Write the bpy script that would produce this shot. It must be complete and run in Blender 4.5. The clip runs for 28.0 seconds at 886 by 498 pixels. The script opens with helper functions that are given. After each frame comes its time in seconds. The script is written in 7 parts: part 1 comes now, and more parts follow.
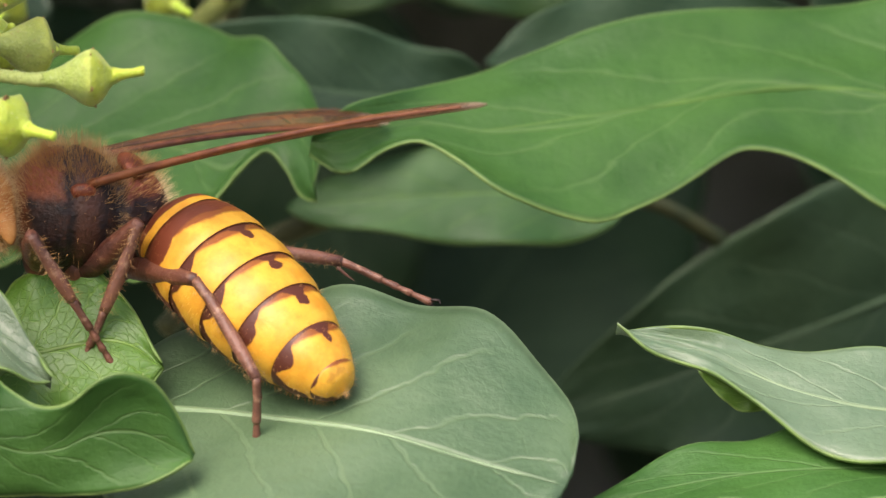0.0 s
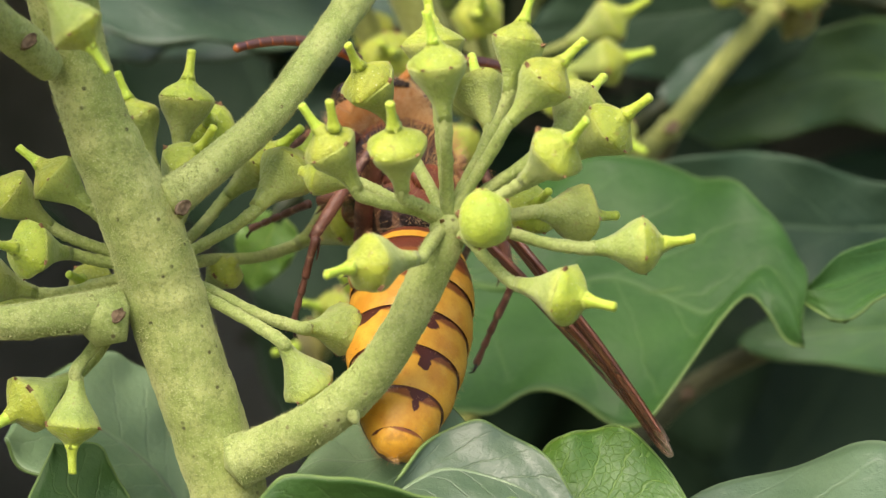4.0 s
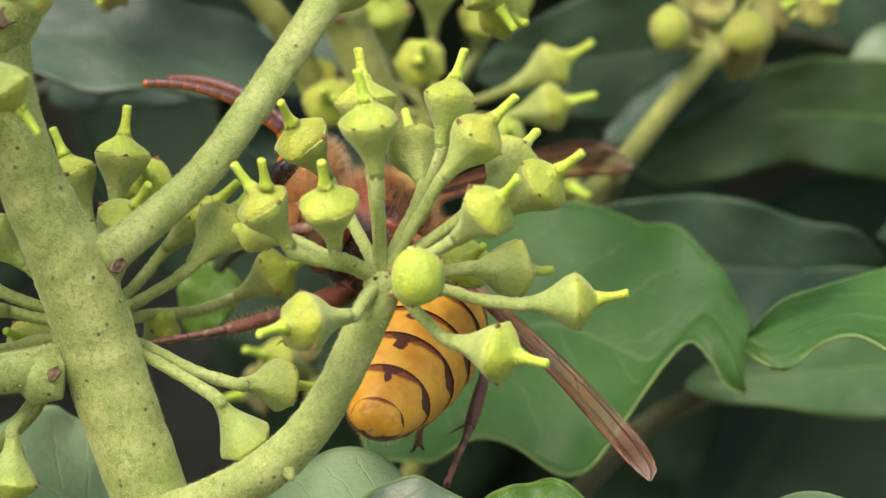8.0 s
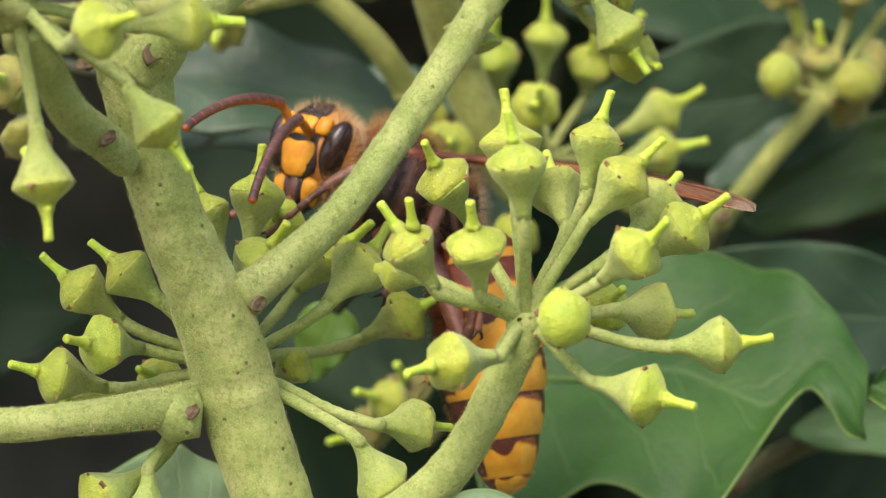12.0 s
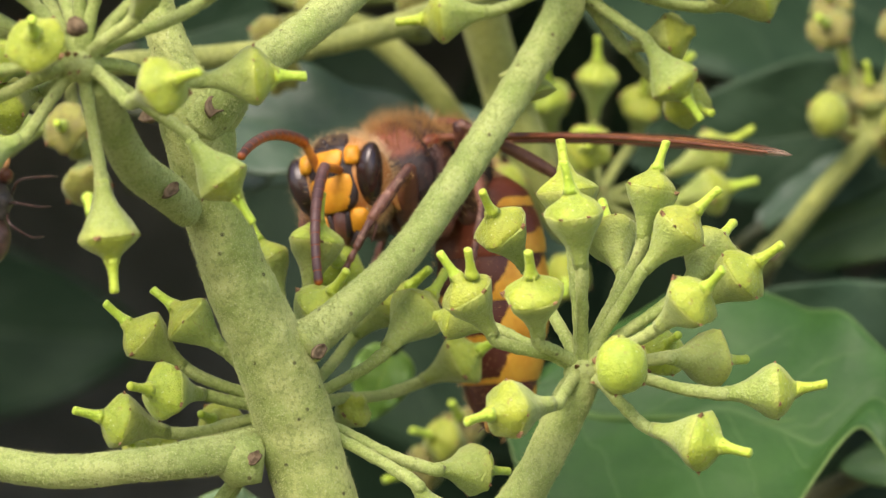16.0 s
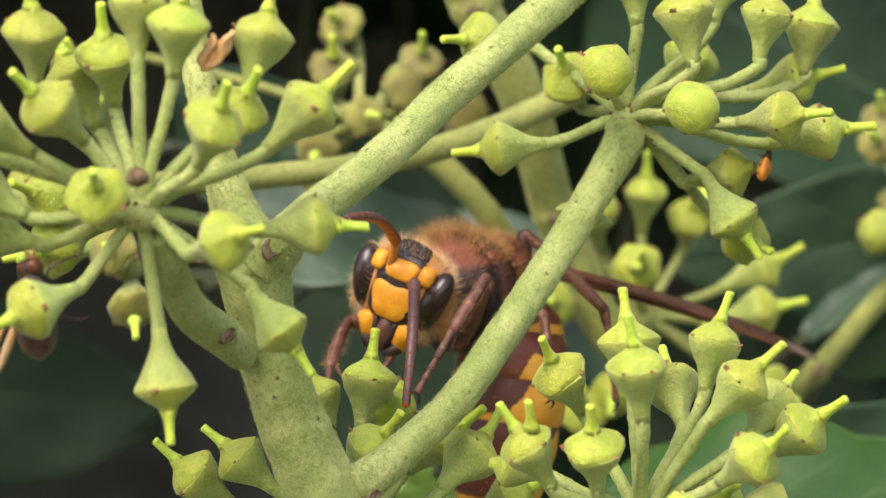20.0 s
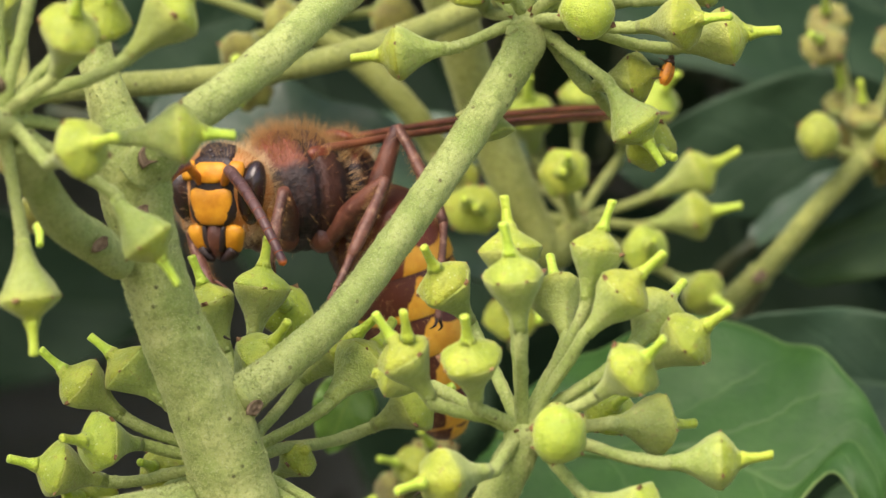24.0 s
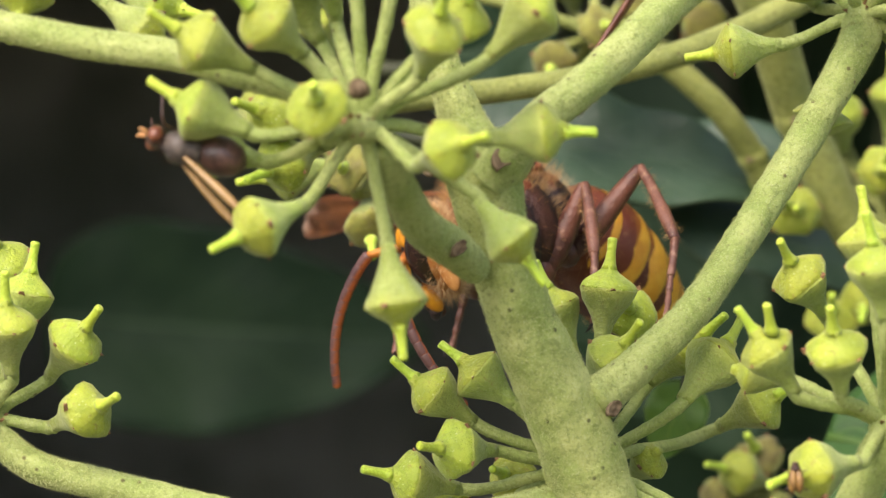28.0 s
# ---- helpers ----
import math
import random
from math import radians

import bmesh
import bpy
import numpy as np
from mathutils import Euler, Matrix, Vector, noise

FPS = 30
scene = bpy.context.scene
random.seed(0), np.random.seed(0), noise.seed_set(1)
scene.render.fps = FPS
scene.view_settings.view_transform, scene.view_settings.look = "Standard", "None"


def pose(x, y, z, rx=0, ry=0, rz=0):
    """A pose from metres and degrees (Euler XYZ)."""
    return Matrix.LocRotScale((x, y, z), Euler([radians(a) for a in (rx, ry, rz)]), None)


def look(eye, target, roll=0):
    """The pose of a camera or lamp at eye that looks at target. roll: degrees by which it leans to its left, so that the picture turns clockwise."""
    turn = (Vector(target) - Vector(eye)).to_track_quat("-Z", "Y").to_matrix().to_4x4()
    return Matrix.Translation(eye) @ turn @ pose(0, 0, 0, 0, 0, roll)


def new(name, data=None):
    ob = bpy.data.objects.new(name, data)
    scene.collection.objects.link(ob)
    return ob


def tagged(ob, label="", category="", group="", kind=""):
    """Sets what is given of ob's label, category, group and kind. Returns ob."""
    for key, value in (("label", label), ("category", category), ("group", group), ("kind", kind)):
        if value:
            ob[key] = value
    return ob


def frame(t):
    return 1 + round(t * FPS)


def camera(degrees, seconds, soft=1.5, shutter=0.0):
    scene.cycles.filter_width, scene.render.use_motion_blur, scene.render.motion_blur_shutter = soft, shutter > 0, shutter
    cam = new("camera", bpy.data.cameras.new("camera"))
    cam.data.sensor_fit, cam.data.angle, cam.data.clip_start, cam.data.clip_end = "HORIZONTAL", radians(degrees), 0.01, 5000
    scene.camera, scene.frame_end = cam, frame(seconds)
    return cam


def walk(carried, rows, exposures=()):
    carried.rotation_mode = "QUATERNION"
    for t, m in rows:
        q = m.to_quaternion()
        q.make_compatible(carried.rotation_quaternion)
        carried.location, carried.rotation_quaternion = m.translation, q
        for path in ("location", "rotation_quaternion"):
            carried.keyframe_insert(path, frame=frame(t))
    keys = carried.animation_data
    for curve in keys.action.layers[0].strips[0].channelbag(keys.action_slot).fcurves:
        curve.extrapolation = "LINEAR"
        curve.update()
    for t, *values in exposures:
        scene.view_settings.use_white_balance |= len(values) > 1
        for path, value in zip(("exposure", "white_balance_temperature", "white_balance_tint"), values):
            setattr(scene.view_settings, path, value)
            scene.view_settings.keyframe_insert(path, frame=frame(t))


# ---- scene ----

cam = camera(12.0, 28.0, 1.35, 0.0)

PATH = [
    (0.0, (0.04105, -0.22659, -0.01115), (0.04366, 0.00339, -0.01154), 0.47),
    (0.3, (0.03285, -0.22725, -0.00880), (0.03568, 0.00273, -0.00931), 0.36),
    (0.5, (0.02621, -0.22742, -0.00867), (0.02934, 0.00256, -0.00923), 0.39),
    (1.0, (0.01537, -0.22913, -0.00440), (0.02166, 0.00078, -0.00564), 0.44),
    (1.5, (0.01549, -0.22868, -0.00541), (0.01848, 0.00130, -0.00596), 0.27),
    (2.0, (0.01480, -0.22789, -0.00506), (0.01746, 0.00209, -0.00429), 0.31),
    (2.5, (0.01514, -0.23084, -0.00338), (0.01355, -0.00085, -0.00244), 0.61),
    (4.5, (0.01204, -0.22764, -0.00201), (0.01369, 0.00235, -0.00251), -0.31),
    (5.0, (0.01089, -0.22879, 0.00035), (0.01160, 0.00121, 0.00033), -0.25),
    (5.5, (0.01322, -0.22937, 0.00296), (0.01447, 0.00062, 0.00197), -0.43),
    (6.0, (0.01320, -0.22864, 0.00161), (0.01437, 0.00135, 0.00046), -0.54),
    (6.5, (0.01462, -0.22906, 0.00059), (0.01555, 0.00094, -0.00005), -0.56),
    (7.0, (0.01279, -0.22946, 0.00202), (0.01440, 0.00054, 0.00191), -0.63),
    (7.5, (0.01724, -0.22914, 0.00122), (0.01886, 0.00086, 0.00111), -0.68),
    (8.0, (0.01674, -0.22838, 0.00074), (0.01819, 0.00161, 0.00009), -0.61),
    (8.5, (0.01378, -0.22814, -0.00170), (0.01612, 0.00184, -0.00123), -0.50),
    (9.0, (0.01045, -0.22836, -0.00239), (0.01334, 0.00162, -0.00218), -0.24),
    (9.5, (0.00971, -0.22890, -0.00097), (0.01399, 0.00106, 0.00020), -0.12),
    (10.0, (0.01125, -0.22846, -0.00186), (0.01640, 0.00148, -0.00083), -0.12),
    (10.5, (0.00913, -0.22772, -0.00103), (0.01511, 0.00220, -0.00168), -0.15),
    (11.0, (0.01067, -0.22738, -0.00012), (0.01674, 0.00254, -0.00069), -0.07),
    (11.5, (0.00766, -0.22745, 0.00004), (0.01341, 0.00247, 0.00098), 0.00),
    (12.0, (0.00650, -0.22793, 0.00008), (0.01064, 0.00202, 0.00239), 0.06),
    (12.5, (0.00351, -0.22894, 0.00216), (0.00800, 0.00099, 0.00529), 0.15),
    (13.0, (0.00315, -0.23126, 0.00332), (0.00743, -0.00135, 0.00820), 0.37),
    (13.5, (0.00330, -0.23028, 0.00340), (0.00682, -0.00034, 0.00717), 0.45),
    (15.5, (0.00501, -0.23202, 0.00294), (0.00651, -0.00203, 0.00514), 0.12),
    (16.0, (0.00500, -0.23131, 0.00277), (0.00743, -0.00133, 0.00496), -0.14),
    (16.5, (0.00732, -0.23093, 0.00331), (0.00967, -0.00095, 0.00548), -0.24),
    (17.0, (0.00738, -0.23304, 0.00210), (0.00909, -0.00307, 0.00553), 0.00),
    (17.5, (0.00732, -0.27899, 0.00130), (0.00928, -0.04906, 0.00667), 0.04),
    (18.0, (0.00621, -0.27812, 0.00115), (0.00785, -0.04819, 0.00671), 0.09),
    (18.5, (0.00729, -0.22818, 0.00351), (0.00808, 0.00177, 0.00818), 0.16),
    (19.0, (0.00547, -0.22803, 0.00545), (0.00585, 0.00191, 0.01053), 0.16),
    (19.5, (0.00509, -0.22810, 0.00968), (0.00762, 0.00187, 0.01270), 0.23),
    (20.0, (0.00072, -0.22781, 0.01271), (0.00428, 0.00216, 0.01277), 0.79),
    (20.5, (0.00146, -0.22840, 0.01262), (0.00518, 0.00157, 0.01246), 0.98),
    (21.0, (0.00070, -0.22707, 0.01333), (0.00519, 0.00288, 0.01217), 1.13),
    (21.5, (0.00148, -0.22655, 0.01234), (0.00559, 0.00340, 0.00926), 0.99),
    (23.5, (0.00741, -0.22503, 0.01675), (0.00837, 0.00481, 0.00824), 1.35),
    (24.0, (0.01555, -0.22449, 0.01374), (0.01038, 0.00537, 0.00777), 0.76),
    (24.5, (0.02104, -0.22532, 0.01196), (0.01207, 0.00447, 0.00772), 0.42),
    (25.0, (0.02361, -0.22429, 0.01121), (0.01306, 0.00543, 0.00734), 0.05),
    (25.5, (0.02339, -0.22411, 0.01137), (0.00848, 0.00539, 0.00838), -0.45),
    (26.0, (0.02094, -0.22343, 0.01059), (0.00376, 0.00591, 0.00805), -0.59),
    (26.5, (0.01613, -0.22305, 0.00751), (0.00034, 0.00640, 0.00620), -0.49),
    (27.0, (0.00654, -0.22242, 0.01082), (-0.00506, 0.00728, 0.00825), -1.37),
    (27.5, (0.00534, -0.22293, 0.01088), (-0.00649, 0.00674, 0.00743), -1.44),
    (28.0, (0.00364, -0.22399, 0.01084), (-0.00857, 0.00567, 0.00790), -1.24),
]
MM = 0.001


def key_camera(rows):
    walk(cam, [(t, look(eye, target, roll)) for t, eye, target, roll in rows], [(0.0, 1.32), (15.0, 1.32), (21.0, 1.31), (24.0, 1.25), (26.0, 1.25), (28.0, 1.33)])


key_camera(PATH)
cam.data.dof.use_dof = True
cam.data.dof.focus_distance = 0.2295
cam.data.dof.aperture_fstop = 62.0

# ---- light: a bright overcast sky ----
world = bpy.data.worlds.new("world")
scene.world = world
world.use_nodes = True
wn, wl = world.node_tree.nodes, world.node_tree.links
sky = wn.new("ShaderNodeTexSky")
sky.sky_type = "NISHITA"
sky.sun_disc = False
sky.sun_elevation, sky.sun_rotation = radians(47), radians(207)
sky.dust_density, sky.ozone_density = 3.0, 1.0
wn["Background"].inputs["Strength"].default_value = 0.125
wl.new(sky.outputs[0], wn["Background"].inputs["Color"])
sun_data = bpy.data.lights.new("sun", "SUN")
sun_data.energy, sun_data.angle, sun_data.color = 1.28, radians(40), (1.0, 0.96, 0.88)
sun = new("sun", sun_data)
sun.matrix_world = look((-0.4, -0.78, 0.95), (0, 0, 0))
scene.view_settings.use_white_balance = True
scene.view_settings.white_balance_temperature, scene.view_settings.white_balance_tint = 6860, 18


# ---- materials ----
class Nodes:
    """Short hands for a node material."""

    def __init__(self, name, rough=0.6, spec=0.4):
        self.mat = bpy.data.materials.new(name)
        self.mat.use_nodes = True
        self.n, self.l = self.mat.node_tree.nodes, self.mat.node_tree.links
        self.b = self.n["Principled BSDF"]
        self.b.inputs["Roughness"].default_value = rough
        self.b.inputs["Specular IOR Level"].default_value = spec
        self.tc = self.n.new("ShaderNodeTexCoord")

    def fuzz(self, weight, tint=(0.9, 0.95, 0.7)):
        self.b.inputs["Sheen Weight"].default_value = weight
        self.b.inputs["Sheen Roughness"].default_value = 0.45
        self.b.inputs["Sheen Tint"].default_value = (*tint, 1.0)

    def put(self, value, socket):
        if hasattr(value, "is_output"):
            self.l.new(value, socket)
        else:
            socket.default_value = value

    def math(self, op, a, b=0.0, c=0.0):
        m = self.n.new("ShaderNodeMath")
        m.operation = op
        for v, s in zip((a, b, c), m.inputs):
            self.put(v, s)
        return m.outputs[0]

    def noise(self, scale, detail=4.0, rough=0.6, coord="Object"):
        """Noise with features of about 1/scale millimetres."""
        m = self.n.new("ShaderNodeTexNoise")
        m.inputs["Scale"].default_value = scale * (1000.0 if coord == "Object" else 1.0)
        m.inputs["Detail"].default_value, m.inputs["Roughness"].default_value = detail, rough
        self.l.new(self.tc.outputs[coord], m.inputs["Vector"])
        return m.outputs["Fac"]

    def cells(self, scale, feature="F1", coord="Object"):
        m = self.n.new("ShaderNodeTexVoronoi")
        m.feature = feature
        m.inputs["Scale"].default_value = scale * (1000.0 if coord == "Object" else 1.0)
        self.l.new(self.tc.outputs[coord], m.inputs["Vector"])
        return m.outputs["Distance"]

    def ramp(self, fac, lo, hi, a=0.0, b=1.0):
        m = self.n.new("ShaderNodeMapRange")
        m.interpolation_type = "SMOOTHSTEP"
        for v, s in zip((fac, lo, hi, a, b), m.inputs):
            self.put(v, s)
        return m.outputs[0]

    def mix(self, fac, a, b):
        m = self.n.new("ShaderNodeMix")
        m.data_type = "RGBA"
        self.put(fac, m.inputs[0])
        for v, s in ((a, m.inputs[6]), (b, m.inputs[7])):
            self.put(v if hasattr(v, "is_output") else (*v, 1.0), s)
        return m.outputs[2]

    def random(self):
        return self.n.new("ShaderNodeObjectInfo").outputs["Random"]

    def shift(self, colour, amount=0.2, hue=0.0):
        """The colour made a little lighter or darker from object to object."""
        m = self.n.new("ShaderNodeHueSaturation")
        rnd = self.random()
        self.put(self.math("MULTIPLY_ADD", rnd, amount, 1 - amount / 2), m.inputs["Value"])
        self.put(self.math("MULTIPLY_ADD", rnd, hue, 0.5 - hue / 2), m.inputs["Hue"])
        self.l.new(colour, m.inputs["Color"])
        return m.outputs[0]

    def done(self, colour, bump=None, strength=0.3, depth=0.05, rough=None):
        self.put(colour if hasattr(colour, "is_output") else (*colour, 1.0), self.b.inputs["Base Color"])
        if rough is not None:
            self.put(rough, self.b.inputs["Roughness"])
        if bump is not None:
            m = self.n.new("ShaderNodeBump")
            m.inputs["Strength"].default_value, m.inputs["Distance"].default_value = strength, depth * MM
            self.l.new(bump, m.inputs["Height"])
            self.l.new(m.outputs[0], self.b.inputs["Normal"])
        return self.mat


def make_stem(name, pale, deep, speck, scurf=0.5):
    k = Nodes(name, 0.72, 0.25)
    k.fuzz(0.35, (0.9, 0.95, 0.5))
    fine, broad = k.noise(9.0, 3), k.noise(0.35, 5)
    c = k.mix(k.ramp(broad, 0.35, 0.68), deep, pale)
    c = k.mix(k.math("MULTIPLY", k.ramp(fine, 0.5, 0.72), scurf), c, (0.54, 0.58, 0.30))
    c = k.mix(k.math("MULTIPLY", k.ramp(k.noise(3.2, 4, 0.75), 0.53, 0.38), 0.5), c, tuple(0.6 * v for v in deep))
    dots = k.math("MULTIPLY", k.ramp(k.cells(1.0), 0.17, 0.07), k.ramp(k.noise(0.9, 2), 0.42, 0.55))
    c = k.mix(k.math("MULTIPLY", dots, 0.85), c, speck)
    return k.done(c, k.math("ADD", fine, k.math("MULTIPLY", k.noise(2.2, 4), 0.7)), 0.55, 0.12)


def make_fruit(name, pale, deep, white, amount=0.3, rough=0.55, spots=0.0, rim=None):
    k = Nodes(name, rough, 0.35)
    k.fuzz(0.3)
    k.b.inputs["Subsurface Weight"].default_value = 0.3
    k.b.inputs["Subsurface Radius"].default_value = (0.9, 1.0, 0.3)
    k.b.inputs["Subsurface Scale"].default_value = 0.5 * MM
    fine, broad = k.noise(7.0, 3), k.noise(0.8, 4)
    c = k.mix(k.ramp(broad, 0.32, 0.7), deep, pale)
    c = k.mix(k.math("MULTIPLY", k.ramp(fine, 0.52, 0.75), white), c, (0.56, 0.60, 0.34))
    if rim:
        sep = k.n.new("ShaderNodeSeparateXYZ")
        k.l.new(k.tc.outputs["Object"], sep.inputs[0])
        z = k.math("MULTIPLY_ADD", sep.outputs[2], 1000.0, k.math("MULTIPLY_ADD", broad, 0.8, -0.4))
        c = k.mix(k.math("MULTIPLY", k.ramp(z, -0.8, 0.05), 0.75), c, rim)
    if spots:
        c = k.mix(k.math("MULTIPLY", k.ramp(k.cells(2.4), 0.16, 0.07), spots), c, (0.75, 0.78, 0.45))
    c = k.mix(k.math("MULTIPLY", k.ramp(k.noise(2.2, 4, 0.7), 0.5, 0.66), 0.4), c, tuple(0.62 * v for v in deep))
    rust = k.math("MULTIPLY", k.ramp(k.noise(1.7, 5, 0.65), 0.58, 0.73), 0.55)
    c = k.mix(rust, c, (0.24, 0.17, 0.05))
    return k.done(k.shift(c, amount, 0.02), k.math("ADD", fine, k.math("MULTIPLY", k.noise(2.5, 3), 1.4)), 0.6, 0.14)


def make_leaf(name, deep, pale, vein, rough=0.42, minor=0.35, spec=0.5):
    """Leaf skin: a pale midrib, side veins that curve to the margin and a net of fine veins, laid out on the blade's own u and v."""
    k = Nodes(name, rough, spec)
    sep = k.n.new("ShaderNodeSeparateXYZ")
    k.l.new(k.tc.outputs["UV"], sep.inputs[0])
    u, v = sep.outputs[0], sep.outputs[1]
    side = k.math("ABSOLUTE", k.math("SUBTRACT", k.math("MULTIPLY", v, 2.0), 1.0))
    wob = k.math("MULTIPLY", k.math("SUBTRACT", k.noise(5.0, 3, coord="UV"), 0.5), 0.11)
    mid = k.ramp(k.math("ADD", side, k.math("MULTIPLY", wob, 0.3)), 0.035, 0.008)
    run = k.math("SUBTRACT", k.math("MULTIPLY", k.math("ADD", u, wob), 5.5), k.math("MULTIPLY", k.math("POWER", side, 0.8), 1.9))
    near = k.math("ABSOLUTE", k.math("SUBTRACT", k.math("FRACT", run), 0.5))
    lateral = k.math("MULTIPLY", k.ramp(near, 0.06, 0.012), k.ramp(side, 1.0, 0.55))
    net = k.math("MULTIPLY", k.ramp(k.cells(17.0, "DISTANCE_TO_EDGE", "UV"), 0.05, 0.008), minor)
    lines = k.math("MAXIMUM", k.math("MAXIMUM", mid, k.math("MULTIPLY", lateral, 0.6)), net)
    body = k.mix(k.ramp(k.noise(0.10, 5), 0.3, 0.7), deep, pale)
    body = k.mix(k.math("MULTIPLY", k.ramp(k.noise(1.5, 4), 0.52, 0.75), 0.25), body, pale)
    # Outermost rim takes the vein colour, a painted glint along the edge.
    edge = k.ramp(side, 0.965, 1.0)
    c = k.mix(k.math("MULTIPLY", lines, 0.42), body, vein)
    c = k.mix(k.math("MULTIPLY", edge, 0.9), c, vein)
    specks = k.math("MULTIPLY", k.ramp(k.cells(0.12), 0.018, 0.010), 0.5)
    c = k.mix(specks, c, (0.30, 0.30, 0.20))
    bump = k.math("SUBTRACT", k.math("MULTIPLY", k.noise(0.6, 4), 0.9), k.math("MULTIPLY", lines, 0.35))
    return k.done(k.shift(c, 0.35, 0.02), bump, 0.55, 0.35, k.math("MULTIPLY_ADD", k.noise(0.25, 4), 0.25, rough - 0.12))


def make_plain(name, a, b, scale=1.0, rough=0.5, spec=0.4, strength=0.3, depth=0.06):
    k = Nodes(name, rough, spec)
    c = k.mix(k.ramp(k.noise(scale, 4), 0.32, 0.68), a, b)
    return k.done(c, k.noise(scale * 5, 3), strength, depth)


M_STEM = make_stem("stem_skin", (0.44, 0.485, 0.165), (0.25, 0.33, 0.075), (0.045, 0.04, 0.015))
M_TWIG = make_stem("twig_skin", (0.40, 0.465, 0.155), (0.26, 0.345, 0.085), (0.10, 0.08, 0.03))
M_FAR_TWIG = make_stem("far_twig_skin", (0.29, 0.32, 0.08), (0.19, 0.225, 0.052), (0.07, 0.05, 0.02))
# Stem skin darkened in its colours for twigs that stand in shade.
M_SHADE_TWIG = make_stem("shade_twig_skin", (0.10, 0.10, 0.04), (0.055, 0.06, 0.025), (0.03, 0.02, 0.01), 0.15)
M_CUP = make_fruit("fruit_cup", (0.34, 0.42, 0.11), (0.26, 0.34, 0.07), 0.32, 0.3, 0.55, 0.0, (0.40, 0.46, 0.085))
M_DISC = make_fruit("fruit_disc", (0.39, 0.46, 0.046), (0.28, 0.36, 0.036), 0.12, 0.25, 0.42, 0.5)
M_STYLE = make_fruit("fruit_style", (0.49, 0.64, 0.065), (0.40, 0.54, 0.05), 0.05, 0.15, 0.4)
# Dull cup skin: browning fruits, and far ones darkened to look shaded.
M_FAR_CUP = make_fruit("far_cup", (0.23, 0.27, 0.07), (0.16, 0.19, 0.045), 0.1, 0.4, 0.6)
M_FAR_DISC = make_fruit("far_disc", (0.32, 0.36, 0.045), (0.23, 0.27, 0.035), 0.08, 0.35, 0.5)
M_DRY_DISC = make_fruit("dry_disc", (0.25, 0.25, 0.05), (0.16, 0.14, 0.035), 0.1, 0.5, 0.6)
M_CALYX = make_plain("calyx_brown", (0.15, 0.075, 0.03), (0.29, 0.17, 0.07), 3.0, 0.8)
M_SCAR = make_plain("scar_brown", (0.07, 0.045, 0.02), (0.22, 0.16, 0.09), 2.0, 0.85)
M_LEAF = make_leaf("leaf_mid", (0.021, 0.060, 0.015), (0.044, 0.102, 0.027), (0.13, 0.21, 0.06), 0.5, 0.1, 0.3)
M_LEAF_FRONT = make_leaf("leaf_front", (0.023, 0.074, 0.013), (0.043, 0.114, 0.021), (0.11, 0.19, 0.06), 0.48, 0.1, 0.25)
# Pale leaf skin, lightened further in its colours for sky sheen.
M_LEAF_LIT = make_leaf("leaf_lit", (0.15, 0.265, 0.115), (0.24, 0.37, 0.18), (0.31, 0.44, 0.24), 0.42, 0.12, 0.45)
M_LEAF_PALE = make_leaf("leaf_pale", (0.075, 0.135, 0.068), (0.135, 0.20, 0.115), (0.19, 0.27, 0.14), 0.38, 0.06)
# Grey-green leaf skin, in tone between the mid and the pale one.
M_LEAF_GREY = make_leaf("leaf_grey", (0.048, 0.092, 0.040), (0.088, 0.142, 0.070), (0.15, 0.22, 0.11), 0.40, 0.06, 0.45)
M_LEAF_FRESH = make_leaf("leaf_fresh", (0.05, 0.14, 0.012), (0.09, 0.21, 0.02), (0.22, 0.36, 0.05), 0.45)
# Leaf skin with the hedge's shade mixed into its greens.
M_LEAF_SHADED = make_leaf("leaf_shaded", (0.011, 0.031, 0.014), (0.023, 0.051, 0.023), (0.055, 0.095, 0.05), 0.58, 0.15, 0.2)
M_LEAF_UNDER = make_plain("leaf_underside", (0.05, 0.115, 0.018), (0.085, 0.17, 0.03), 0.15, 0.55, 0.35, 0.3, 0.2)
M_LEAF_GLOSS = make_leaf("leaf_gloss", (0.026, 0.053, 0.029), (0.044, 0.082, 0.045), (0.06, 0.10, 0.05), 0.40, 0.12, 0.4)
# Brighter than the blade: light caught by leaf edges is painted in.
M_MARGIN = make_plain("leaf_margin", (0.09, 0.165, 0.036), (0.15, 0.24, 0.06), 0.4, 0.5, 0.4)
RIBS = {"leaf_shaded": M_LEAF_SHADED, "leaf_gloss": M_LEAF_SHADED, "leaf_pale": M_LEAF_PALE, "leaf_lit": M_LEAF_PALE, "leaf_grey": M_LEAF_PALE, "leaf_fresh": M_MARGIN}
M_SCURF = make_plain("scurf", (0.32, 0.37, 0.12), (0.45, 0.49, 0.21), 0.6, 0.8, 0.2)
# Leaf stalk colour taken down almost to black, in place of shade.
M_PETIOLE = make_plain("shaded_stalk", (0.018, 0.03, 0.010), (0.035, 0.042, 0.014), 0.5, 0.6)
# Pale grey that lifts the blacks of the sheets put in for deep shade.
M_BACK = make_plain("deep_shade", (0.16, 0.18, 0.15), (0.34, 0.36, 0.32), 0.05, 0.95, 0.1)


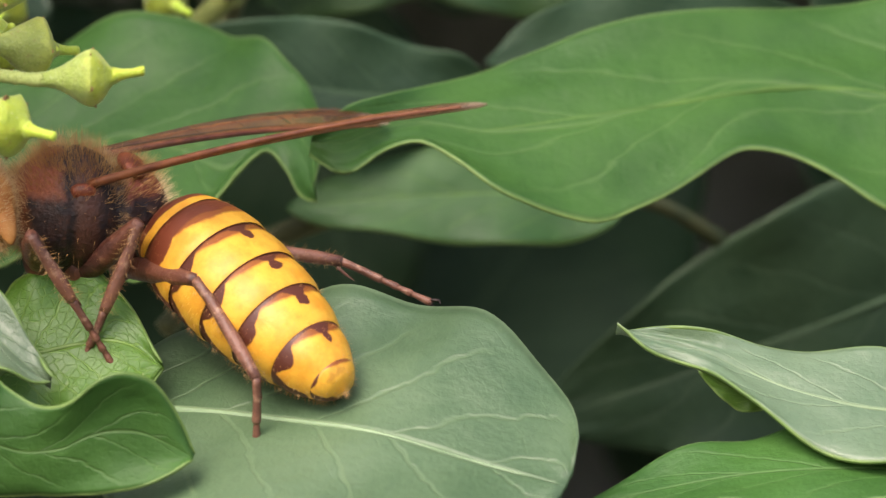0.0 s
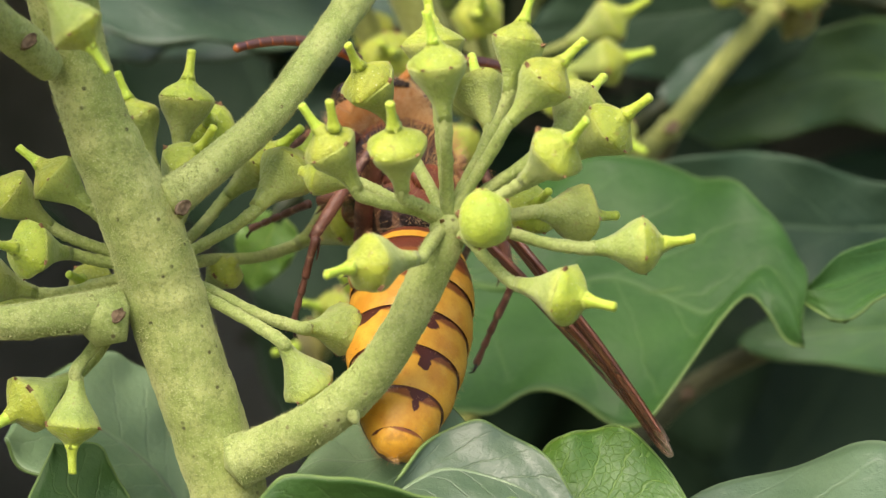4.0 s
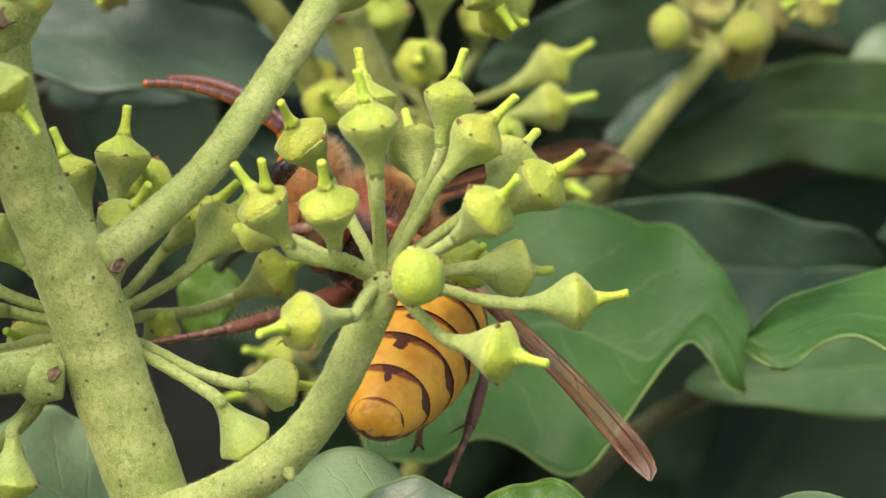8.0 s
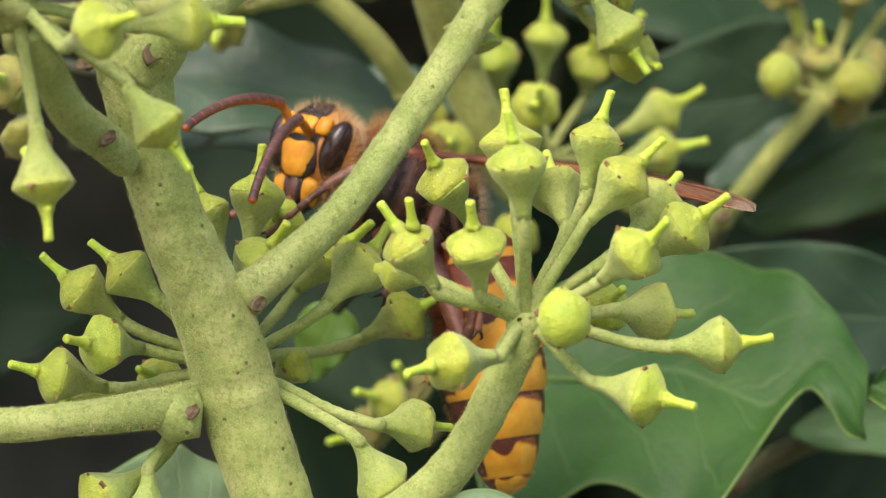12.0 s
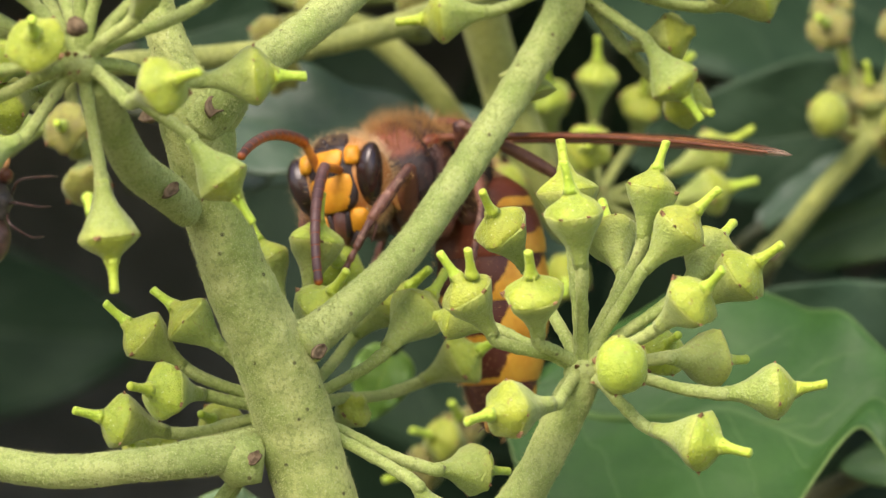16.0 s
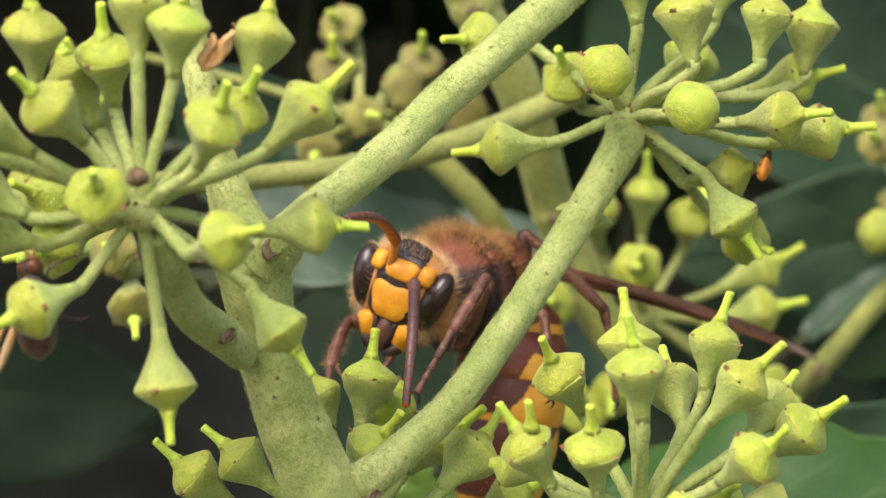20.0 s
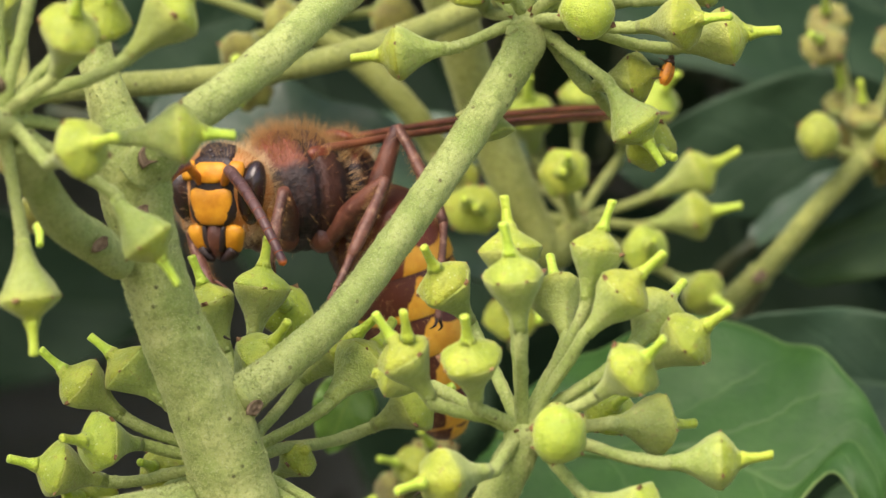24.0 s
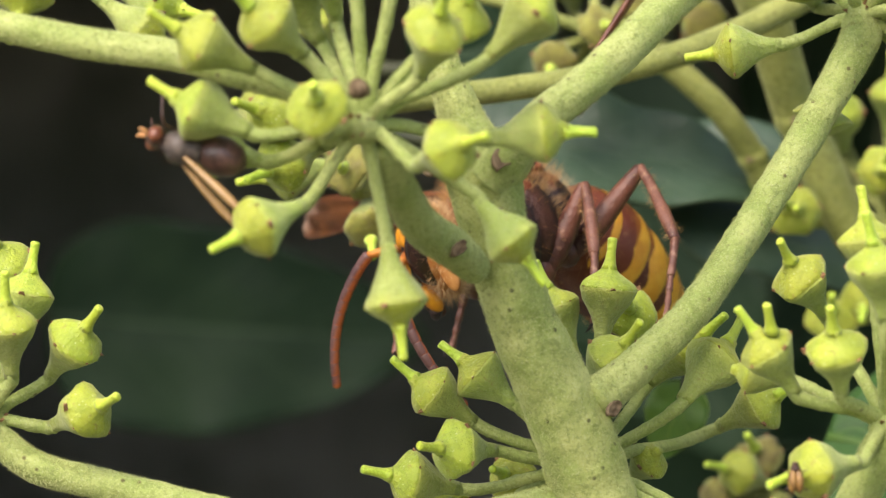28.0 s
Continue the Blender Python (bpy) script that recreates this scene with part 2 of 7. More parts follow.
# ---- building helpers ----
def raw(name, verts, faces, material, smooth=True, uvs=None):
    """A mesh from points in millimetres."""
    me = bpy.data.meshes.new(name)
    me.from_pydata([tuple(c * MM for c in v) for v in verts], [], faces)
    if smooth:
        me.polygons.foreach_set("use_smooth", [True] * len(me.polygons))
    if uvs:
        layer = me.uv_layers.new(name="UVMap")
        layer.data.foreach_set("uv", [c for loop in me.loops for c in uvs[loop.vertex_index]])
    me.materials.append(material)
    me.update()
    return me


def part(name, mesh, parent, m=None, label="", category="", kind=""):
    ob = new(name, mesh)
    ob.parent = parent
    if m is not None:
        ob.matrix_basis = m
    return tagged(ob, label, category, "", kind)


def thing(name, at, label, category, group=""):
    ob = new(name)
    ob.empty_display_size = 0.002
    ob.matrix_basis = Matrix.Translation(Vector(at) * MM)
    return tagged(ob, label, category, group)


def axes(ahead, up):
    """A turn whose x points ahead and whose z lies towards up."""
    x = Vector(ahead).normalized()
    z = Vector(up)
    z = (z - x * z.dot(x)).normalized()
    return Matrix((x, z.cross(x), z)).transposed()


def at_pose(place, turn):
    return Matrix.Translation(Vector(place) * MM) @ turn.to_4x4()


def spline(points, steps):
    """Catmull-Rom through points of any length."""
    p = np.array(points, float)
    p = np.vstack([2 * p[0] - p[1], p, 2 * p[-1] - p[-2]])
    out = []
    for i in range(1, len(p) - 2):
        for s in np.linspace(0, 1, steps, endpoint=False):
            a, b, c, d = p[i - 1:i + 3]
            out.append(0.5 * (2 * b + (c - a) * s + (2 * a - 5 * b + 4 * c - d) * s * s + (3 * b - a - 3 * c + d) * s ** 3))
    out.append(p[-2])
    return np.array(out)


def tube(points, sides=12, steps=6, rough=0.03, seed=0.0, cap=True, grain=0.0):
    """Points (x, y, z, radius) to a closed, slightly uneven tube."""
    line = spline(points, steps)
    verts, faces = [], []
    ref = Vector((0.31, -0.9, 0.27))
    for i, (x, y, z, r) in enumerate(line):
        a, b = line[max(i - 1, 0)][:3], line[min(i + 1, len(line) - 1)][:3]
        t = Vector(b - a).normalized()
        n = (ref - t * ref.dot(t)).normalized()
        ref, bn = n, t.cross(n)
        for j in range(sides):
            w = 2 * math.pi * j / sides
            d = n * math.cos(w) + bn * math.sin(w)
            k = 1 + rough * 2 * noise.noise((x * 0.8 + d.x * 1.1 + seed, y * 0.8 + d.y * 1.1, z * 0.8 + d.z * 1.1))
            if grain:
                q = Vector((x + d.x * r, y + d.y * r, z + d.z * r))
                k += grain * (max(0.0, noise.noise(q * 4.6)) * 2.0 + noise.noise(q * 1.3) * 0.6) / r
            verts.append((x + d.x * r * k, y + d.y * r * k, z + d.z * r * k))
    m = len(line)
    for i in range(m - 1):
        for j in range(sides):
            q = (j + 1) % sides
            faces.append((i * sides + j, i * sides + q, (i + 1) * sides + q, (i + 1) * sides + j))
    if cap:
        for i, order in ((0, -1), (m - 1, 1)):
            x, y, z, r = line[i]
            t = Vector(line[i][:3] - line[i + order * -1][:3]).normalized() * max(r, 0.0) * 0.45
            verts.append((x + t.x, y + t.y, z + t.z))
            c = len(verts) - 1
            for j in range(sides):
                q = (j + 1) % sides
                faces.append((c, i * sides + q, i * sides + j) if order < 0 else (c, i * sides + j, i * sides + q))
    return verts, faces


def lathe(profile, sides=14, wave=0.0, lobes=5, rough=0.0, seed=0.0, squash=1.0, bend=0.0):
    """Rows (height, radius) turned about z."""
    verts, faces = [], []
    for h, r in profile:
        for j in range(sides):
            w = 2 * math.pi * j / sides
            k = 1 + wave * math.cos(lobes * w) + rough * noise.noise((math.cos(w) * 1.7 + seed, math.sin(w) * 1.7, h * 1.3 + seed))
            verts.append((r * k * math.cos(w) + bend * max(h, 0) ** 2, r * k * math.sin(w) * squash, h))
    m = len(profile)
    for i in range(m - 1):
        for j in range(sides):
            q = (j + 1) % sides
            faces.append((i * sides + j, i * sides + q, (i + 1) * sides + q, (i + 1) * sides + j))
    faces.append(tuple(reversed(range(sides))))
    faces.append(tuple((m - 1) * sides + j for j in range(sides)))
    return verts, faces


# ---- the setting ----
def wall_sheet(name, corners, material, label):
    me = raw(name, corners, [(0, 1, 2, 3), (7, 6, 5, 4), (0, 4, 5, 1), (1, 5, 6, 2), (2, 6, 7, 3), (3, 7, 4, 0)], material, False)
    return tagged(new(name, me), label, "background", "", "structure")


# Plain sheet stands in for the unlit depth behind the leaves.
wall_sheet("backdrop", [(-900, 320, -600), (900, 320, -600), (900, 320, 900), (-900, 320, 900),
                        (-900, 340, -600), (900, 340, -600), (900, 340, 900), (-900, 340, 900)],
           M_BACK, "plain sheet put in for the dark depth of the hedge")


def ground():
    side = [(-40000, -40000, -620), (40000, -40000, -620), (40000, 40000, -620), (-40000, 40000, -620)]
    me = raw("ground", side, [(0, 1, 2, 3)], make_plain("soil", (0.05, 0.045, 0.03), (0.10, 0.10, 0.05), 0.02, 0.95))
    tagged(new("ground", me), "dim earth and grass below the hedge", "ground", "", "structure")


ground()
# Unseen slabs added around the hedge so that its depth gets little light.
for nm, lo, hi, lab in (("wall_top", (-300, 64, 60), (320, 320, 80), "unseen slab added over the hedge to keep light out"), ("wall_left", (-145, 76, -120), (-125, 320, 60), "unseen slab added beside the hedge to keep light out"),
                        ("wall_right", (145, 76, -120), (165, 320, 60), "unseen slab added beside the hedge to keep light out"), ("wall_low", (-300, 76, -110), (320, 320, -92), "unseen slab added below the hedge to keep light out")):
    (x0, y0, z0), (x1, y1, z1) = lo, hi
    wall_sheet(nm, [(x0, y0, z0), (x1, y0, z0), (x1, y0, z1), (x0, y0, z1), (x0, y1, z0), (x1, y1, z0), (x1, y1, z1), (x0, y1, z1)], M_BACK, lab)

# ---- ivy fruits ----
CUPS = [raw("cup", *lathe([(-2.95, 0.39), (-2.5, 0.43), (-2.05, 0.53), (-1.6, 0.73), (-1.15, 1.01), (-0.7, 1.28), (-0.3, 1.48), (-0.05, 1.57), (0.03, 1.56), (0.06, 1.48)],
                          20, 0.045, 5, 0.10, s * 3.7), M_CUP) for s in range(4)]
FAR_CUPS = [raw("cup", *lathe([(-2.95, 0.40), (-2.2, 0.54), (-1.5, 0.82), (-0.7, 1.29), (-0.05, 1.56), (0.08, 1.42)], 16, 0.028, 5, 0.14, s * 3.7), M_FAR_CUP) for s in range(4)]
DISCS = [raw("disc", *lathe([(0.0, 1.55), (0.09, 1.53), (0.30, 1.38), (0.52, 1.13), (0.72, 0.84), (0.88, 0.60), (1.06, 0.44), (1.36, 0.34)],
                            20, 0.045, 5, 0.15, s * 3.7), M_DISC) for s in range(4)]
DRY_DISCS = [raw("disc", *lathe([(0.02, 1.47), (0.2, 1.40), (0.34, 1.2), (0.42, 0.9), (0.46, 0.6), (0.5, 0.3)], 18, 0.03, 5, 0.4, 5.0), M_DRY_DISC)]
ROUND_DRY = raw("disc", *lathe([(0.0, 1.50), (0.25, 1.53), (0.55, 1.44), (0.85, 1.24), (1.10, 0.95), (1.26, 0.60), (1.34, 0.22)], 20, 0.03, 5, 0.2, 6.0), M_FAR_DISC)
ROUND_DISC = raw("disc", *lathe([(0.0, 1.50), (0.25, 1.53), (0.55, 1.44), (0.85, 1.24), (1.10, 0.95), (1.26, 0.60), (1.34, 0.22)], 24, 0.0, 5, 0.08, 4.0), M_DISC)
STYLES = [raw("style", *lathe([(1.10, 0.46), (1.35, 0.36), (1.60, 0.29), (2.1, 0.245), (2.55, 0.25), (2.72, 0.26), (2.80, 0.21), (2.83, 0.08)],
                              10, 0.0, 5, 0.12, s * 1.3, 1.0, b), M_STYLE) for s, b in enumerate((0.0, 0.035, -0.03, 0.02))]


def calyx_mesh(seed):
    """Five small dried sepal tips round the rim."""
    rng = random.Random(seed)
    verts, faces = [], []
    for i in range(5):
        w = 2 * math.pi * (i + rng.uniform(-0.2, 0.2)) / 5
        s = rng.uniform(0.55, 1.2)
        c, t = Vector((math.cos(w), math.sin(w), 0)), Vector((-math.sin(w), math.cos(w), 0))
        k = len(verts)
        for a, o, h in ((-0.22, 1.53, -0.10), (0.22, 1.53, -0.10), (0.0, 1.74, 0.10), (-0.18, 1.45, 0.09), (0.18, 1.45, 0.09)):
            verts.append(tuple(c * o + t * a * s + Vector((0, 0, h * s))))
        faces += [(k, k + 1, k + 2), (k + 1, k + 4, k + 2), (k + 4, k + 3, k + 2), (k + 3, k, k + 2), (k, k + 3, k + 4, k + 1)]
    return raw("calyx", verts, faces, M_CALYX, False)


CALYXES = [calyx_mesh(s) for s in range(3)]
fruit_count = 0


def fruit(umbel, place, axis, size=1.0, dry=False, bare=False, stalk=0.36, twig=None, plump=False, twin=False):
    """One young fruit with its stalk back to the middle of the umbel."""
    global fruit_count
    fruit_count += 1
    i = fruit_count
    hub = Vector(umbel.matrix_basis.translation) / MM
    p, a = Vector(place), Vector(axis).normalized()
    side = Vector((0.3, 0.5, 0.8)) if abs(a.z) < 0.8 else Vector((1, 0.2, 0))
    x = (side - a * side.dot(a)).normalized()
    turn = Matrix((x, a.cross(x), a)).transposed() @ Matrix.Rotation(i * 1.9, 3, "Z")
    size *= 0.94 + 0.12 * ((i * 37) % 17) / 16
    m = Matrix.Translation((p - hub) * MM) @ turn.to_4x4() @ Matrix.Scale(size, 4) @ Matrix.Diagonal((0.94 + 0.12 * ((i * 29) % 13) / 12, 0.94 + 0.12 * ((i * 11) % 7) / 6, 0.96 + 0.08 * ((i * 7) % 11) / 10, 1.0))
    # dry picks the dull skins, for withered fruits and for shade put into colour.
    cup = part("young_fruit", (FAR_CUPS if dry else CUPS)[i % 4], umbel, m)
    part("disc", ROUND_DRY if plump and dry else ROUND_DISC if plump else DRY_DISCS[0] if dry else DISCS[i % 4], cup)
    part("calyx", CALYXES[i % 3], cup)
    if not bare and not plump:
        part("style", STYLES[i % 4], cup)
    if twin:
        lean = Matrix.Rotation(radians(26), 4, "Y") @ Matrix.Rotation(radians(-14), 4, "X")
        part("style", STYLES[2], cup, Matrix.Translation((0.35 * MM, 0.2 * MM, -0.1 * MM)) @ lean)
    foot = p - a * 2.75 * size - hub
    reach = foot.length
    pts = [(0, 0, 0, stalk * 1.15), (*(foot * 0.3 + Vector((0, 0, 0.10 * reach * 0.3))), stalk * 0.92),
           (*(foot - a * 0.33 * reach * 0.8 + (foot * 0.0)).lerp(foot * 0.66, 0.72), stalk * 0.9),
           (*(foot - a * 0.5), stalk * 0.98), (*(foot + a * 0.1), stalk * 1.08)]
    part("pedicel", raw("pedicel", *(tube(pts, 9, 5, 0.05, i * 1.7) if twig else tube(pts, 14, 12, 0.06, i * 1.7, True, 0.05)), twig or M_TWIG), umbel)


def umbel_thing(hub, label, size=1.0, material=None):
    u = thing("ivy_umbel", hub, label, "ivy umbel", "umbels of young ivy fruits")
    knob = [(h * size, r * size) for h, r in ((-0.9, 0.5), (-0.6, 0.85), (-0.1, 1.0), (0.35, 0.9), (0.7, 0.55), (0.85, 0.2))]
    part("hub", raw("hub", *lathe(knob, 12, 0.08, 7, 0.35, hub[0]), material or M_TWIG), u)
    rng = random.Random(int(abs(hub[0] * 100)))
    verts, faces = [], []
    for _ in range(9):
        d = Vector((rng.uniform(-1, 1), rng.uniform(-1, 0.4), rng.uniform(-1, 1))).normalized()
        o = d * 0.95 * size
        t = d.orthogonal().normalized() * 0.16 * size
        b = d.cross(t)
        k = len(verts)
        for v in (o + t, o - t + b * 0.6, o - t - b * 0.6, o + d * rng.uniform(0.2, 0.55) * size):
            verts.append(tuple(v))
        faces += [(k, k + 1, k + 3), (k + 1, k + 2, k + 3), (k + 2, k, k + 3)]
    part("bracts", raw("bracts", verts, faces, M_CALYX, False), u, None, "small dried brown bracts")
    return u


umbel_2 = umbel_thing((14.90, -4.00, -1.67), "umbel of yellow-green young ivy fruits on an arching stalk")
fruit(umbel_2, (16.79, -8.08, -1.34), (-0.00, -1.00, 0.03), plump=True)
fruit(umbel_2, (25.18, -6.30, -2.69), (1.00, -0.00, 0.05))
fruit(umbel_2, (21.84, -3.27, -1.07), (0.77, 0.64, -0.05))
fruit(umbel_2, (21.07, -8.29, -5.33), (0.84, -0.50, -0.20))
fruit(umbel_2, (10.74, -8.76, -3.66), (-0.81, -0.58, -0.10))
fruit(umbel_2, (8.65, -6.36, 2.53), (-0.50, -0.32, 0.80), twin=True)
fruit(umbel_2, (7.90, -1.50, 1.09), (-0.96, 0.10, 0.22), 0.8, bare=True)
fruit(umbel_2, (12.14, -7.77, 2.53), (-0.11, -0.55, 0.83))
fruit(umbel_2, (10.61, -0.76, 6.12), (-0.44, -0.58, 0.69))
fruit(umbel_2, (14.32, -7.91, 6.78), (-0.13, -0.22, 0.97))
fruit(umbel_2, (14.11, -4.00, 8.03), (-0.09, -0.00, 1.00))
fruit(umbel_2, (16.64, -1.28, 5.65), (-0.16, 0.66, 0.73))
fruit(umbel_2, (18.65, -5.00, 8.12), (0.20, -0.00, 0.98))
fruit(umbel_2, (20.07, -6.92, 6.05), (0.64, -0.19, 0.75))
fruit(umbel_2, (21.94, -3.27, 4.81), (0.47, 0.65, 0.60))
fruit(umbel_2, (23.51, -4.34, 3.58), (0.74, -0.38, 0.56))
fruit(umbel_2, (20.53, -8.75, 2.17), (0.61, -0.60, 0.52))
fruit(umbel_2, (19.49, 2.38, -0.70), (0.28, -0.91, 0.30))

umbel_1 = umbel_thing((-11.26, -14.70, 14.37), "open umbel of yellow-green young ivy fruits on a curved stalk")
fruit(umbel_1, (-13.31, -17.62, 15.25), (-0.07, -0.90, 0.44))
fruit(umbel_1, (-15.89, -17.25, 19.68), (-0.57, -0.60, 0.55))
fruit(umbel_1, (-16.91, -13.81, 23.67), (-0.02, -0.45, 0.89))
fruit(umbel_1, (-13.32, -11.77, 22.56), (-0.12, -0.54, 0.84))
fruit(umbel_1, (-11.51, -16.00, 24.89), (-0.02, -0.00, 1.00))
fruit(umbel_1, (-9.36, -16.87, 23.90), (0.11, -0.31, 0.95))
fruit(umbel_1, (-5.26, -14.00, 23.56), (0.25, -0.00, 0.97))
fruit(umbel_1, (-7.43, -18.72, 18.88), (0.30, -0.66, 0.69))
fruit(umbel_1, (-6.45, -14.23, 19.78), (0.42, -0.64, 0.64))
fruit(umbel_1, (-2.78, -15.00, 19.94), (0.69, -0.00, 0.72))
fruit(umbel_1, (-6.77, -18.69, 13.10), (0.62, -0.74, 0.26))
fruit(umbel_1, (-2.41, -12.50, 13.85), (1.00, -0.00, 0.08))
fruit(umbel_1, (-9.94, -13.50, 5.47), (0.13, -0.00, -0.99))
fruit(umbel_1, (-16.73, -15.76, 9.40), (-0.73, -0.58, -0.36))
fruit(umbel_1, (-19.58, -15.00, 15.45), (-0.90, -0.00, 0.43))
fruit(umbel_1, (-19.08, -11.17, 13.32), (-0.89, 0.40, 0.21))
fruit(umbel_1, (-4.06, -12.50, 8.39), (0.62, -0.00, -0.79))
fruit(umbel_1, (-16.42, -3.69, 12.65), (-0.60, -0.75, -0.29))
fruit(umbel_1, (-16.89, -4.65, 15.24), (-0.52, -0.83, 0.21))
fruit(umbel_1, (-15.20, -9.00, 21.47), (-0.46, -0.00, 0.89))

fruit(umbel_1, (-19.30, -16.00, 18.76), (-0.80, -0.35, 0.45))

umbel_3 = umbel_thing((14.78, 12.50, 20.36), "umbel of young ivy fruits at the end of a long branch")
fruit(umbel_3, (7.49, 13.00, 18.54), (-0.99, -0.00, -0.11))
fruit(umbel_3, (13.38, 7.42, 22.82), (-0.00, -1.00, 0.07), plump=True)
fruit(umbel_3, (18.09, 6.42, 20.80), (-0.07, -1.00, 0.07), plump=True)
fruit(umbel_3, (11.58, 15.35, 22.79), (-0.27, -0.82, 0.50))
fruit(umbel_3, (6.36, 14.27, 24.84), (-0.76, -0.64, -0.04))
fruit(umbel_3, (17.79, 9.00, 26.39), (-0.15, -0.00, 0.99))
fruit(umbel_3, (22.53, 10.00, 26.37), (0.16, -0.00, 0.99))
fruit(umbel_3, (25.34, 13.00, 25.93), (0.14, -0.00, 0.99))
fruit(umbel_3, (24.74, 14.11, 22.79), (0.94, -0.25, 0.24))
fruit(umbel_3, (23.47, 8.22, 20.46), (0.84, -0.52, 0.11))
fruit(umbel_3, (25.96, 11.50, 19.70), (0.98, -0.00, 0.21))
fruit(umbel_3, (21.02, 13.00, 17.45), (0.88, -0.38, 0.22), bare=True)
fruit(umbel_3, (21.01, 11.50, 14.62), (0.57, 0.00, -0.82))
fruit(umbel_3, (21.90, 14.36, 13.57), (0.39, -0.86, -0.32))
fruit(umbel_3, (14.99, 11.00, 28.55), (-0.08, -0.00, 1.00))
fruit(umbel_3, (20.55, 14.00, 28.85), (0.26, -0.00, 0.97))
fruit(umbel_3, (18.84, 17.00, 24.12), (0.38, -0.00, 0.92))

umbel_4 = umbel_thing((-0.98, 5.00, -4.44), "umbel of young ivy fruits close behind the main stem")
fruit(umbel_4, (-6.74, 4.00, 1.17), (-0.75, -0.00, 0.66))
fruit(umbel_4, (-9.28, 4.10, 0.23), (-0.76, -0.24, 0.60))
fruit(umbel_4, (-7.99, 2.31, -2.83), (-0.68, -0.73, 0.08))
fruit(umbel_4, (-10.67, 5.16, -4.58), (-0.90, -0.37, 0.23))
fruit(umbel_4, (-9.05, 8.39, -6.47), (-0.28, -0.94, 0.21))
fruit(umbel_4, (-7.97, 1.20, -11.31), (-0.75, -0.47, -0.46))
fruit(umbel_4, (-5.49, 1.00, -12.46), (-0.07, -0.00, -1.00))
fruit(umbel_4, (0.31, 7.50, 5.51), (0.13, -0.00, 0.99))
fruit(umbel_4, (-2.63, 9.00, 4.54), (-0.34, -0.00, 0.94))
fruit(umbel_4, (1.40, 11.40, 4.05), (0.06, -0.94, 0.33))
fruit(umbel_4, (0.68, 4.23, 1.84), (0.54, -0.54, 0.65))
fruit(umbel_4, (9.19, 3.00, -7.29), (0.75, 0.60, -0.05), 0.98)
fruit(umbel_4, (7.42, 0.00, -10.23), (0.50, 0.35, -0.78), 0.98)
fruit(umbel_4, (-5.19, 9.36, -4.88), (-0.42, -0.86, 0.27))

fruit(umbel_4, (8.74, 13.00, -1.23), (0.80, -0.38, 0.45))
fruit(umbel_4, (4.75, 9.00, 2.14), (0.62, -0.35, 0.55))
fruit(umbel_4, (6.17, 6.00, 1.56), (0.55, 0.35, 0.65))
fruit(umbel_4, (2.41, 9.00, -4.03), (0.55, -0.55, 0.55), 0.8, bare=True)

umbel_7 = umbel_thing((-32.99, 1.00, -0.77), "umbel of young ivy fruits on a bowed side branch")
fruit(umbel_7, (-30.76, 1.00, 6.08), (0.21, -0.00, 0.98))
fruit(umbel_7, (-28.08, 0.21, 3.45), (0.56, -0.50, 0.66))
fruit(umbel_7, (-27.36, -0.75, -0.28), (0.75, -0.60, 0.28))
fruit(umbel_7, (-31.46, -1.85, 4.53), (-0.01, -0.36, 0.93))
fruit(umbel_7, (-32.54, 4.25, 7.68), (-0.26, -0.60, 0.76))
fruit(umbel_7, (-34.33, 0.21, 3.42), (-0.53, -0.51, 0.68))
fruit(umbel_7, (-35.63, 1.13, 0.05), (-0.95, -0.30, 0.02))
fruit(umbel_7, (-34.96, 5.00, 6.84), (-0.10, -0.00, 0.99))

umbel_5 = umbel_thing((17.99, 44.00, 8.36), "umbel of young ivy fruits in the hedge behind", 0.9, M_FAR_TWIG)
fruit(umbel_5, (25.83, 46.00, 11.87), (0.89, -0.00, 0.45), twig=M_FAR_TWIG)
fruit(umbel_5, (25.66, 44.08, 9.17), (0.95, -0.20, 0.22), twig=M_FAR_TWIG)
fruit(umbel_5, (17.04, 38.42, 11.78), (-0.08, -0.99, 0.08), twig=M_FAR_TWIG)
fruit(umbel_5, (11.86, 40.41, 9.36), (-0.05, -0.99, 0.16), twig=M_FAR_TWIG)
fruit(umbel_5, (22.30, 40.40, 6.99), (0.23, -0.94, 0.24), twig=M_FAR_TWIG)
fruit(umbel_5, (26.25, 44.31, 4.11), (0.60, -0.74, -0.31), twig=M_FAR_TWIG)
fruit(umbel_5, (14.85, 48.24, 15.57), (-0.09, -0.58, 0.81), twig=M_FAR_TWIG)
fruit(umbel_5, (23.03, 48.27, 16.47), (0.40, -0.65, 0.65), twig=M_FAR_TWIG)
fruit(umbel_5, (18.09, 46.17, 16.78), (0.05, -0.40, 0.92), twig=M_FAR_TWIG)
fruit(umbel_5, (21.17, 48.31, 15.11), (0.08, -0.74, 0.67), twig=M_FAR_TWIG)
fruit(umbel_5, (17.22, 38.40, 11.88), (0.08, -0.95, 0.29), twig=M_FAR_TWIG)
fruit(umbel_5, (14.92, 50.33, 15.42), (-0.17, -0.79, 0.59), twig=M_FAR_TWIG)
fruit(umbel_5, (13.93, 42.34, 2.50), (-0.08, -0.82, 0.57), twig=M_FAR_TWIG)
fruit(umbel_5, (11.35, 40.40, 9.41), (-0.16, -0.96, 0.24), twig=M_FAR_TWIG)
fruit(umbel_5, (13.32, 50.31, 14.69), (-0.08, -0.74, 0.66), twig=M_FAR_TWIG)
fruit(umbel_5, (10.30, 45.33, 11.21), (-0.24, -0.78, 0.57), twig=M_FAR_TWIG)
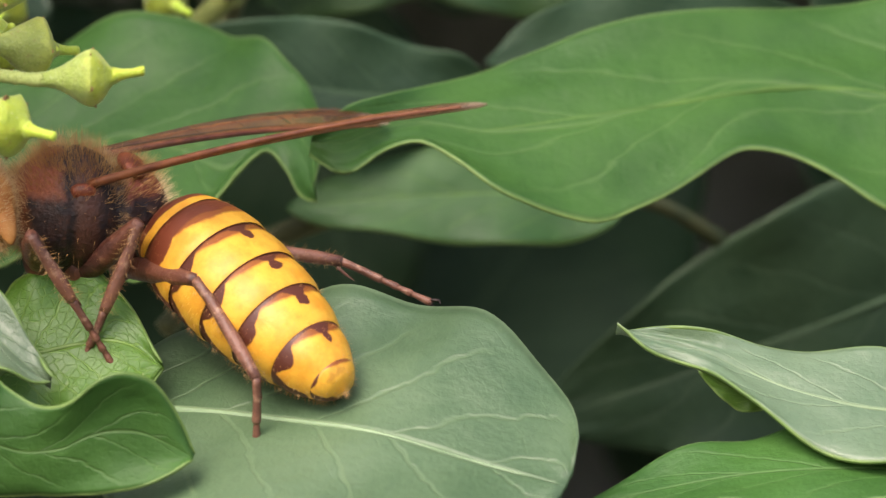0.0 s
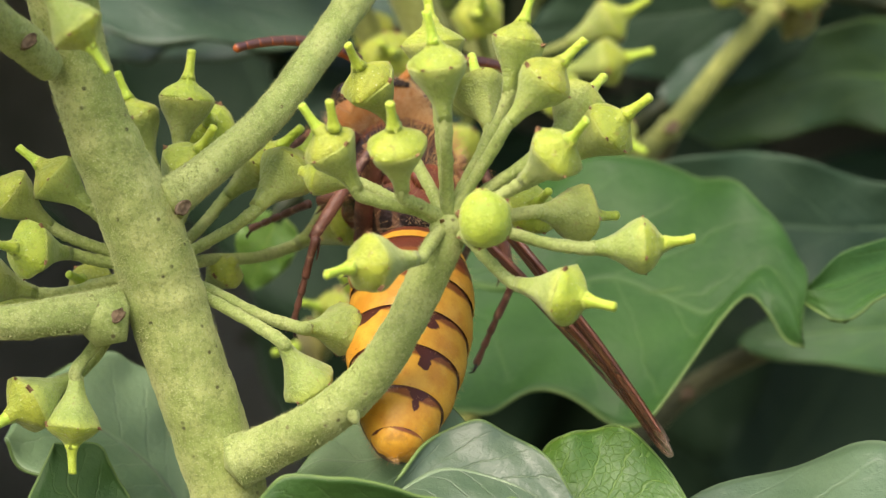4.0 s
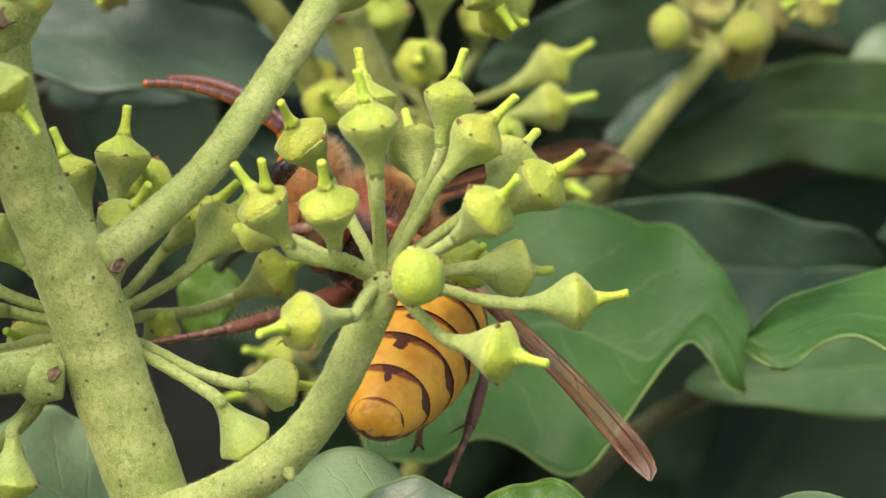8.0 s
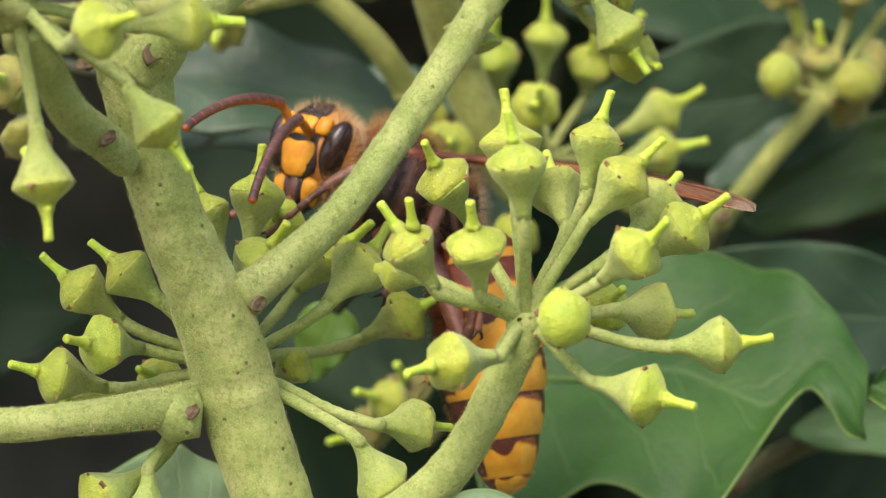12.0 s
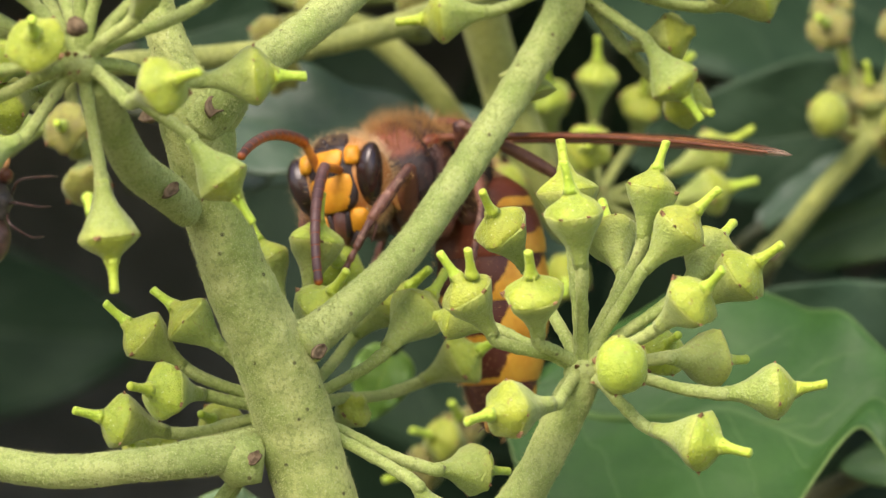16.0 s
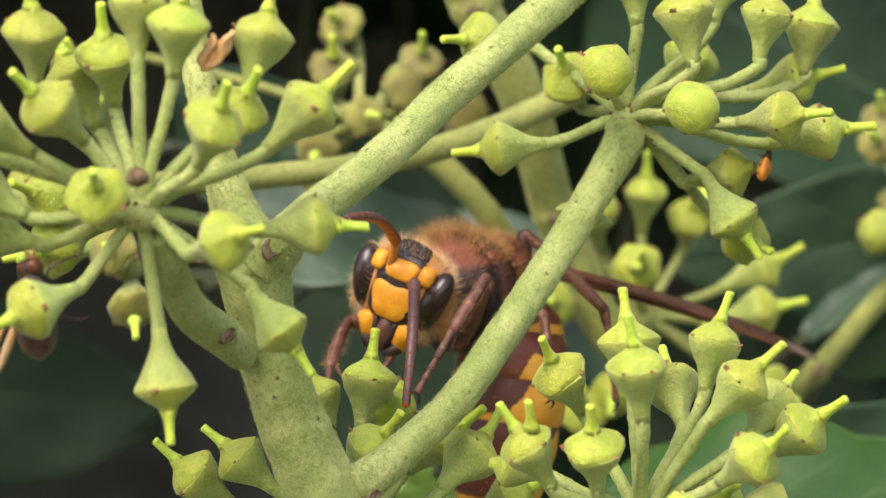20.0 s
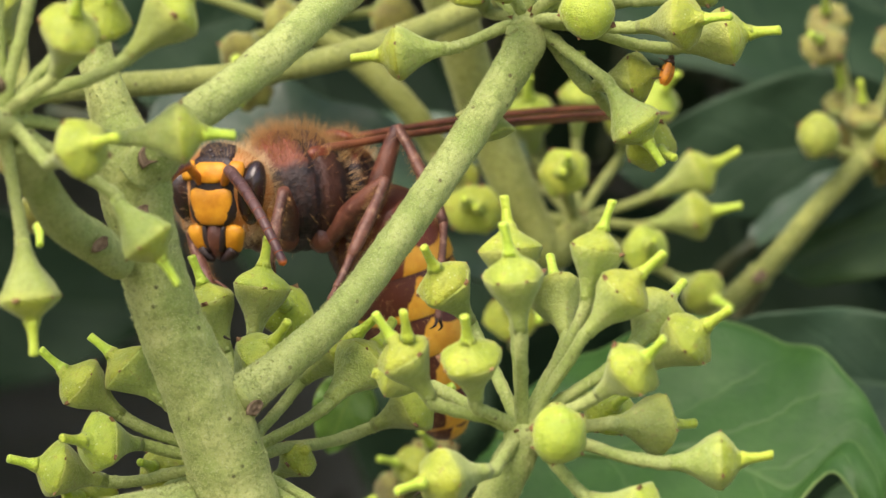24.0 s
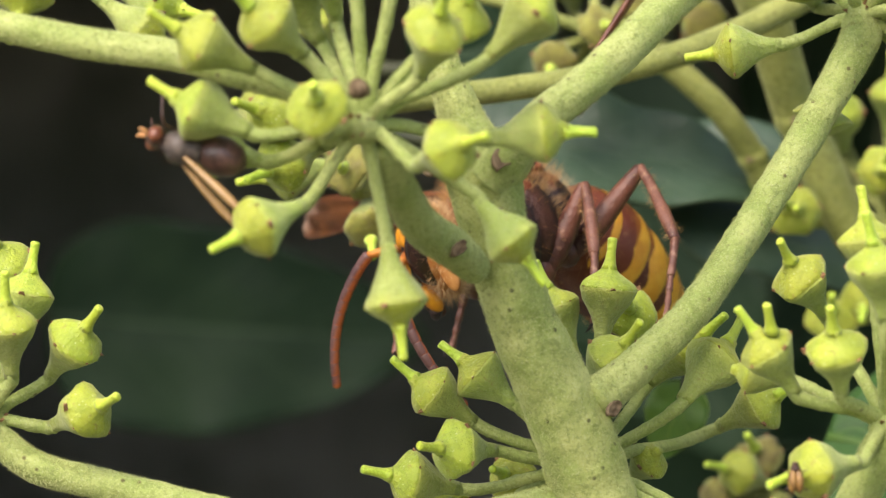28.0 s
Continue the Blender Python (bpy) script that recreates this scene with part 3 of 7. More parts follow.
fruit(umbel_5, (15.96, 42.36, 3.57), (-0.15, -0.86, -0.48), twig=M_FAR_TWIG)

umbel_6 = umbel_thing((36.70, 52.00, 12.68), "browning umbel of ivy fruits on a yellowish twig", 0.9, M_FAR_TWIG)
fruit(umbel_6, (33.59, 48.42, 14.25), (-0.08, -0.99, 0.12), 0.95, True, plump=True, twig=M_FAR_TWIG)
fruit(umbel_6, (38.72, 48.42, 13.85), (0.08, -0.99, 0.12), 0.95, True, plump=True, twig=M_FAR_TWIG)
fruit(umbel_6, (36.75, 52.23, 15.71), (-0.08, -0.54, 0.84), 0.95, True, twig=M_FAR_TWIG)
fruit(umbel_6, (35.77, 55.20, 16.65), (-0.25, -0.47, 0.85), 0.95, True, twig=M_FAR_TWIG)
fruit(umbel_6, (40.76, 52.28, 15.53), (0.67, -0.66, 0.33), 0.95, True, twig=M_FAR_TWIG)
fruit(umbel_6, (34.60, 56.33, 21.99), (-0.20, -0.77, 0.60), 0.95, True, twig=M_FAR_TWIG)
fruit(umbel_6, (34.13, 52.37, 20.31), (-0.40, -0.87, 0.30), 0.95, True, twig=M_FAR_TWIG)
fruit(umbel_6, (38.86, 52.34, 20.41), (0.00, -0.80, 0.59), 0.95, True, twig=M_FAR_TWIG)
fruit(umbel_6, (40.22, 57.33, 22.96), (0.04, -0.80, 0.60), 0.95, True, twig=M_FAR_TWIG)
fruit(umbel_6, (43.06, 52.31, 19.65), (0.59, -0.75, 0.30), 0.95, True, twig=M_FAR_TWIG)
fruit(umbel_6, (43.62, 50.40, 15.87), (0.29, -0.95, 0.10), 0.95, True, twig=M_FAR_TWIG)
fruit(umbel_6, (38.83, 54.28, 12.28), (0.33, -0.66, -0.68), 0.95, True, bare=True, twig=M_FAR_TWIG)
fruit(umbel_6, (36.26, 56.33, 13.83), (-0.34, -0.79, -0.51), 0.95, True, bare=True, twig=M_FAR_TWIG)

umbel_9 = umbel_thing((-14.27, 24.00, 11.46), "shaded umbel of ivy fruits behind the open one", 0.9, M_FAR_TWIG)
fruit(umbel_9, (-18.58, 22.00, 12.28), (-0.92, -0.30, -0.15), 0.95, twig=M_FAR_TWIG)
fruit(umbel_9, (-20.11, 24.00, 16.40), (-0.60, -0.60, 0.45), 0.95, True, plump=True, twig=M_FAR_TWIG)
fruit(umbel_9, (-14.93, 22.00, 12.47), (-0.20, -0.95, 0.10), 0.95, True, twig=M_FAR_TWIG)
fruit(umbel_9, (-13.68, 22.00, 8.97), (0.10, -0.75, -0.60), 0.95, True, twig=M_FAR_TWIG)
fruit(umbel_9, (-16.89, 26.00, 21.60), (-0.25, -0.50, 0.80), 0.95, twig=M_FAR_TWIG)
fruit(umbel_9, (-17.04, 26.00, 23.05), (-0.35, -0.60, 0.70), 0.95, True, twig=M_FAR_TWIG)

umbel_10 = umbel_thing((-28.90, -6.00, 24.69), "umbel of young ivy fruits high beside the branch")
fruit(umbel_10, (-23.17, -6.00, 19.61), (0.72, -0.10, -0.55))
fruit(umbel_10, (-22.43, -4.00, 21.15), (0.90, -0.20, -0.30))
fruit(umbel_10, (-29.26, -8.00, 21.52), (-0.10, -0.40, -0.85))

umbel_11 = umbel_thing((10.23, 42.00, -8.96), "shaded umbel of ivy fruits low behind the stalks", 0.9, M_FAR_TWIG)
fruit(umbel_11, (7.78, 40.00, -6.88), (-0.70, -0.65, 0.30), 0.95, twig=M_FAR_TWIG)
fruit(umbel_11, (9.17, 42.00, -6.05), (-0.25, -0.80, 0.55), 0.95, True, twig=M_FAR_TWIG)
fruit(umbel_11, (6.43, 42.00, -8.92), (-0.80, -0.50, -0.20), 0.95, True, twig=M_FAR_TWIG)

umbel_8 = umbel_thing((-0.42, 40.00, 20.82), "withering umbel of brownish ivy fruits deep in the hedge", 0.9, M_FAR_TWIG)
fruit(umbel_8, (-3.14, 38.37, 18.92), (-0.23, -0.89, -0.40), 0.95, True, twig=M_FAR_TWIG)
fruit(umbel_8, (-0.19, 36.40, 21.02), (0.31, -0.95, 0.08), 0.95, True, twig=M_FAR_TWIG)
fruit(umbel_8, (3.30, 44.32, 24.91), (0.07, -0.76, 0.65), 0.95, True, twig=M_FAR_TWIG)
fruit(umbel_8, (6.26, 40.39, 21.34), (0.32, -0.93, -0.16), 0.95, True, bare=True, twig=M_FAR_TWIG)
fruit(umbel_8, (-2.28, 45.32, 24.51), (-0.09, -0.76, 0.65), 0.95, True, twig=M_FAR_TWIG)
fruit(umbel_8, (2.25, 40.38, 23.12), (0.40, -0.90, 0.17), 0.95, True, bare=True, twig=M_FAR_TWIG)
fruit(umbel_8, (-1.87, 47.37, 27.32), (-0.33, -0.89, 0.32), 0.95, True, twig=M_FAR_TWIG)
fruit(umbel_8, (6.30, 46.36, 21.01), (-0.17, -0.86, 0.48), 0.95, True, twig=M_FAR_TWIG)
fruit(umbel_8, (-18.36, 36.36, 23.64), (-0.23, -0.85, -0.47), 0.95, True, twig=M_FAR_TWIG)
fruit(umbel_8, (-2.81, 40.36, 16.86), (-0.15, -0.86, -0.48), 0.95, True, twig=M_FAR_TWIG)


# ---- stems ----
def scar(parent, origin, place, normal, size, seed):
    """A dark, oval leaf scar or broken bud base on a stem."""
    n = Vector(normal).normalized()
    turn = axes(n.orthogonal(), n)
    prof = [(-0.25, 1.0), (0.06, 1.0), (0.14, 0.86), (0.05, 0.66), (-0.02, 0.3), (0.06, 0.12)]
    me = raw("scar", *lathe([(h * size, r * size) for h, r in prof], 12, 0.06, 3, 0.4, seed, 0.62), M_SCAR)
    part("leaf_scar", me, parent, Matrix.Translation((Vector(place) - Vector(origin)) * MM) @ turn.to_4x4(), "dark brown leaf scar")


def limb(parent, name, origin, pts, material, sides=16, rough=0.035, label="", fine=1):
    o = np.array([*origin, 0.0])
    made = [tuple(np.array(p) - o) for p in pts]
    if fine > 1:
        line = spline(made, 12)
        rng = random.Random(len(pts) * 7 + int(abs(pts[0][0]) * 10))
        verts, faces = [], []
        for _ in range(int(320 * sum(np.linalg.norm(line[i + 1][:3] - line[i][:3]) for i in range(len(line) - 1)))):
            i = rng.randrange(len(line) - 1)
            f = rng.random()
            q = line[i] * (1 - f) + line[i + 1] * f
            t = Vector(line[i + 1][:3] - line[i][:3]).normalized()
            d = Vector((rng.uniform(-1, 1), rng.uniform(-1, 0.6), rng.uniform(-1, 1)))
            d = (d - t * d.dot(t)).normalized()
            root = Vector(q[:3]) + d * q[3] * 0.99
            tip = root + (d + Vector((rng.uniform(-1, 1), rng.uniform(-1, 1), rng.uniform(-1, 1))) * 0.7).normalized() * rng.uniform(0.08, 0.2)
            w = d.cross(t) * 0.017
            k = len(verts)
            verts += [tuple(root + w), tuple(root - w), tuple(root + t * 0.03), tuple(tip)]
            faces += [(k, k + 1, k + 3), (k + 1, k + 2, k + 3), (k + 2, k, k + 3)]
        part("scurf", raw("scurf", verts, faces, M_SCURF, False), parent, None, "fine pale scurf on the bark", "", "stuff")
    return part(name, raw(name, *tube([tuple(np.array(p) - o) for p in pts], sides * fine, 7 * fine, rough, pts[0][0], True, 0.034 if fine > 1 else 0.0), material), parent, None, label)


def collar(parent, origin, place, along, radius, material, seed):
    """The swollen ring where a side branch leaves the stem."""
    a = Vector(along).normalized()
    turn = axes(a.orthogonal(), a)
    prof = [(-0.9, 0.75), (-0.5, 1.02), (-0.1, 1.12), (0.3, 1.05), (0.7, 0.86), (0.9, 0.7)]
    me = raw("collar", *lathe([(h * radius, r * radius) for h, r in prof], 16, 0.04, 4, 0.22, seed), material)
    part("node_collar", me, parent, Matrix.Translation((Vector(place) - Vector(origin)) * MM) @ turn.to_4x4())


# ---- leaves ----
def side_width(widths, u):
    """A smooth half-width at u from widths at even steps along the blade."""
    k = u * (len(widths) - 1)
    i = min(int(k), len(widths) - 2)
    a, b, c, d = (widths[min(max(j, 0), len(widths) - 1)] for j in (i - 1, i, i + 1, i + 2))
    f = k - i
    return 0.5 * (2 * b + (c - a) * f + (2 * a - 5 * b + 4 * c - d) * f * f + (3 * b - a - 3 * c + d) * f ** 3)


def outlined_leaf(base, tip, normal, left, right, material, label, **more):
    """A leaf whose two margins have their own course: left and right half-widths at even steps from base to tip."""
    return ivy_leaf(base, tip, normal, max(left + right), material, label, edges=(left, right), oval=True, **more)


def ivy_leaf(base, tip, normal, half, material, label, bow=0.1, fold=0.12, wave=0.08, waves=3.0, phase=0.0, lobes=0.0, oval=False, rims=(1.0, 1.0), petiole=None, taper=0.62, nu=44, nv=22, curl=0.0, group="ivy leaves", edges=None, light_edges=(1, -1)):
    """A blade from base to tip (millimetres): ovate, with a wavy margin, a fold along the midrib, a bow along its length and a real thickness."""
    b, t = Vector(base), Vector(tip)
    length = (t - b).length
    turn = axes(t - b, normal)
    leaf = thing("ivy_leaf", base, label, "leaf", group)
    leaf.matrix_basis = at_pose(base, turn)
    verts, uvs, faces = [], [], []
    seed = base[0] * 0.37 + base[2] * 0.11

    def surface(u, v):
        w = half * (math.sin(math.pi * min(1.0, u ** 0.62)) ** taper if 0 < u < 1 else 0.0)
        if oval:
            w = half * math.sqrt(max(0.0, 1 - (2 * u - 1) ** 2))
        w *= 1 + lobes * math.cos(u * 9.4 - 1.0) + 0.05 * noise.noise((u * 5 + seed, seed, 0))
        if edges:
            up, low = side_width(edges[0], u), side_width(edges[1], u)
            w = half
            y = -low + (up + low) * (v + 1) / 2
        s = 1 if v > 0 else -1
        ruffle = wave * (rims[0] if v > 0 else rims[1]) * half * abs(v) ** 2.2 * math.sin(waves * 2 * math.pi * u + phase + s * 0.9 + 1.3 * noise.noise((u * 2 + seed, s, 1)))
        z = fold * abs(v) * w + ruffle + bow * length * math.sin(math.pi * u) - curl * half * abs(v) ** 3
        z += 0.03 * half * noise.noise((u * 4 + seed, v * 2.2, seed))
        if not edges:
            y = v * w * (1 - 0.10 * abs(v) * fold * 4)
        return Vector((u * length, y, z))

    for i in range(nu + 1):
        u = 0.004 + 0.992 * i / nu
        for j in range(nv + 1):
            v = -1 + 2 * j / nv
            p = surface(u, v)
            verts.append(tuple(p))
            uvs.append((u, (v + 1) / 2))
    top = len(verts)
    thick = 0.30
    for k in range(top):
        x, y, z = verts[k]
        verts.append((x, y, z - thick))
        uvs.append(uvs[k])
    row = nv + 1
    for i in range(nu):
        for j in range(nv):
            a = i * row + j
            faces.append((a, a + row, a + row + 1, a + 1))
            faces.append((top + a, top + a + 1, top + a + row + 1, top + a + row))
    ring = [i * row for i in range(nu + 1)] + [nu * row + j for j in range(1, nv + 1)] + [i * row + nv for i in range(nu - 1, -1, -1)] + [j for j in range(nv - 1, 0, -1)]
    for a, c in zip(ring, ring[1:] + ring[:1]):
        faces.append((a, top + a, top + c, c))
    part("blade", raw("blade", verts, faces, material, True, uvs), leaf)
    rib = [(*(surface(u, 0) + Vector((0, 0, -0.10))), 0.34 * (1 - 0.8 * u) * min(1.0, half / 9)) for u in (0.01, 0.2, 0.4, 0.6, 0.8, 0.97)]
    part("midrib", raw("midrib", *tube(rib, 6, 4, 0.02, seed), RIBS.get(material.name, M_LEAF_UNDER)), leaf)
    if edges:
        for v in light_edges:
            run = [(*(surface(0.004 + 0.992 * i / 40, v) + Vector((0, 0, -0.12))), 0.115 if 0 < i < 40 else 0.04) for i in range(41)]
            part("margin", raw("margin", *tube(run, 6, 2, 0.05, seed), M_MARGIN), leaf, None, "thickened margin, painted bright as if catching light")
    if oval:
        return leaf
    stalk = petiole or (-0.30 * length, 0.1 * length, -0.14 * length)
    p0 = surface(0.01, 0)
    pts = [(p0.x + 0.3, p0.y, p0.z - 0.2, 0.5), (stalk[0] * 0.35, stalk[1] * 0.2, stalk[2] * 0.25, 0.55), (stalk[0] * 0.7, stalk[1] * 0.6, stalk[2] * 0.6, 0.6), (*stalk, 0.7)]
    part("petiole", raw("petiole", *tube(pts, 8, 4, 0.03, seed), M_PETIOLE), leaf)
    return leaf


STEM_FOOT = (3.9, 4.0, -26.3)
ivy_stem = thing("ivy_plant", STEM_FOOT, "thick scurfy green ivy stem with brown leaf scars and forking branches", "ivy")
limb(ivy_stem, "main_stem", STEM_FOOT, ((4.14, 4.00, -26.36, 2.22), (3.52, 3.00, -19.43, 2.07), (2.58, 2.50, -15.14, 2.06), (-0.48, 1.50, -5.69, 2.19), (-1.17, 1.00, -3.17, 2.17), (-2.28, 0.30, -0.10, 2.01), (-3.62, -0.30, 2.93, 1.87), (-4.71, -1.00, 5.95, 1.74), (-5.42, -1.50, 8.96, 1.74), (-6.01, -2.00, 11.95, 1.96), (-7.00, -1.60, 14.70, 1.25), (-8.10, -0.80, 18.00, 0.92), (-9.30, 0.50, 23.00, 0.82), (-10.50, 2.00, 30.00, 0.80), (-11.50, 4.00, 40.00, 0.85)), M_STEM, fine=4)
limb(ivy_stem, "node_shoulder", STEM_FOOT, ((-5.64, -2.20, 11.52, 1.60), (-4.85, -2.60, 12.25, 1.29), (-3.98, -3.00, 12.83, 0.94), (-3.31, -3.00, 13.31, 0.45)), M_STEM, fine=2)
limb(ivy_stem, "side_branch", STEM_FOOT, ((-0.25, 0.30, -0.23, 1.23), (0.77, 0.80, 0.58, 1.06), (2.80, 2.00, 2.24, 0.98), (5.20, 3.50, 4.56, 0.95), (7.83, 6.00, 8.22, 0.96), (10.75, 8.50, 12.57, 0.97), (12.62, 10.50, 15.58, 0.98), (14.55, 12.00, 18.84, 1.11), (14.69, 12.50, 19.97, 1.04)), M_TWIG, fine=4)
limb(ivy_stem, "side_branch", STEM_FOOT, ((-5.67, -3.00, 11.66, 1.29), (-2.93, -4.00, 14.52, 1.03), (0.45, -2.00, 17.26, 1.03), (4.09, 2.00, 20.86, 1.05), (6.52, 4.00, 23.09, 1.03), (10.53, 8.00, 26.80, 1.11), (12.97, 10.00, 29.51, 1.12)), M_TWIG, fine=4)
limb(ivy_stem, "peduncle", STEM_FOOT, ((3.36, 0.40, -14.43, 1.51), (5.45, 0.00, -13.49, 1.30), (8.25, -2.00, -11.89, 1.20), (10.68, -3.00, -9.74, 1.12), (12.48, -4.00, -7.01, 1.06), (14.26, -4.00, -3.40, 1.06), (15.01, -4.00, -2.04, 0.83)), M_TWIG, fine=4)
limb(ivy_stem, "peduncle", STEM_FOOT, ((-6.36, -3.00, 6.89, 0.79), (-7.35, -5.00, 7.97, 1.02), (-8.95, -8.00, 9.33, 1.01), (-9.95, -12.00, 11.68, 0.89), (-10.30, -14.00, 13.39, 0.75)), M_TWIG, fine=4)
limb(ivy_stem, "peduncle", STEM_FOOT, ((-2.91, 1.00, -5.97, 1.17), (-5.05, 0.00, -6.31, 1.09), (-9.03, -1.00, -6.77, 0.92), (-15.34, 0.00, -7.03, 0.92), (-26.35, 1.00, -4.44, 0.85), (-30.60, 1.00, -3.24, 0.83), (-33.00, 1.00, -1.22, 0.77)), M_TWIG, fine=4)
limb(ivy_stem, "side_branch", STEM_FOOT, ((-34.84, -8.00, 21.22, 0.79), (-30.30, -9.00, 20.05, 0.78), (-25.52, -10.00, 18.95, 0.81), (-20.79, -11.00, 18.17, 0.77), (-17.83, -12.00, 17.07, 0.58), (-14.90, -13.00, 16.13, 0.46), (-11.97, -14.50, 14.90, 0.35)), M_TWIG, fine=4)
limb(ivy_stem, "lower_stem", STEM_FOOT, [(4.14, 4.00, -25.36, 2.2), (-1.86, 12.0, -120.0, 2.5), (-5.86, 30.0, -380.0, 3.0), (0.14, 34.0, -624.0, 3.6)], M_STEM, 12)
scar(ivy_stem, STEM_FOOT, (0.70, -1.60, -0.61), (0.7, -0.7, 0.1), 0.55, 4.52)
scar(ivy_stem, STEM_FOOT, (-5.23, -4.20, 9.75), (0.1, -1, 0.3), 0.5, 2.5)
scar(ivy_stem, STEM_FOOT, (-7.11, -6.50, 8.10), (0.3, -1, 0.2), 0.55, 1.78)
scar(ivy_stem, STEM_FOOT, (-4.75, -4.62, 12.75), (0.25, -0.95, 0.15), 0.85, 2.74)
scar(ivy_stem, STEM_FOOT, (-2.90, -1.00, -6.44), (-0.3, -0.95, 0), 0.5, 3.4)
scar(ivy_stem, STEM_FOOT, (3.47, 0.20, -14.58), (-0.3, -0.95, 0), 0.5, 3.25)
scar(ivy_stem, STEM_FOOT, (-8.34, -3.70, 12.33), (-0.2, -0.95, 0.2), 0.7, 1.22)
scar(ivy_stem, STEM_FOOT, (-6.99, -7.20, 8.10), (0.3, -0.95, 0.1), 0.5, 1.58)
collar(ivy_stem, STEM_FOOT, (-3.63, 0.50, -6.63), (-0.9, 0, 0.1), 1.35, M_TWIG, 4.134)

# small parts of the stem and the umbels
for place, way, size in (((11.77, 12.50, 15.42), (-0.3, -0.2, 1.0), 0.62), ((13.18, 13.00, 14.01), (0.35, -0.2, -1.0), 0.66)):
    a = Vector(way).normalized()
    part("side_bud", CUPS[1], ivy_stem, Matrix.Translation((Vector(place) - Vector(STEM_FOOT)) * MM) @ axes(a.orthogonal(), a).to_4x4() @ Matrix.Scale(size, 4), "small green side bud")
stub = [(9.33, -3.00, -10.65), (9.73, -3.20, -11.55), (9.97, -3.30, -12.14)]
part("stub", raw("stub", *tube([(*(Vector(p) - Vector(STEM_FOOT)), r) for p, r in zip(stub, (0.55, 0.42, 0.2))], 10, 4, 0.1), M_TWIG), ivy_stem, None, "short broken stub")
knob = Vector((-11.42, -17.00, 16.15)) - Vector(umbel_1.matrix_basis.translation) / MM
part("scar", raw("scar", *lathe([(-0.5, 0.2), (-0.3, 0.5), (0.1, 0.55), (0.4, 0.35), (0.55, 0.1)], 10, 0.15, 3, 0.4, 2.0), M_SCAR), umbel_1, Matrix.Translation(knob * MM), "dark brown scar of a lost fruit")

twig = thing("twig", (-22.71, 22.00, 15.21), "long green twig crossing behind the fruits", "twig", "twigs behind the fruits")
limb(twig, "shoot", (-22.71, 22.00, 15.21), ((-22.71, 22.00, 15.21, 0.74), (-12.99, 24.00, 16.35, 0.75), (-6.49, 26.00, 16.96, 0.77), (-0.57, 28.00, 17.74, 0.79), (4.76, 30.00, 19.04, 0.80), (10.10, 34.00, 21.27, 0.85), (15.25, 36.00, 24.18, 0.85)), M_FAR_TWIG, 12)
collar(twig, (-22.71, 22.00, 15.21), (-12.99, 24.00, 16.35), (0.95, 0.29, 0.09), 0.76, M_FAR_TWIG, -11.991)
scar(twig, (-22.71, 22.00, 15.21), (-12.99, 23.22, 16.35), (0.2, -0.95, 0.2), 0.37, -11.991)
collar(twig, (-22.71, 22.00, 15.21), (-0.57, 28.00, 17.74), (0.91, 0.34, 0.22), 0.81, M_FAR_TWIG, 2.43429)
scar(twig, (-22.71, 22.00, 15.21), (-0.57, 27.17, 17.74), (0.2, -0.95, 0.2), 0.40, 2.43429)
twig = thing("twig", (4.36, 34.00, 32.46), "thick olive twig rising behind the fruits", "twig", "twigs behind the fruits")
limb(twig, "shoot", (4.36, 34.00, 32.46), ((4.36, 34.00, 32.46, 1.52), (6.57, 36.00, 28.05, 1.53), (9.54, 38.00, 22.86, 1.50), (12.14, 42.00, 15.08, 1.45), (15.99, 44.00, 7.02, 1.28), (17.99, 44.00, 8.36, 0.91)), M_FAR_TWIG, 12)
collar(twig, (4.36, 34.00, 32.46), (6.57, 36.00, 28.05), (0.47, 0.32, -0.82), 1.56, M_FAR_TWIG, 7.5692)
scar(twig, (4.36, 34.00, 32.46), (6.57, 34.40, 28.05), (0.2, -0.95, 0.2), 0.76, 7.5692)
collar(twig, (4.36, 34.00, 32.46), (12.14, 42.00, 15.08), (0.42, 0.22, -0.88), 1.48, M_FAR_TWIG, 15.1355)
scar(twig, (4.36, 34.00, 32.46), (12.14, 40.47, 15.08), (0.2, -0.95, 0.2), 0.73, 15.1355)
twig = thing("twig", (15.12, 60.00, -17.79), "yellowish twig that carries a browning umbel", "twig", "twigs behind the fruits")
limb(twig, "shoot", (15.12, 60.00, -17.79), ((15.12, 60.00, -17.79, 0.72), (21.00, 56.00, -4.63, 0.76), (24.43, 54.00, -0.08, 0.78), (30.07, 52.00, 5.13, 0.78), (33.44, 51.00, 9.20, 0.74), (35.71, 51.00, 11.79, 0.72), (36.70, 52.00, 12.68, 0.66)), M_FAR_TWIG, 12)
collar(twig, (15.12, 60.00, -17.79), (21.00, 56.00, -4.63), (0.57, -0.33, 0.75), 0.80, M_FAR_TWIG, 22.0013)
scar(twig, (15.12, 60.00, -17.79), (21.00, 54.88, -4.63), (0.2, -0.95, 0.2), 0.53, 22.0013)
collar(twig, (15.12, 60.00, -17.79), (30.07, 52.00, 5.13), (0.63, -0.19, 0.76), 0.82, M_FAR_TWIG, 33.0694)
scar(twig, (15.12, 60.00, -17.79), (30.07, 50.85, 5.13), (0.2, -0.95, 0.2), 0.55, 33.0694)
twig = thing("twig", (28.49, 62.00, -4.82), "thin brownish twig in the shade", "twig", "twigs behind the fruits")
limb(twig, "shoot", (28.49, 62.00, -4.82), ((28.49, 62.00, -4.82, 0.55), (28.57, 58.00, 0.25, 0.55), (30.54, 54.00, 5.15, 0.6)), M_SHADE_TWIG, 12)
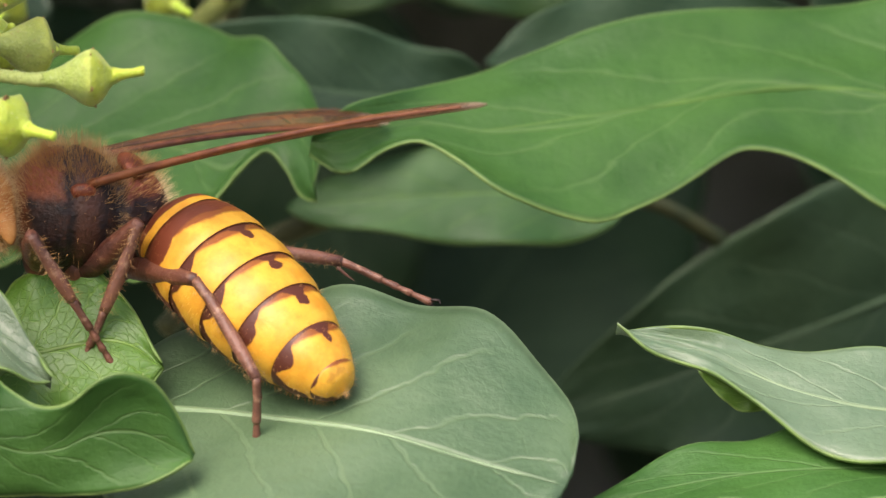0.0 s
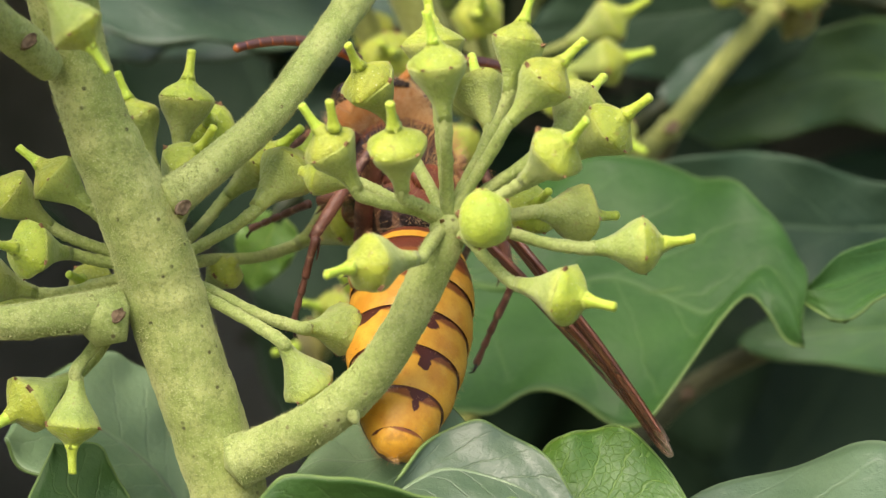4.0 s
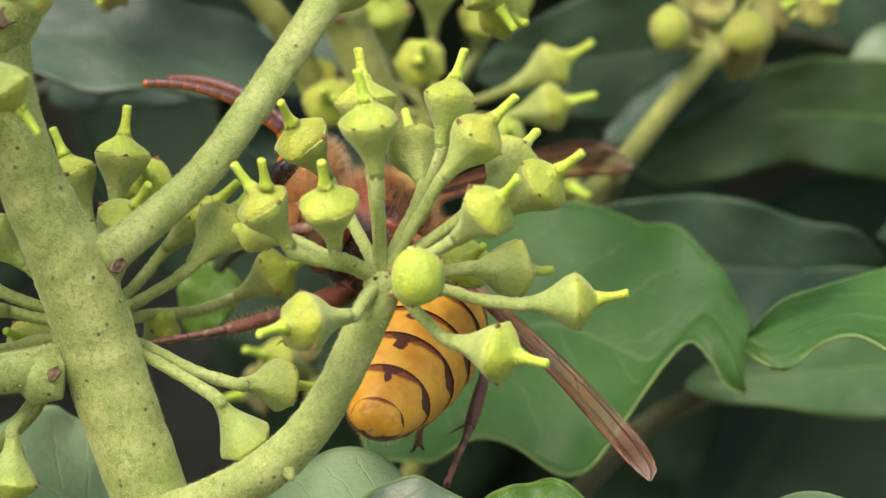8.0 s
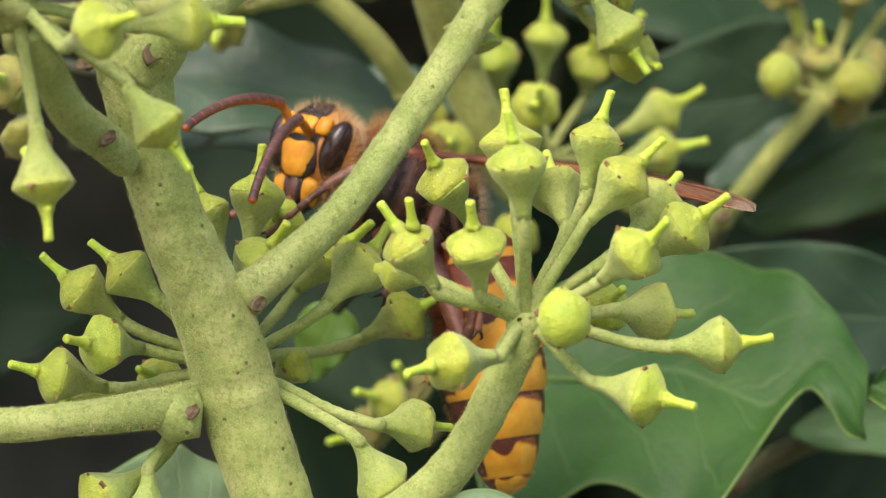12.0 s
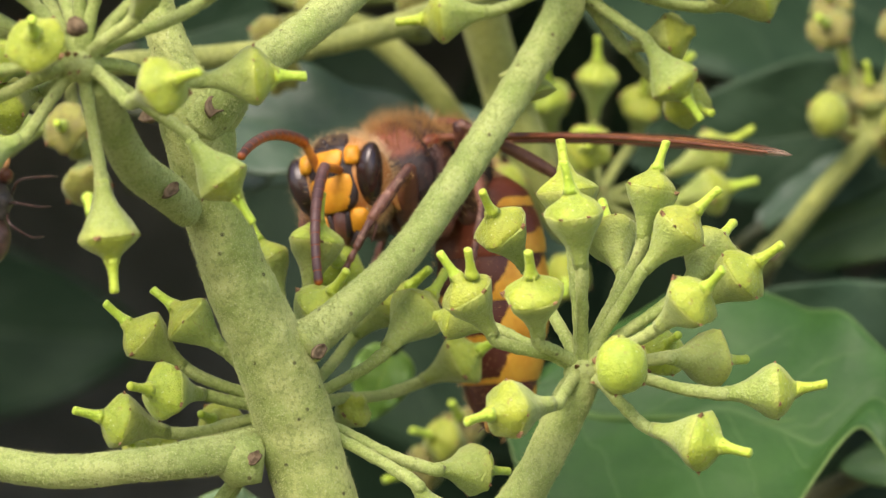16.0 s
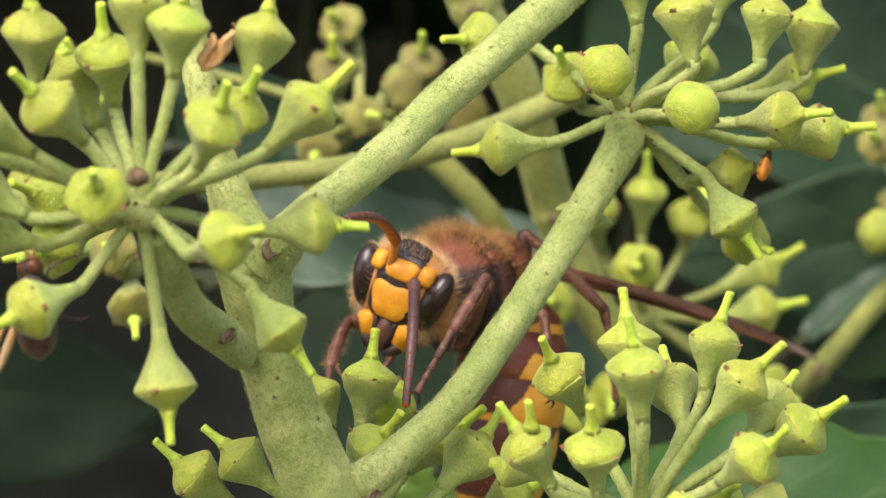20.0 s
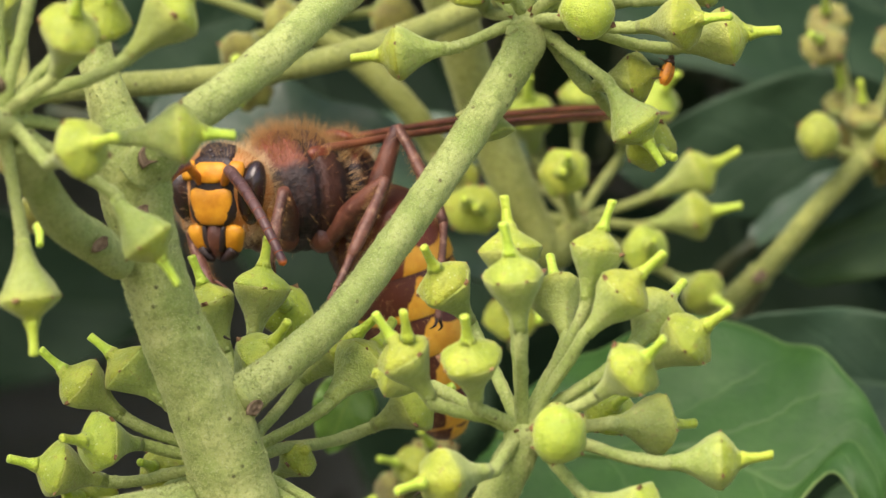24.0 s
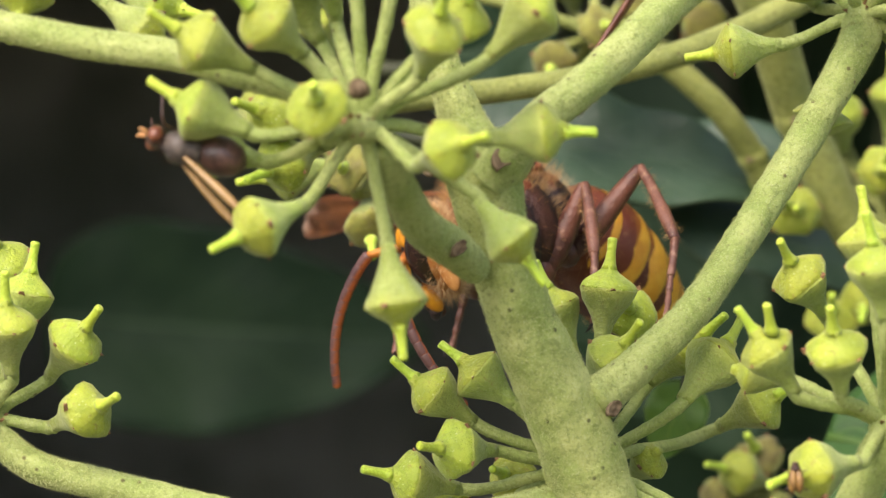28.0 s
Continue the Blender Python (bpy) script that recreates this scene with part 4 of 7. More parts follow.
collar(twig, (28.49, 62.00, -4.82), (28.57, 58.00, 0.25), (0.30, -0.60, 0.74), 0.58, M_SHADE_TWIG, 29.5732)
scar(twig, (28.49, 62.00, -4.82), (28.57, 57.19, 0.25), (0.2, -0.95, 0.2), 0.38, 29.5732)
twig = thing("twig", (26.20, 45.00, -16.94), "bent twig low in the hedge, darkened for its shade", "twig", "twigs behind the fruits")
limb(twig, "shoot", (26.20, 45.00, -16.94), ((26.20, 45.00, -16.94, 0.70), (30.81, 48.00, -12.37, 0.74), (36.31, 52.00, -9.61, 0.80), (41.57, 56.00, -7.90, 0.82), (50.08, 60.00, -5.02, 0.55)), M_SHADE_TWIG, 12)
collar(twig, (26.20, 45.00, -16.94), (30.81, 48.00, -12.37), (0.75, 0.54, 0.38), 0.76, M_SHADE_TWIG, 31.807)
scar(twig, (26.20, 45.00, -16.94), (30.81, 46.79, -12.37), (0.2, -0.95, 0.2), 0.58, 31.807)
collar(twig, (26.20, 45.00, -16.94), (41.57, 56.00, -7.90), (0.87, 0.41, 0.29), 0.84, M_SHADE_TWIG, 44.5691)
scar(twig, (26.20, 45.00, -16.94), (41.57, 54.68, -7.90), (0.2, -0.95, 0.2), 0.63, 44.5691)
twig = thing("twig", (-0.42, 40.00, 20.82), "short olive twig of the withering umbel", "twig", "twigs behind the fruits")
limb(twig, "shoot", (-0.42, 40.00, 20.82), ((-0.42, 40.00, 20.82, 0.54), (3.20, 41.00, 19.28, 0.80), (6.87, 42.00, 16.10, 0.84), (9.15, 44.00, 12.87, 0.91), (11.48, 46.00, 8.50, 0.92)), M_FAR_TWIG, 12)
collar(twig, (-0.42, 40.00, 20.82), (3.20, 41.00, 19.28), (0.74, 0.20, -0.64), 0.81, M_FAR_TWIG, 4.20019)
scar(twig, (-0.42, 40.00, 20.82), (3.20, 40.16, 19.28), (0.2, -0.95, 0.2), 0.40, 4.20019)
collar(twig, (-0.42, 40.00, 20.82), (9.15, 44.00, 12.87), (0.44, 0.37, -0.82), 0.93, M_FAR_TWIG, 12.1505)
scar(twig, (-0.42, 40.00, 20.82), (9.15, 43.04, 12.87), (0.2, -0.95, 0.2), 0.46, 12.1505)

ivy_leaf((25.1, 3.0, -20.2), (50.0, -9.0, -23.7), (0.12, -0.68, 0.72), 11, M_LEAF_GREY, "pale grey-green ivy leaf with fine veins, lying open", bow=0.05, wave=0.05, fold=0.05, oval=True)
outlined_leaf((16.6, 2.0, -15.8), (6.4, 4.0, -15.3), (-0.1, -0.7, 0.7), (1.5, 2.1, 2.6, 3.2, 3.8, 4.0, 2.9, 1.7, 0.0), (1.7, 3.9, 5.2, 5.6, 5.3, 4.9, 4.2, 3.3, 0.0), M_LEAF_LIT, "grey-green ivy leaf with a shining upper side", bow=0.1, fold=0.0, wave=0.03)
outlined_leaf((16.5, -5.0, -16.7), (4.8, -8.0, -16.3), (0, -0.97, -0.2), (1.1, 1.8, 2.6, 3.2, 3.4, 3.6, 3.8, 3.7, 3.2, 2.7, 0.0), (0.2, 0.4, 0.7, 0.9, 1.3, 1.6, 1.8, 1.8, 1.8, 1.5, 0.0), M_LEAF_FRONT, "dark green rolled flap of an ivy leaf with a light rim", bow=0.03, fold=0.05, wave=0.12, waves=0.8, nu=36)
outlined_leaf((11.7, -4.0, -16.5), (23.0, -4.0, -18.9), (0.1, -0.8, 0.6), (1.0, 3.6, 5.1, 5.7, 5.6, 5.4, 4.8, 3.9, 2.7, 1.5, 0.0), (-0.0, -0.1, -0.1, -0.1, -0.1, 0.1, 0.2, 0.3, 0.4, 0.3, 0.0), M_LEAF_PALE, "arched grey-green ivy leaf with a raised light rim", bow=0.05, fold=0.1, wave=0.05)
outlined_leaf((19.0, 0.0, -20.0), (28.7, 0.0, -18.0), (0.1, -0.9, 0.4), (2.2, 4.5, 6.3, 6.5, 6.7, 6.6, 5.7, 3.7, 0.0), (0.8, 1.4, 2.1, 2.3, 2.5, 2.3, 1.7, 1.1, 0.0), M_LEAF_FRESH, "fresh green ivy leaf with a light rim, behind the arched leaf", bow=0.03, fold=0.05, wave=0.06)
outlined_leaf((15.6, -7.0, -19.6), (30.7, -7.0, -22.5), (0, -0.97, -0.2), (1.9, 3.5, 4.3, 3.3, 2.5, 1.7, 1.3, 1.1, 1.3, 1.9, 3.1, 3.8, 3.9, 3.6, 2.7, 1.4, 0.0), (1.5, 2.4, 3.2, 4.0, 4.3, 4.2, 4.1, 3.9, 3.6, 3.4, 3.1, 2.8, 2.4, 2.0, 1.5, 0.8, 0.0), M_LEAF_FRONT, "green ivy leaf with a rolled, boldly waved edge", bow=0.02, fold=0.05, wave=0.18, waves=1.6, phase=0.6, nu=60)
outlined_leaf((13.3, 36.0, -4.2), (36.4, 24.0, -8.6), (0.15, -0.85, 0.5), (2.2, 6.5, 7.8, 9.1, 10.1, 10.6, 11.0, 11.5, 11.6, 11.2, 10.9, 10.3, 9.3, 8.4, 6.7, 4.7, 0.0), (3.4, 5.5, 7.6, 9.7, 9.7, 9.8, 9.9, 8.2, 7.6, 7.6, 8.0, 8.2, 7.1, -1.5, -1.9, -0.5, 0.0), M_LEAF_FRONT, "mid-green ivy leaf with a boldly waved margin", bow=0.0, fold=0.03, wave=0.07, waves=2.6, phase=2.0, nu=70, nv=30, light_edges=(-1,))
outlined_leaf((86.8, 26.0, -7.5), (35.9, 19.0, -5.4), (0.05, -0.75, 0.65), (0.6, 1.0, 1.5, 1.9, 2.4, 2.9, 2.9, 2.8, 2.7, 1.4, 0.2, -0.6, -0.7, 0.7, 2.2, 3.3, 4.4, 4.4, 4.1, 3.4, 1.6, 0.1, 0.6, 1.9, 0.0), (3.3, 5.6, 8.0, 10.0, 11.4, 12.9, 14.4, 14.8, 14.4, 14.0, 13.5, 13.0, 12.5, 11.9, 11.3, 10.7, 10.0, 9.1, 8.2, 7.0, 5.8, 4.5, 3.3, 2.2, 0.0), M_LEAF_FRONT, "broad green ivy leaf with pale ribs and a waved edge", bow=0.0, fold=0.0, wave=0.05, waves=2.5, nu=70, nv=30, light_edges=(1,))
outlined_leaf((67.8, 50.0, 2.9), (46.6, 46.0, 0.5), (0.05, -0.97, 0.1), (0.7, 1.1, 1.5, 1.9, 2.2, 2.5, 2.7, 2.3, 0.0), (1.6, 2.5, 3.5, 4.4, 4.3, 3.9, 3.2, 2.2, 0.0), M_LEAF_SHADED, "ivy leaf above the broad one, its colour darkened for shade", bow=0.02, fold=0.04, light_edges=())
# Added pale leaf takes the place of glare on the dark leaf.
ivy_leaf((56.2, 76.0, 15.8), (45.0, 74.0, 10.0), (-0.2, -0.6, 0.75), 3.2, M_LEAF_PALE, "pale leaf added for the glare behind the browning umbel", bow=0.03, nu=24, nv=10)
outlined_leaf((47.5, 48.0, -1.4), (26.8, 46.0, 2.1), (0.1, -0.98, 0.1), (1.4, 3.0, 4.5, 5.6, 6.5, 6.4, 6.1, 4.8, 0.0), (0.6, 1.8, 1.9, 2.2, 2.5, 2.5, 1.8, 1.1, 0.0), M_LEAF_SHADED, "shaded green ivy leaf behind the waved one", bow=0.04, light_edges=())
outlined_leaf((-0.4, 16.0, -18.0), (-8.4, 14.0, -10.4), (0.1, -0.6, 0.8), (1.9, 2.7, 3.5, 4.2, 5.0, 5.7, 6.2, 6.8, 6.9, 6.6, 6.2), (1.8, 3.1, 4.3, 5.3, 5.7, 6.0, 5.9, 5.3, 4.6, 3.0, 0.0), M_LEAF_LIT, "pale ivy leaf with a net of light veins", bow=0.05, fold=0.08, wave=0.05)
outlined_leaf((-2.3, 6.0, -22.1), (-7.0, 6.0, -13.6), (0.1, -0.9, 0.3), (1.1, 1.5, 1.8, 2.2, 2.5, 2.9, 3.1, 1.5, 0.0), (0.4, 0.9, 1.3, 1.7, 2.1, 2.1, 2.1, 2.0, 0.0), M_LEAF_FRONT, "dark green ivy leaf low beside the stem", bow=0.04, fold=0.05)
ivy_leaf((29.9, 60.0, 7.0), (36.9, 60.0, 12.7), (-0.2, -0.6, 0.75), 1.4, M_LEAF_GLOSS, "dim shining edge of an ivy leaf behind the twig", bow=0.03, nu=24, nv=10)
ivy_leaf((-9.7, 45.0, 14.2), (11.1, 46.0, 10.7), (0, -0.78, 0.62), 4.8, M_LEAF_GLOSS, "dark glossy ivy leaf behind the fruits", bow=0.06)
outlined_leaf((54.5, 68.0, 8.9), (31.5, 64.0, 5.2), (0.0, -0.97, 0.0), (1.3, 2.8, 3.7, 3.1, 2.4, 1.3, 1.3, 1.6, 1.6, 1.5, 0.0), (1.6, 3.6, 4.8, 5.3, 5.7, 5.5, 5.3, 4.7, 4.0, 2.6, 0.0), M_LEAF, "dark glossy ivy leaf behind the twigs", bow=0.02, fold=0.05, light_edges=())
ivy_leaf((40.8, 62.0, 14.5), (20.9, 62.0, 12.0), (0.05, -0.98, -0.1), 5.5, M_LEAF_SHADED, "bluish ivy leaf in the hedge, its colour darkened for shade", bow=0.05)
ivy_leaf((56.0, 48.0, -8.0), (34.0, 46.0, -9.0), (0.05, -0.9, 0.4), 4.0, M_LEAF, "grey-green ivy leaf low in the hedge", bow=0.05)
outlined_leaf((77.5, -1.0, -19.1), (52.9, 0.0, -15.7), (0.1, -0.7, 0.72), (1.8, 3.1, 4.5, 5.5, 6.3, 7.1, 7.3, 6.8, 6.0, 5.0, 3.8, 2.3, 1.5, 1.0, 0.0), (0.5, 0.9, 1.2, 1.4, 1.2, 1.1, 1.0, 0.8, 0.6, 0.5, 0.3, 0.3, 0.3, 0.3, 0.0), M_LEAF_PALE, "pale curled ivy leaf with a pointed tip", bow=0.0, fold=0.02, wave=0.06)
outlined_leaf((62.3, -1.5, -19.2), (57.3, -1.5, -17.9), (0.0, -0.95, -0.2), (0.2, 0.7, 1.2, 1.4, 1.5, 1.2, 0.9, 0.5, 0.0), (0.1, 0.1, 0.2, 0.2, 0.2, 0.2, 0.2, 0.2, 0.0), M_LEAF_FRESH, "small folded green lobe under the pale leaf", bow=0.0, fold=0.02)
ivy_leaf((77.0, -4.0, -23.8), (50.1, -4.0, -25.3), (0, -0.5, 0.85), 4.2, M_LEAF_FRONT, "green ivy leaf with light ribs", bow=0.07, wave=0.1)
ivy_leaf((82.3, 54.0, -11.4), (51.2, 52.0, -22.8), (0.05, -0.98, -0.1), 9, M_LEAF_SHADED, "large dark ivy leaf in the shade", bow=0.05)
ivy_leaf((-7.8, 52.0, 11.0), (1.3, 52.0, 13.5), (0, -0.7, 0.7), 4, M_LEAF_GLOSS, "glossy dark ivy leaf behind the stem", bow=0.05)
ivy_leaf((-51.9, 150.0, 0.8), (-17.4, 146.0, -1.8), (0.05, -0.98, -0.1), 10, M_LEAF_SHADED, "large ivy leaf deep in the hedge, darkened for shade", bow=0.05)
ivy_leaf((-13.3, 60.0, 19.4), (-3.4, 60.0, 22.2), (0.05, -0.98, -0.1), 5, M_LEAF_SHADED, "ivy leaf behind the twigs, its colour darkened for shade", bow=0.05)
ivy_leaf((-6.9, 60.0, 11.3), (15.9, 60.0, 13.1), (0, -0.7, 0.7), 4, M_LEAF_GLOSS, "dark glossy ivy leaf behind the hornet", bow=0.05)
ivy_leaf((3.5, 62.0, 10.5), (17.4, 62.0, 4.1), (0, -0.7, 0.7), 5, M_LEAF_GLOSS, "dark shining ivy leaf behind the branch", bow=0.05)
ivy_leaf((4.7, 30.0, -0.8), (2.9, 31.0, -5.4), (0, -0.9, 0.3), 2, M_LEAF_FRESH, "small fresh leaf behind the stalks", bow=0.05, nu=20, nv=10)


# ---- the hedge behind: rows of leaves in shaded colours, thinning into gaps ----
def hedge():
    rng = random.Random(11)
    spots = []
    for _ in range(900):
        x, y, z = rng.uniform(-120, 150), rng.uniform(95, 230), rng.uniform(-90, 50)
        if noise.noise((x * 0.035, y * 0.02, z * 0.045)) < -0.12:
            continue
        if all((x - a) ** 2 + (z - c) ** 2 + 0.5 * (y - b) ** 2 > 260 for a, b, c in spots):
            spots.append((x, y, z))
        if len(spots) >= 130:
            break
    for x, y, z in spots:
        w = rng.uniform(0, 2 * math.pi)
        ln = rng.uniform(26, 44)
        d = Vector((math.cos(w), rng.uniform(-0.3, 0.3), math.sin(w) - 0.3)).normalized() * ln
        mid = Vector((x, y, z)) + d * 0.5
        if -75 < mid.x < 2 and -24 < mid.z < 45:
            continue
        if 28 < mid.x < 72 and (-4 < mid.z < 15 or -32 < mid.z < -10):
            continue
        n = (rng.uniform(-0.4, 0.4), -0.8, rng.uniform(0.2, 0.9))
        ivy_leaf((x, y, z), tuple(Vector((x, y, z)) + d), n, ln * rng.uniform(0.3, 0.42), M_LEAF_SHADED,
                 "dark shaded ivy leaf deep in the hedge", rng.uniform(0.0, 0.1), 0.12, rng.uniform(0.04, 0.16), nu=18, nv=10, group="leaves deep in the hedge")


def hedge_roof():
    """Broad leaves lying over the top and the back of the hedge."""
    rng = random.Random(23)
    for i in range(150):
        if i < 90:
            p, n = Vector((rng.uniform(-290, 300), rng.uniform(70, 315), rng.uniform(80, 90))), Vector((rng.uniform(-0.4, 0.4), rng.uniform(-0.5, 0.3), 1.0))
        else:
            p, n = Vector((rng.uniform(-600, 600), rng.uniform(302, 314), rng.uniform(120, 850))), Vector((rng.uniform(-0.4, 0.4), -1.0, rng.uniform(0.0, 0.6)))
        side = n.orthogonal().normalized()
        d = (side * math.cos(i * 2.4) + n.normalized().cross(side) * math.sin(i * 2.4)) * rng.uniform(45, 75)
        ivy_leaf(tuple(p), tuple(p + d), tuple(n), d.length * 0.38, M_LEAF, "green ivy leaf on the outside of the hedge", 0.05, 0.12, 0.1, nu=10, nv=6, group="leaves outside the hedge")


hedge()
hedge_roof()


# ---- the hornet ----
M_AMBER = make_plain("hornet_orange", (0.30, 0.085, 0.014), (0.55, 0.21, 0.03), 0.9, 0.5, 0.4, 0.3)
M_FACE = make_plain("hornet_yellow_face", (0.60, 0.23, 0.012), (0.74, 0.34, 0.02), 1.1, 0.45, 0.4, 0.35)
M_EYE = make_plain("hornet_eye", (0.014, 0.007, 0.006), (0.034, 0.014, 0.010), 0.8, 0.25, 0.6, 0.1)
M_GENA = make_plain("hornet_cheek", (0.36, 0.13, 0.026), (0.50, 0.24, 0.07), 0.8, 0.5, 0.4, 0.3)
M_DARK = make_plain("hornet_dark", (0.012, 0.008, 0.007), (0.035, 0.018, 0.014), 1.5, 0.45, 0.4, 0.3)
M_FUR = make_plain("hornet_hair", (0.36, 0.17, 0.05), (0.60, 0.38, 0.16), 0.6, 0.7, 0.3)
M_PALE_FUR = make_plain("hornet_pale_hair", (0.55, 0.36, 0.16), (0.70, 0.52, 0.30), 0.6, 0.7, 0.3)
M_RUST = make_plain("hornet_rust", (0.11, 0.026, 0.012), (0.25, 0.06, 0.022), 0.9, 0.45, 0.4, 0.3)


def make_leg_skin(name, deep, mid, light, rough=0.42):
    """Leg skin: dark red-brown that pales unevenly along the leg, with a few worn light streaks."""
    k = Nodes(name, rough, 0.5)
    c = k.mix(k.ramp(k.noise(0.35, 4), 0.36, 0.62), deep, mid)
    c = k.mix(k.math("MULTIPLY", k.ramp(k.noise(1.4, 5, 0.7), 0.55, 0.72), 0.6), c, light)
    return k.done(c, k.math("ADD", k.noise(5.0, 3), k.noise(1.5, 3)), 0.6, 0.12)


M_LEG = make_leg_skin("hornet_leg", (0.085, 0.034, 0.022), (0.20, 0.085, 0.052), (0.40, 0.25, 0.16))
M_FEMUR = make_leg_skin("hornet_thigh", (0.050, 0.017, 0.012), (0.15, 0.052, 0.028), (0.30, 0.15, 0.075))


def make_feeler():
    """Dull plum-brown above, orange below."""
    k = Nodes("hornet_feeler", 0.4, 0.5)
    sep = k.n.new("ShaderNodeSeparateXYZ")
    k.l.new(k.tc.outputs["Normal"], sep.inputs[0])
    c = k.mix(k.ramp(k.noise(0.6, 3), 0.35, 0.65), (0.075, 0.035, 0.034), (0.13, 0.062, 0.052))
    c = k.mix(k.ramp(sep.outputs[2], 0.2, -0.45), c, (0.42, 0.105, 0.02))
    return k.done(c, k.noise(4.0, 3), 0.3, 0.05)


M_FEELER = make_feeler()


def make_thorax():
    """Rust-red shoulders and rear hump over black flanks, a brown ridge below the wing root, tan lines across the rear flank."""
    k = Nodes("hornet_thorax", 0.48, 0.4)
    sep = k.n.new("ShaderNodeSeparateXYZ")
    k.l.new(k.tc.outputs["Object"], sep.inputs[0])
    x, y, z = (k.math("MULTIPLY", s, 1000.0) for s in sep.outputs)
    wob = k.math("MULTIPLY_ADD", k.noise(0.7, 4), 1.4, -0.7)
    xw, zw = k.math("ADD", x, wob), k.math("ADD", z, wob)

    def span(value, lo, hi, soft=0.3):
        return k.math("MULTIPLY", k.ramp(value, lo - soft, lo + soft), k.ramp(value, hi + soft, hi - soft))
    c = k.mix(k.ramp(k.noise(1.5, 4), 0.35, 0.7), (0.008, 0.005, 0.005), (0.034, 0.015, 0.011))
    c = k.mix(k.math("MULTIPLY", k.ramp(k.noise(0.9, 5, 0.7), 0.58, 0.70), 0.4), c, (0.10, 0.030, 0.014))
    ridge = k.math("MULTIPLY", span(xw, -0.4, 0.9), k.ramp(z, -3.0, -1.0))
    c = k.mix(k.math("MULTIPLY", ridge, 0.3), c, (0.16, 0.052, 0.022))
    shoulder = k.math("MULTIPLY", span(xw, 1.5, 3.5), k.ramp(zw, 1.2, 1.9))
    c = k.mix(k.math("MULTIPLY", shoulder, 0.9), c, (0.22, 0.060, 0.024))
    hump = k.math("MULTIPLY", k.ramp(xw, -1.6, -2.2), k.ramp(zw, 0.9, 1.7))
    c = k.mix(k.math("MULTIPLY", hump, 0.9), c, (0.23, 0.058, 0.022))
    slope = k.math("MULTIPLY_ADD", z, -0.75, xw)
    lines = k.math("MULTIPLY", k.ramp(k.math("ABSOLUTE", k.math("SUBTRACT", k.math("FRACT", k.math("MULTIPLY", slope, 0.62)), 0.5)), 0.20, 0.10), k.ramp(x, -0.6, -1.2))
    c = k.mix(k.math("MULTIPLY", k.math("MULTIPLY", lines, k.ramp(zw, 0.9, 0.2)), 0.55), c, (0.24, 0.12, 0.055))
    stripe = k.math("MULTIPLY", span(k.math("ABSOLUTE", y), 0.5, 1.5, 0.25), k.math("MULTIPLY", k.ramp(z, 2.2, 2.8), span(x, -1.4, 2.4)))
    c = k.mix(k.math("MULTIPLY", stripe, 0.7), c, (0.026, 0.013, 0.010))
    c = k.mix(k.ramp(xw, 3.2, 3.8), c, (0.26, 0.085, 0.025))
    return k.done(c, k.math("ADD", k.noise(4.0, 4), k.noise(1.2, 3)), 0.6, 0.2)


def make_band(name, dark, front, tooth, spot, tail=0.0, drop=0.0, rust=0.0):
    """Yellow belly plate: a thin dark line along its front that spreads into rust over the back, a small drop in the middle, a large dark blotch on either flank."""
    k = Nodes(name, 0.42, 0.4)
    sep = k.n.new("ShaderNodeSeparateXYZ")
    k.l.new(k.tc.outputs["UV"], sep.inputs[0])
    a = k.math("ABSOLUTE", k.math("SUBTRACT", sep.outputs[0], 0.5))
    v = sep.outputs[1]
    wob = k.math("MULTIPLY_ADD", k.noise(0.7, 4), 0.14, -0.07)
    v2 = k.math("ADD", v, wob)
    a2 = k.math("ADD", a, k.math("MULTIPLY_ADD", k.noise(0.9, 3), 0.05, -0.025))
    flank = k.math("MULTIPLY", k.ramp(k.math("ABSOLUTE", k.math("SUBTRACT", a2, 0.205)), 0.085, 0.0), spot)
    under = k.math("MULTIPLY", k.ramp(a2, 0.27, 0.35), 0.72)
    edge = k.math("ADD", front, k.math("ADD", flank, under))
    edge = k.math("ADD", edge, k.math("MULTIPLY", k.ramp(a2, 0.050, 0.0), tooth))
    mask = k.ramp(k.math("SUBTRACT", v2, edge), 0.025, -0.025)
    if drop:
        du = k.math("MULTIPLY", a2, 9.0)
        dv = k.math("SUBTRACT", v2, front + 0.30)
        r2 = k.math("ADD", k.math("MULTIPLY", du, du), k.math("MULTIPLY", dv, dv))
        mask = k.math("MAXIMUM", mask, k.ramp(r2, drop, drop * 0.6))
    yellow = k.mix(k.ramp(k.noise(0.7, 4), 0.3, 0.7), (0.64, 0.28, 0.022), (0.77, 0.42, 0.045))
    yellow = k.mix(k.math("MULTIPLY", k.ramp(k.noise(2.6, 4, 0.7), 0.55, 0.75), 0.35), yellow, (0.50, 0.16, 0.008))
    if tail:
        yellow = k.mix(k.math("MULTIPLY", k.ramp(k.noise(0.8, 5), 0.48, 0.65), 0.5), yellow, (0.24, 0.08, 0.014))
    if rust:
        veil = k.math("MULTIPLY", k.ramp(k.math("SUBTRACT", v2, k.math("MULTIPLY", k.ramp(a2, 0.17, 0.03), rust)), front + 0.06, front - 0.04), 0.9)
        yellow = k.mix(veil, yellow, (0.20, 0.045, 0.012))
    c = k.mix(mask, yellow, dark)
    return k.done(c, k.math("ADD", k.noise(6.0, 3), k.noise(1.3, 3)), 0.3, 0.07, k.math("MULTIPLY_ADD", k.noise(1.0, 3), 0.25, 0.30))


RUST, BROWN = (0.15, 0.035, 0.014), (0.085, 0.022, 0.011)
